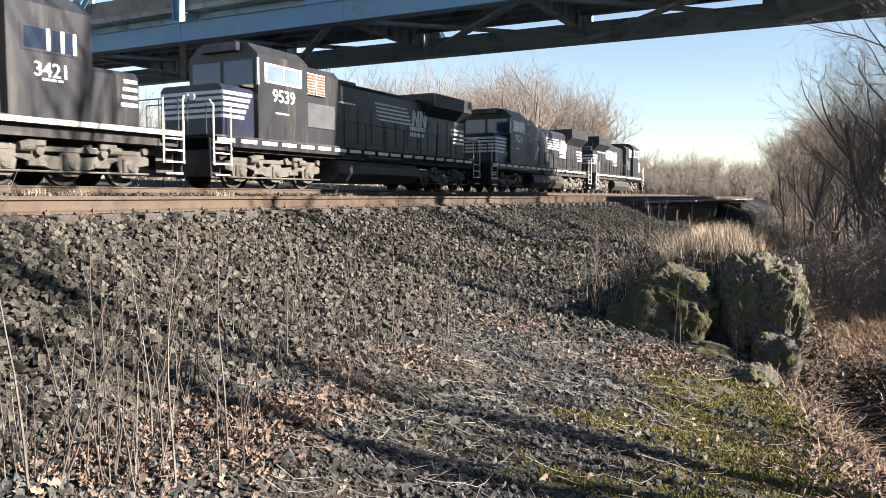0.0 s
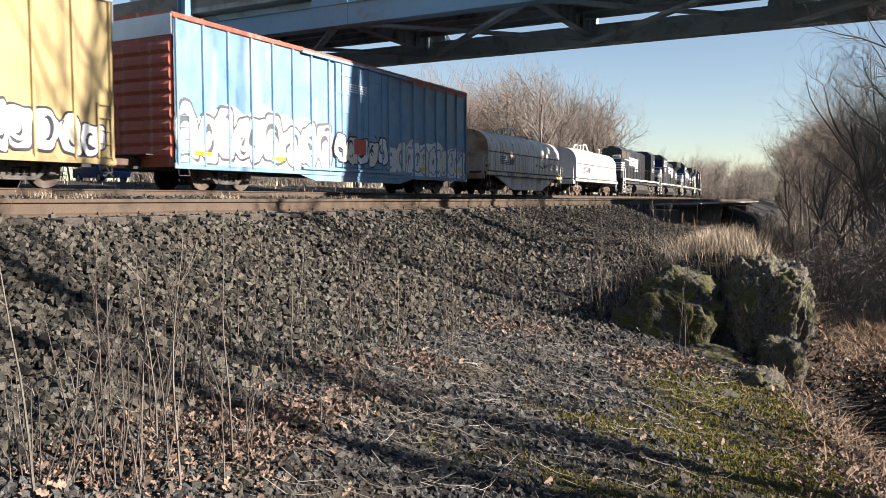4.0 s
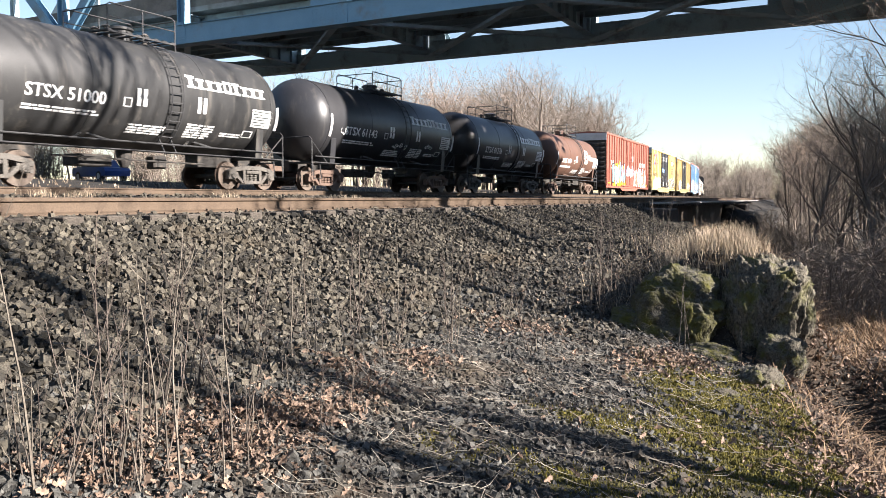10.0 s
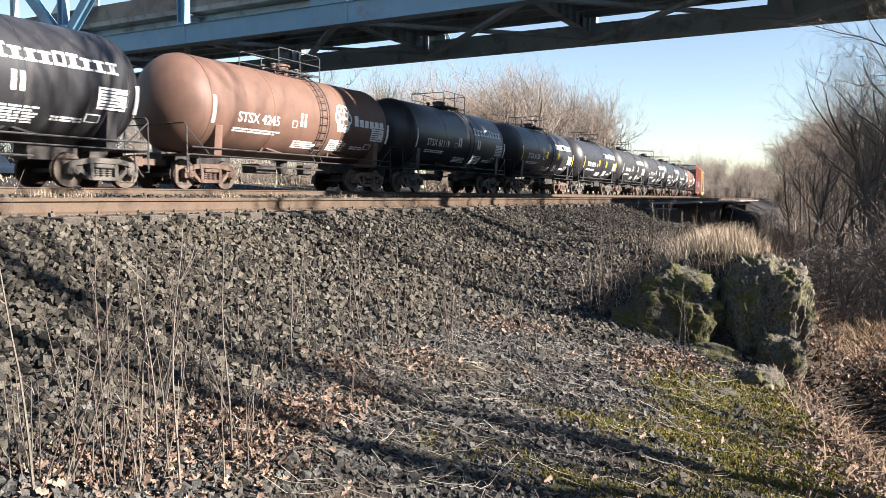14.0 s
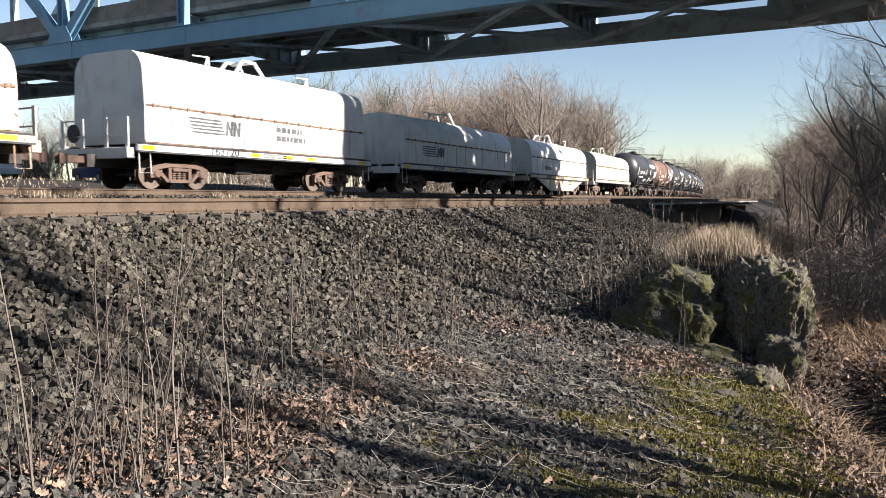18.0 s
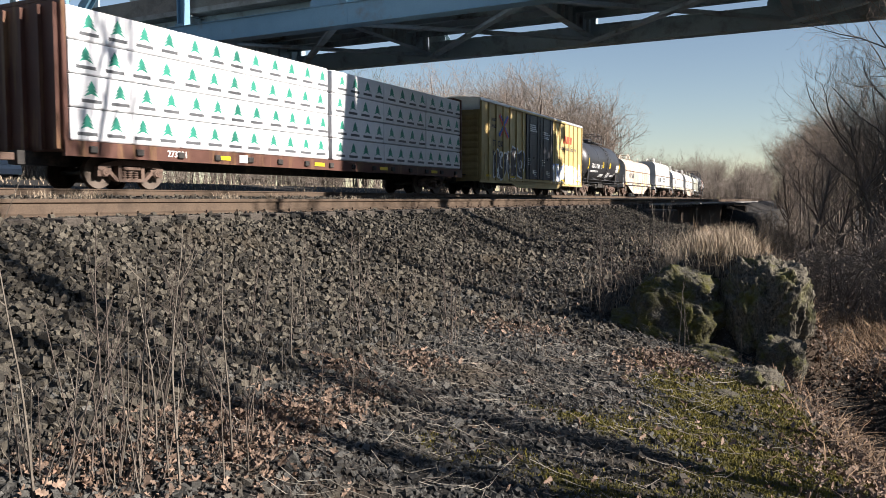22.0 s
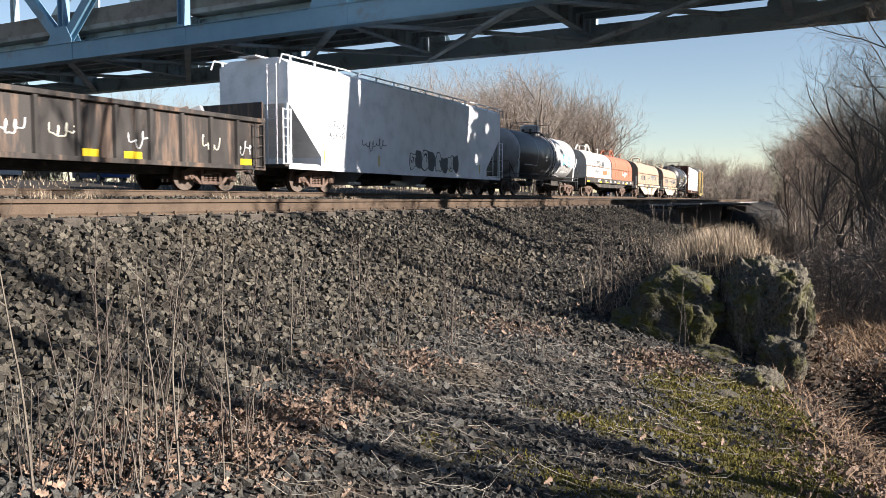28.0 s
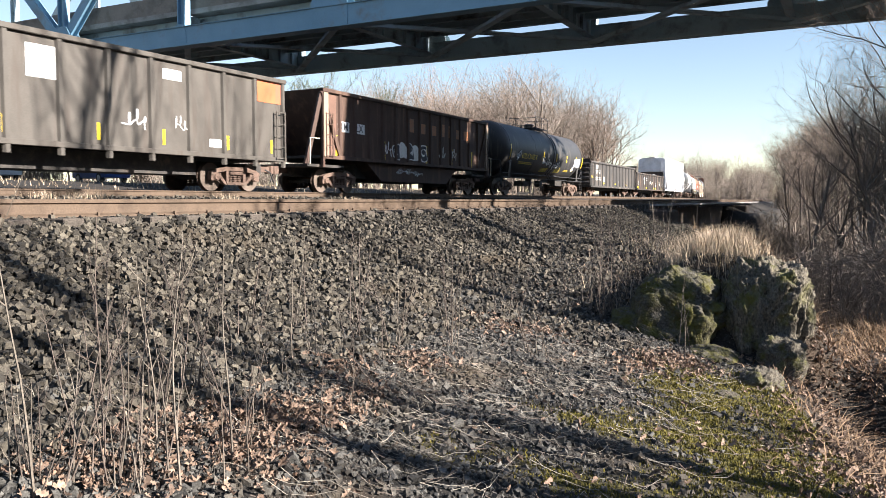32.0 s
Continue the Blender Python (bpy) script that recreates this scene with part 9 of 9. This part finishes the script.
for i in range(90):
    y = 13 + 80 * r.random() ** 1.3
    lo = -0.035 * y if y < 26 else -4.4
    bush(bent(lo + 5 * r.random() ** 1.5, y), y, r.uniform(0.5, 1.0), "tangled brown thicket on the gully bank", GR)

brush = []
for i in range(60):
    y = 80 + 190 * r.random()
    brush.append((r.choice(BUSH), bent(-4.2 + 20 * r.random() ** 1.6, y), y, r.uniform(0.9, 1.9), r.uniform(0, 360)))
for i in range(60):
    y = r.uniform(200, 330)
    brush.append((r.choice(BUSH), -y * math.tan(radians(r.uniform(6.0, 14.0))), y, r.uniform(1.8, 3.0), r.uniform(0, 360)))
woods("far_brush", "bare brush along the near track", brush)

# big trees out of view that throw the long shadows over bench, bank and train
GS = "big bare trees behind the camera"
# slim young trees on the gully's far side, out of view, whose shadows streak the bench
def pole_meshes(seed, height, rad, limbs=11, low=2.6):
    r = random.Random(seed)
    a, b = Shape(), Shape()
    p, d, pts = Vector((0, 0, -0.3)), Vector((r.uniform(-0.03, 0.03), r.uniform(-0.06, 0.06), 1)).normalized(), []
    for i in range(11):
        pts.append(p.copy())
        d = (d + Vector((r.uniform(-0.05, 0.05), r.uniform(-0.07, 0.07), 0.03))).normalized()
        p = p + d * height / 10
    a.tube(pts, [rad * (1 - 0.085 * i) for i in range(11)], 7, False)
    for k in range(limbs):
        f = r.uniform(low, 9.5)
        i = int(f)
        q, w = pts[i].lerp(pts[i + 1], f - i), r.uniform(0, math.tau)
        dd = Vector((math.cos(w), math.sin(w), r.uniform(1.0, 2.2))).normalized()
        L, rr, lp = height * r.uniform(0.18, 0.36), rad * (1 - 0.085 * f) * 0.55, []
        for j in range(6):
            lp.append(q.copy())
            dd = (dd + Vector((r.uniform(-0.14, 0.14), r.uniform(-0.14, 0.14), 0.06))).normalized()
            q = q + dd * L / 5
        a.tube(lp, [rr * (1 - 0.15 * j) for j in range(6)], 5, False)
        for m in range(3):
            g = r.uniform(1.0, 4.9)
            j = int(g)
            t, w = lp[j].lerp(lp[j + 1], g - j), r.uniform(0, math.tau)
            e = (Vector((math.cos(w), math.sin(w), r.uniform(0.4, 1.6)))).normalized()
            l2 = L * r.uniform(0.2, 0.42)
            mid = t + e * l2 * 0.5
            e = (e + Vector((r.uniform(-0.3, 0.3), r.uniform(-0.3, 0.3), 0.2))).normalized()
            b.tube([t, mid, mid + e * l2 * 0.5], [rr * 0.4, rr * 0.28, rr * 0.14], 3, False)
    out = []
    for s_, nm, mt in ((a, "trunk", M_BARK), (b, "crown", M_TWIG)):
        me = bpy.data.meshes.new(nm)
        me.from_pydata(s_.v, [], s_.f)
        me.materials.append(mt)
        out.append(me)
    return out


for i, (x, y, h, rad, lean) in enumerate(((4.0, 5.15, 9.0, 0.045, 8), (6.5, 5.9, 11.0, 0.055, 8), (3.5, 6.75, 6.5, 0.055, 3), (5, 5.65, 8.0, 0.06, 10), (3.2, 8.73, 7.0, 0.05, -8), (6, 8.43, 9.0, 0.075, -8), (4.5, 9.89, 8.5, 0.06, -8), (7, 11.51, 10.0, 0.08, -16), (5, 11.75, 9.0, 0.06, -16), (6.5, 13.44, 10.0, 0.075, -16),
                                    (8, 15.44, 11.0, 0.09, -16), (5.5, 16.71, 9.0, 0.065, -16), (4, 6.56, 6.0, 0.045, 3), (9, 14.26, 11.0, 0.085, -16), (4.6, 12.98, 7.5, 0.055, -16), (7.5, 17.97, 10.0, 0.08, -16))):
    t = thing("young_tree", "slim leafless young tree across the gully", "tree", "slim young trees across the gully", m=pose(x, y, float(ground_z(x, y)), lean, 0, 0 if lean else i * 67))
    kind = pole_meshes(800 + i, h, rad)
    put("trunk", kind[0], None, t)
    put("crown", kind[1], None, t, "sparse bare crown")

for i, (x, y, h, rad, lean) in enumerate(((6.5, 13.6, 24, 0.22, 0), (7, 5.26, 15, 0.095, 10), (11, 6.13, 17, 0.11, 10), (6, 9.18, 15, 0.1, -8), (8, 0.94, 14, 0.12, 10), (15, 14.2, 26, 0.26, 0), (13, 19.59, 24, 0.12, 0), (9, 16.4, 23, 0.13, 0), (20, 22.59, 26, 0.14, 0), (4.2, 22.20, 11, 0.1, -16), (9, 3.26, 15, 0.12, 10), (6.5, 2.64, 12, 0.1, 10))):
    t = thing("bare_tree", "big leafless tree on the wooded bank", "tree", GS, m=pose(x, y, float(ground_z(x, y)), lean, 0, 0 if lean else i * 77))
    kind = pole_meshes(830 + i, h, rad, 14 if h > 20 else 20, 3.4)
    put("trunk", kind[0], None, t)
    put("crown", kind[1], None, t, "sparse bare crown")
# more unseen trees, added to thicken the shade past the road bridge
for i, (x, y, sc) in enumerate(((5.5, 38.5, 1.3), (7.5, 41, 1.4), (6, 43.5, 1.3), (9, 46, 1.4), (8, 39.5, 1.3), (11, 43, 1.5), (12, 40.5, 1.5), (14, 47, 1.5), (13, 45, 1.5))):
    tree(TALL[i % 3], x, y, sc, i * 77, "big leafless tree on the wooded bank", GS)

# unseen thickets, added on the gully's sunny side to shade it
for i in range(15):
    y = 13.5 + 1.9 * i
    bush(r.uniform(3.4, 4.6) + 0.03 * y, y, r.uniform(1.3, 1.7), "unseen bare thicket added to shade the gully", GR)

# near branches that hang into view
LIMB = tree_meshes(55, 7.0, 0.09, 3, 0.5, 0.02, M_BRUSH, 0.8, True)
tree(LIMB, 3.3, 13.0, 0.95, 140, "leafless tree with drooping pale twigs near the gully", GR, z=-0.6)
tree(LIMB, 3.6, 17.0, 1.2, 30, "leafless tree with drooping pale twigs near the gully", GR, z=-1.0)


# ---- evergreens among the far trees ----
PINE = tree_meshes(77, 14, 0.2, 3, 0.5, twig_mat=M_NEEDLE, thick=5.0, fine=True)
tree(PINE, -47.9, 77.2, 0.86, 40, "dark green spruce among bare trees", "", name="conifer", slim=0.6)
tree(PINE, -54.8, 73.6, 0.92, 160, "broad grey-green pine among bare trees", "", name="conifer")


# unseen tall pines, added only to shade the line beyond the road bridge
def pine(x, y, h, seed, label="unseen dense pine added to shade the line", group=GS, spread=4.2, low=0.38):
    rr = random.Random(seed)
    t = thing("pine", label, "tree", group, m=pose(x, y, float(ground_z(x, y))))
    put("trunk", Shape().tube([(0, 0, -0.2), (0.1, 0, h * 0.5), (0, 0, h)], [0.3, 0.22, 0.05], 8), M_BARK, t)
    s = Shape()
    for i in range(560):
        f = rr.uniform(low, 1)
        rad = spread * math.sin(min(1, (1 - f) * 1.9 + 0.12) * math.pi / 2) * math.sqrt(rr.random())
        a = rr.uniform(0, math.tau)
        c = Vector((math.cos(a) * rad, math.sin(a) * rad, h * f))
        L = rr.uniform(0.5, 0.95)
        q = Matrix.Rotation(rr.uniform(0, 6.28), 3, "Z") @ Matrix.Rotation(rr.uniform(-1.2, 1.2), 3, "X")
        s.add([c + q @ Vector(v) * L for v in ((-1, 0, 0), (0, 0.6, 0.1), (1, 0, 0), (0, -0.6, 0.1), (0, 0, 0.5))], [(0, 1, 4), (1, 2, 4), (2, 3, 4), (3, 0, 4), (0, 3, 2, 1)])
    put("crown", s, M_NEEDLE, t, "dense dark needle crown")


for i, (x, y) in enumerate(((9.5, 40.8), (9.0, 44.6), (10.0, 48.6), (14.0, 42.5), (14.5, 47.0), (13.0, 50.5))):
    pine(x, y, 25 + (i % 3), 90 + i)


# ---- small girder bridge that carries the near track over the gully ----
def gully_bridge():
    b = thing("gully_bridge", "dark steel girder bridge under the near track", "bridge", kind="structure")
    for off in (-1.1, 1.1):
        pr = [(-0.18, -0.62), (0.18, -0.62), (0.18, -0.66), (0.02, -0.66), (0.02, -1.72), (0.18, -1.72), (0.18, -1.76), (-0.18, -1.76), (-0.18, -1.72), (-0.02, -1.72), (-0.02, -0.66), (-0.18, -0.66)]
        put("girder", sweep(Shape(), pr, NEAR_X + off, 27.4, 50.4, 2.3), M_GIRDER, b, "dark riveted plate girder")
    put("walkway", sweep(Shape(), [(-0.25, -0.50), (0.35, -0.50), (0.35, -0.44), (-0.25, -0.44)], NEAR_X + 1.55, 28.5, 66.5, 2.0), M_CONCRETE, b, "pale walkway planks")
    for s_ in (27.2, 50.6):
        x, y, h = on_track(NEAR_X, s_)
        # abutment wears the near-black girder colour in place of shade
        put("abutment", Shape().box(-2.4, 2.4, -0.8, 0.8, -4.6, -0.63, 0.05), M_GIRDER, b, "stone abutment, gully shade put into its dark colour", m=pose(x, y, 0, 0, 0, h))
    return b


gully_bridge()


# ---- parked car beyond the train ----
def parked_car(x, y, turn, mat, label):
    z = float(ground_z(x, y)) + 0.02
    c = thing("parked_car", label, "car", m=pose(x, y, z, 0, 0, turn))
    body = [(-2.2, 0.35), (-2.25, 0.65), (-2.1, 0.88), (-1.1, 0.95), (2.15, 0.95), (2.25, 0.6), (2.2, 0.35)]
    put("body", Shape().prism(body, -0.86, 0.86, "x"), mat, c)
    put("cabin", Shape().prism([(-1.2, 0.94), (-0.55, 1.42), (1.2, 1.45), (1.9, 0.94)], -0.72, 0.72, "x"), mat, c)
    for sx in (1, -1):
        put("side_window", Shape().prism([(-0.95, 1.0), (-0.5, 1.36), (1.1, 1.38), (1.6, 1.0)], *sorted((sx * 0.722, sx * 0.73)), "x"), M_GLASS, c)
        for yy in (-1.4, 1.4):
            wl = put("wheel", Shape().lathe([(-0.1, 0.33), (0.1, 0.33)], (sx * 0.78, yy, 0.33), "x", 18), M_CHAR, c)
            put("rim", Shape().lathe([(-0.11, 0.2), (0.11, 0.2)], (sx * 0.78, yy, 0.33), "x", 14), P_GALV, wl)
    return c


parked_car(-44.0, 35.0, 78, paint("blue_car_paint", (0.03, 0.08, 0.28), 0.3, (0.1, 0.1, 0.1), 0.2), "dark blue parked car beyond the train")
parked_car(-45.0, 28.0, 84, paint("white_car_paint", (0.6, 0.62, 0.65), 0.3, (0.3, 0.3, 0.3), 0.2), "white parked car beyond the train")
# ---- the train runs forward at a steady speed and takes the bend ----
SPEED = 18.1


def motions():
    for car, s0 in TRAIN:
        rows = []
        for i in range(33):
            x, y, h = on_track(TRACK_X, s0 + SPEED * i)
            rows.append((i, pose(x, y, 0, 0, 0, h)))
        walk(car, rows)


motions()
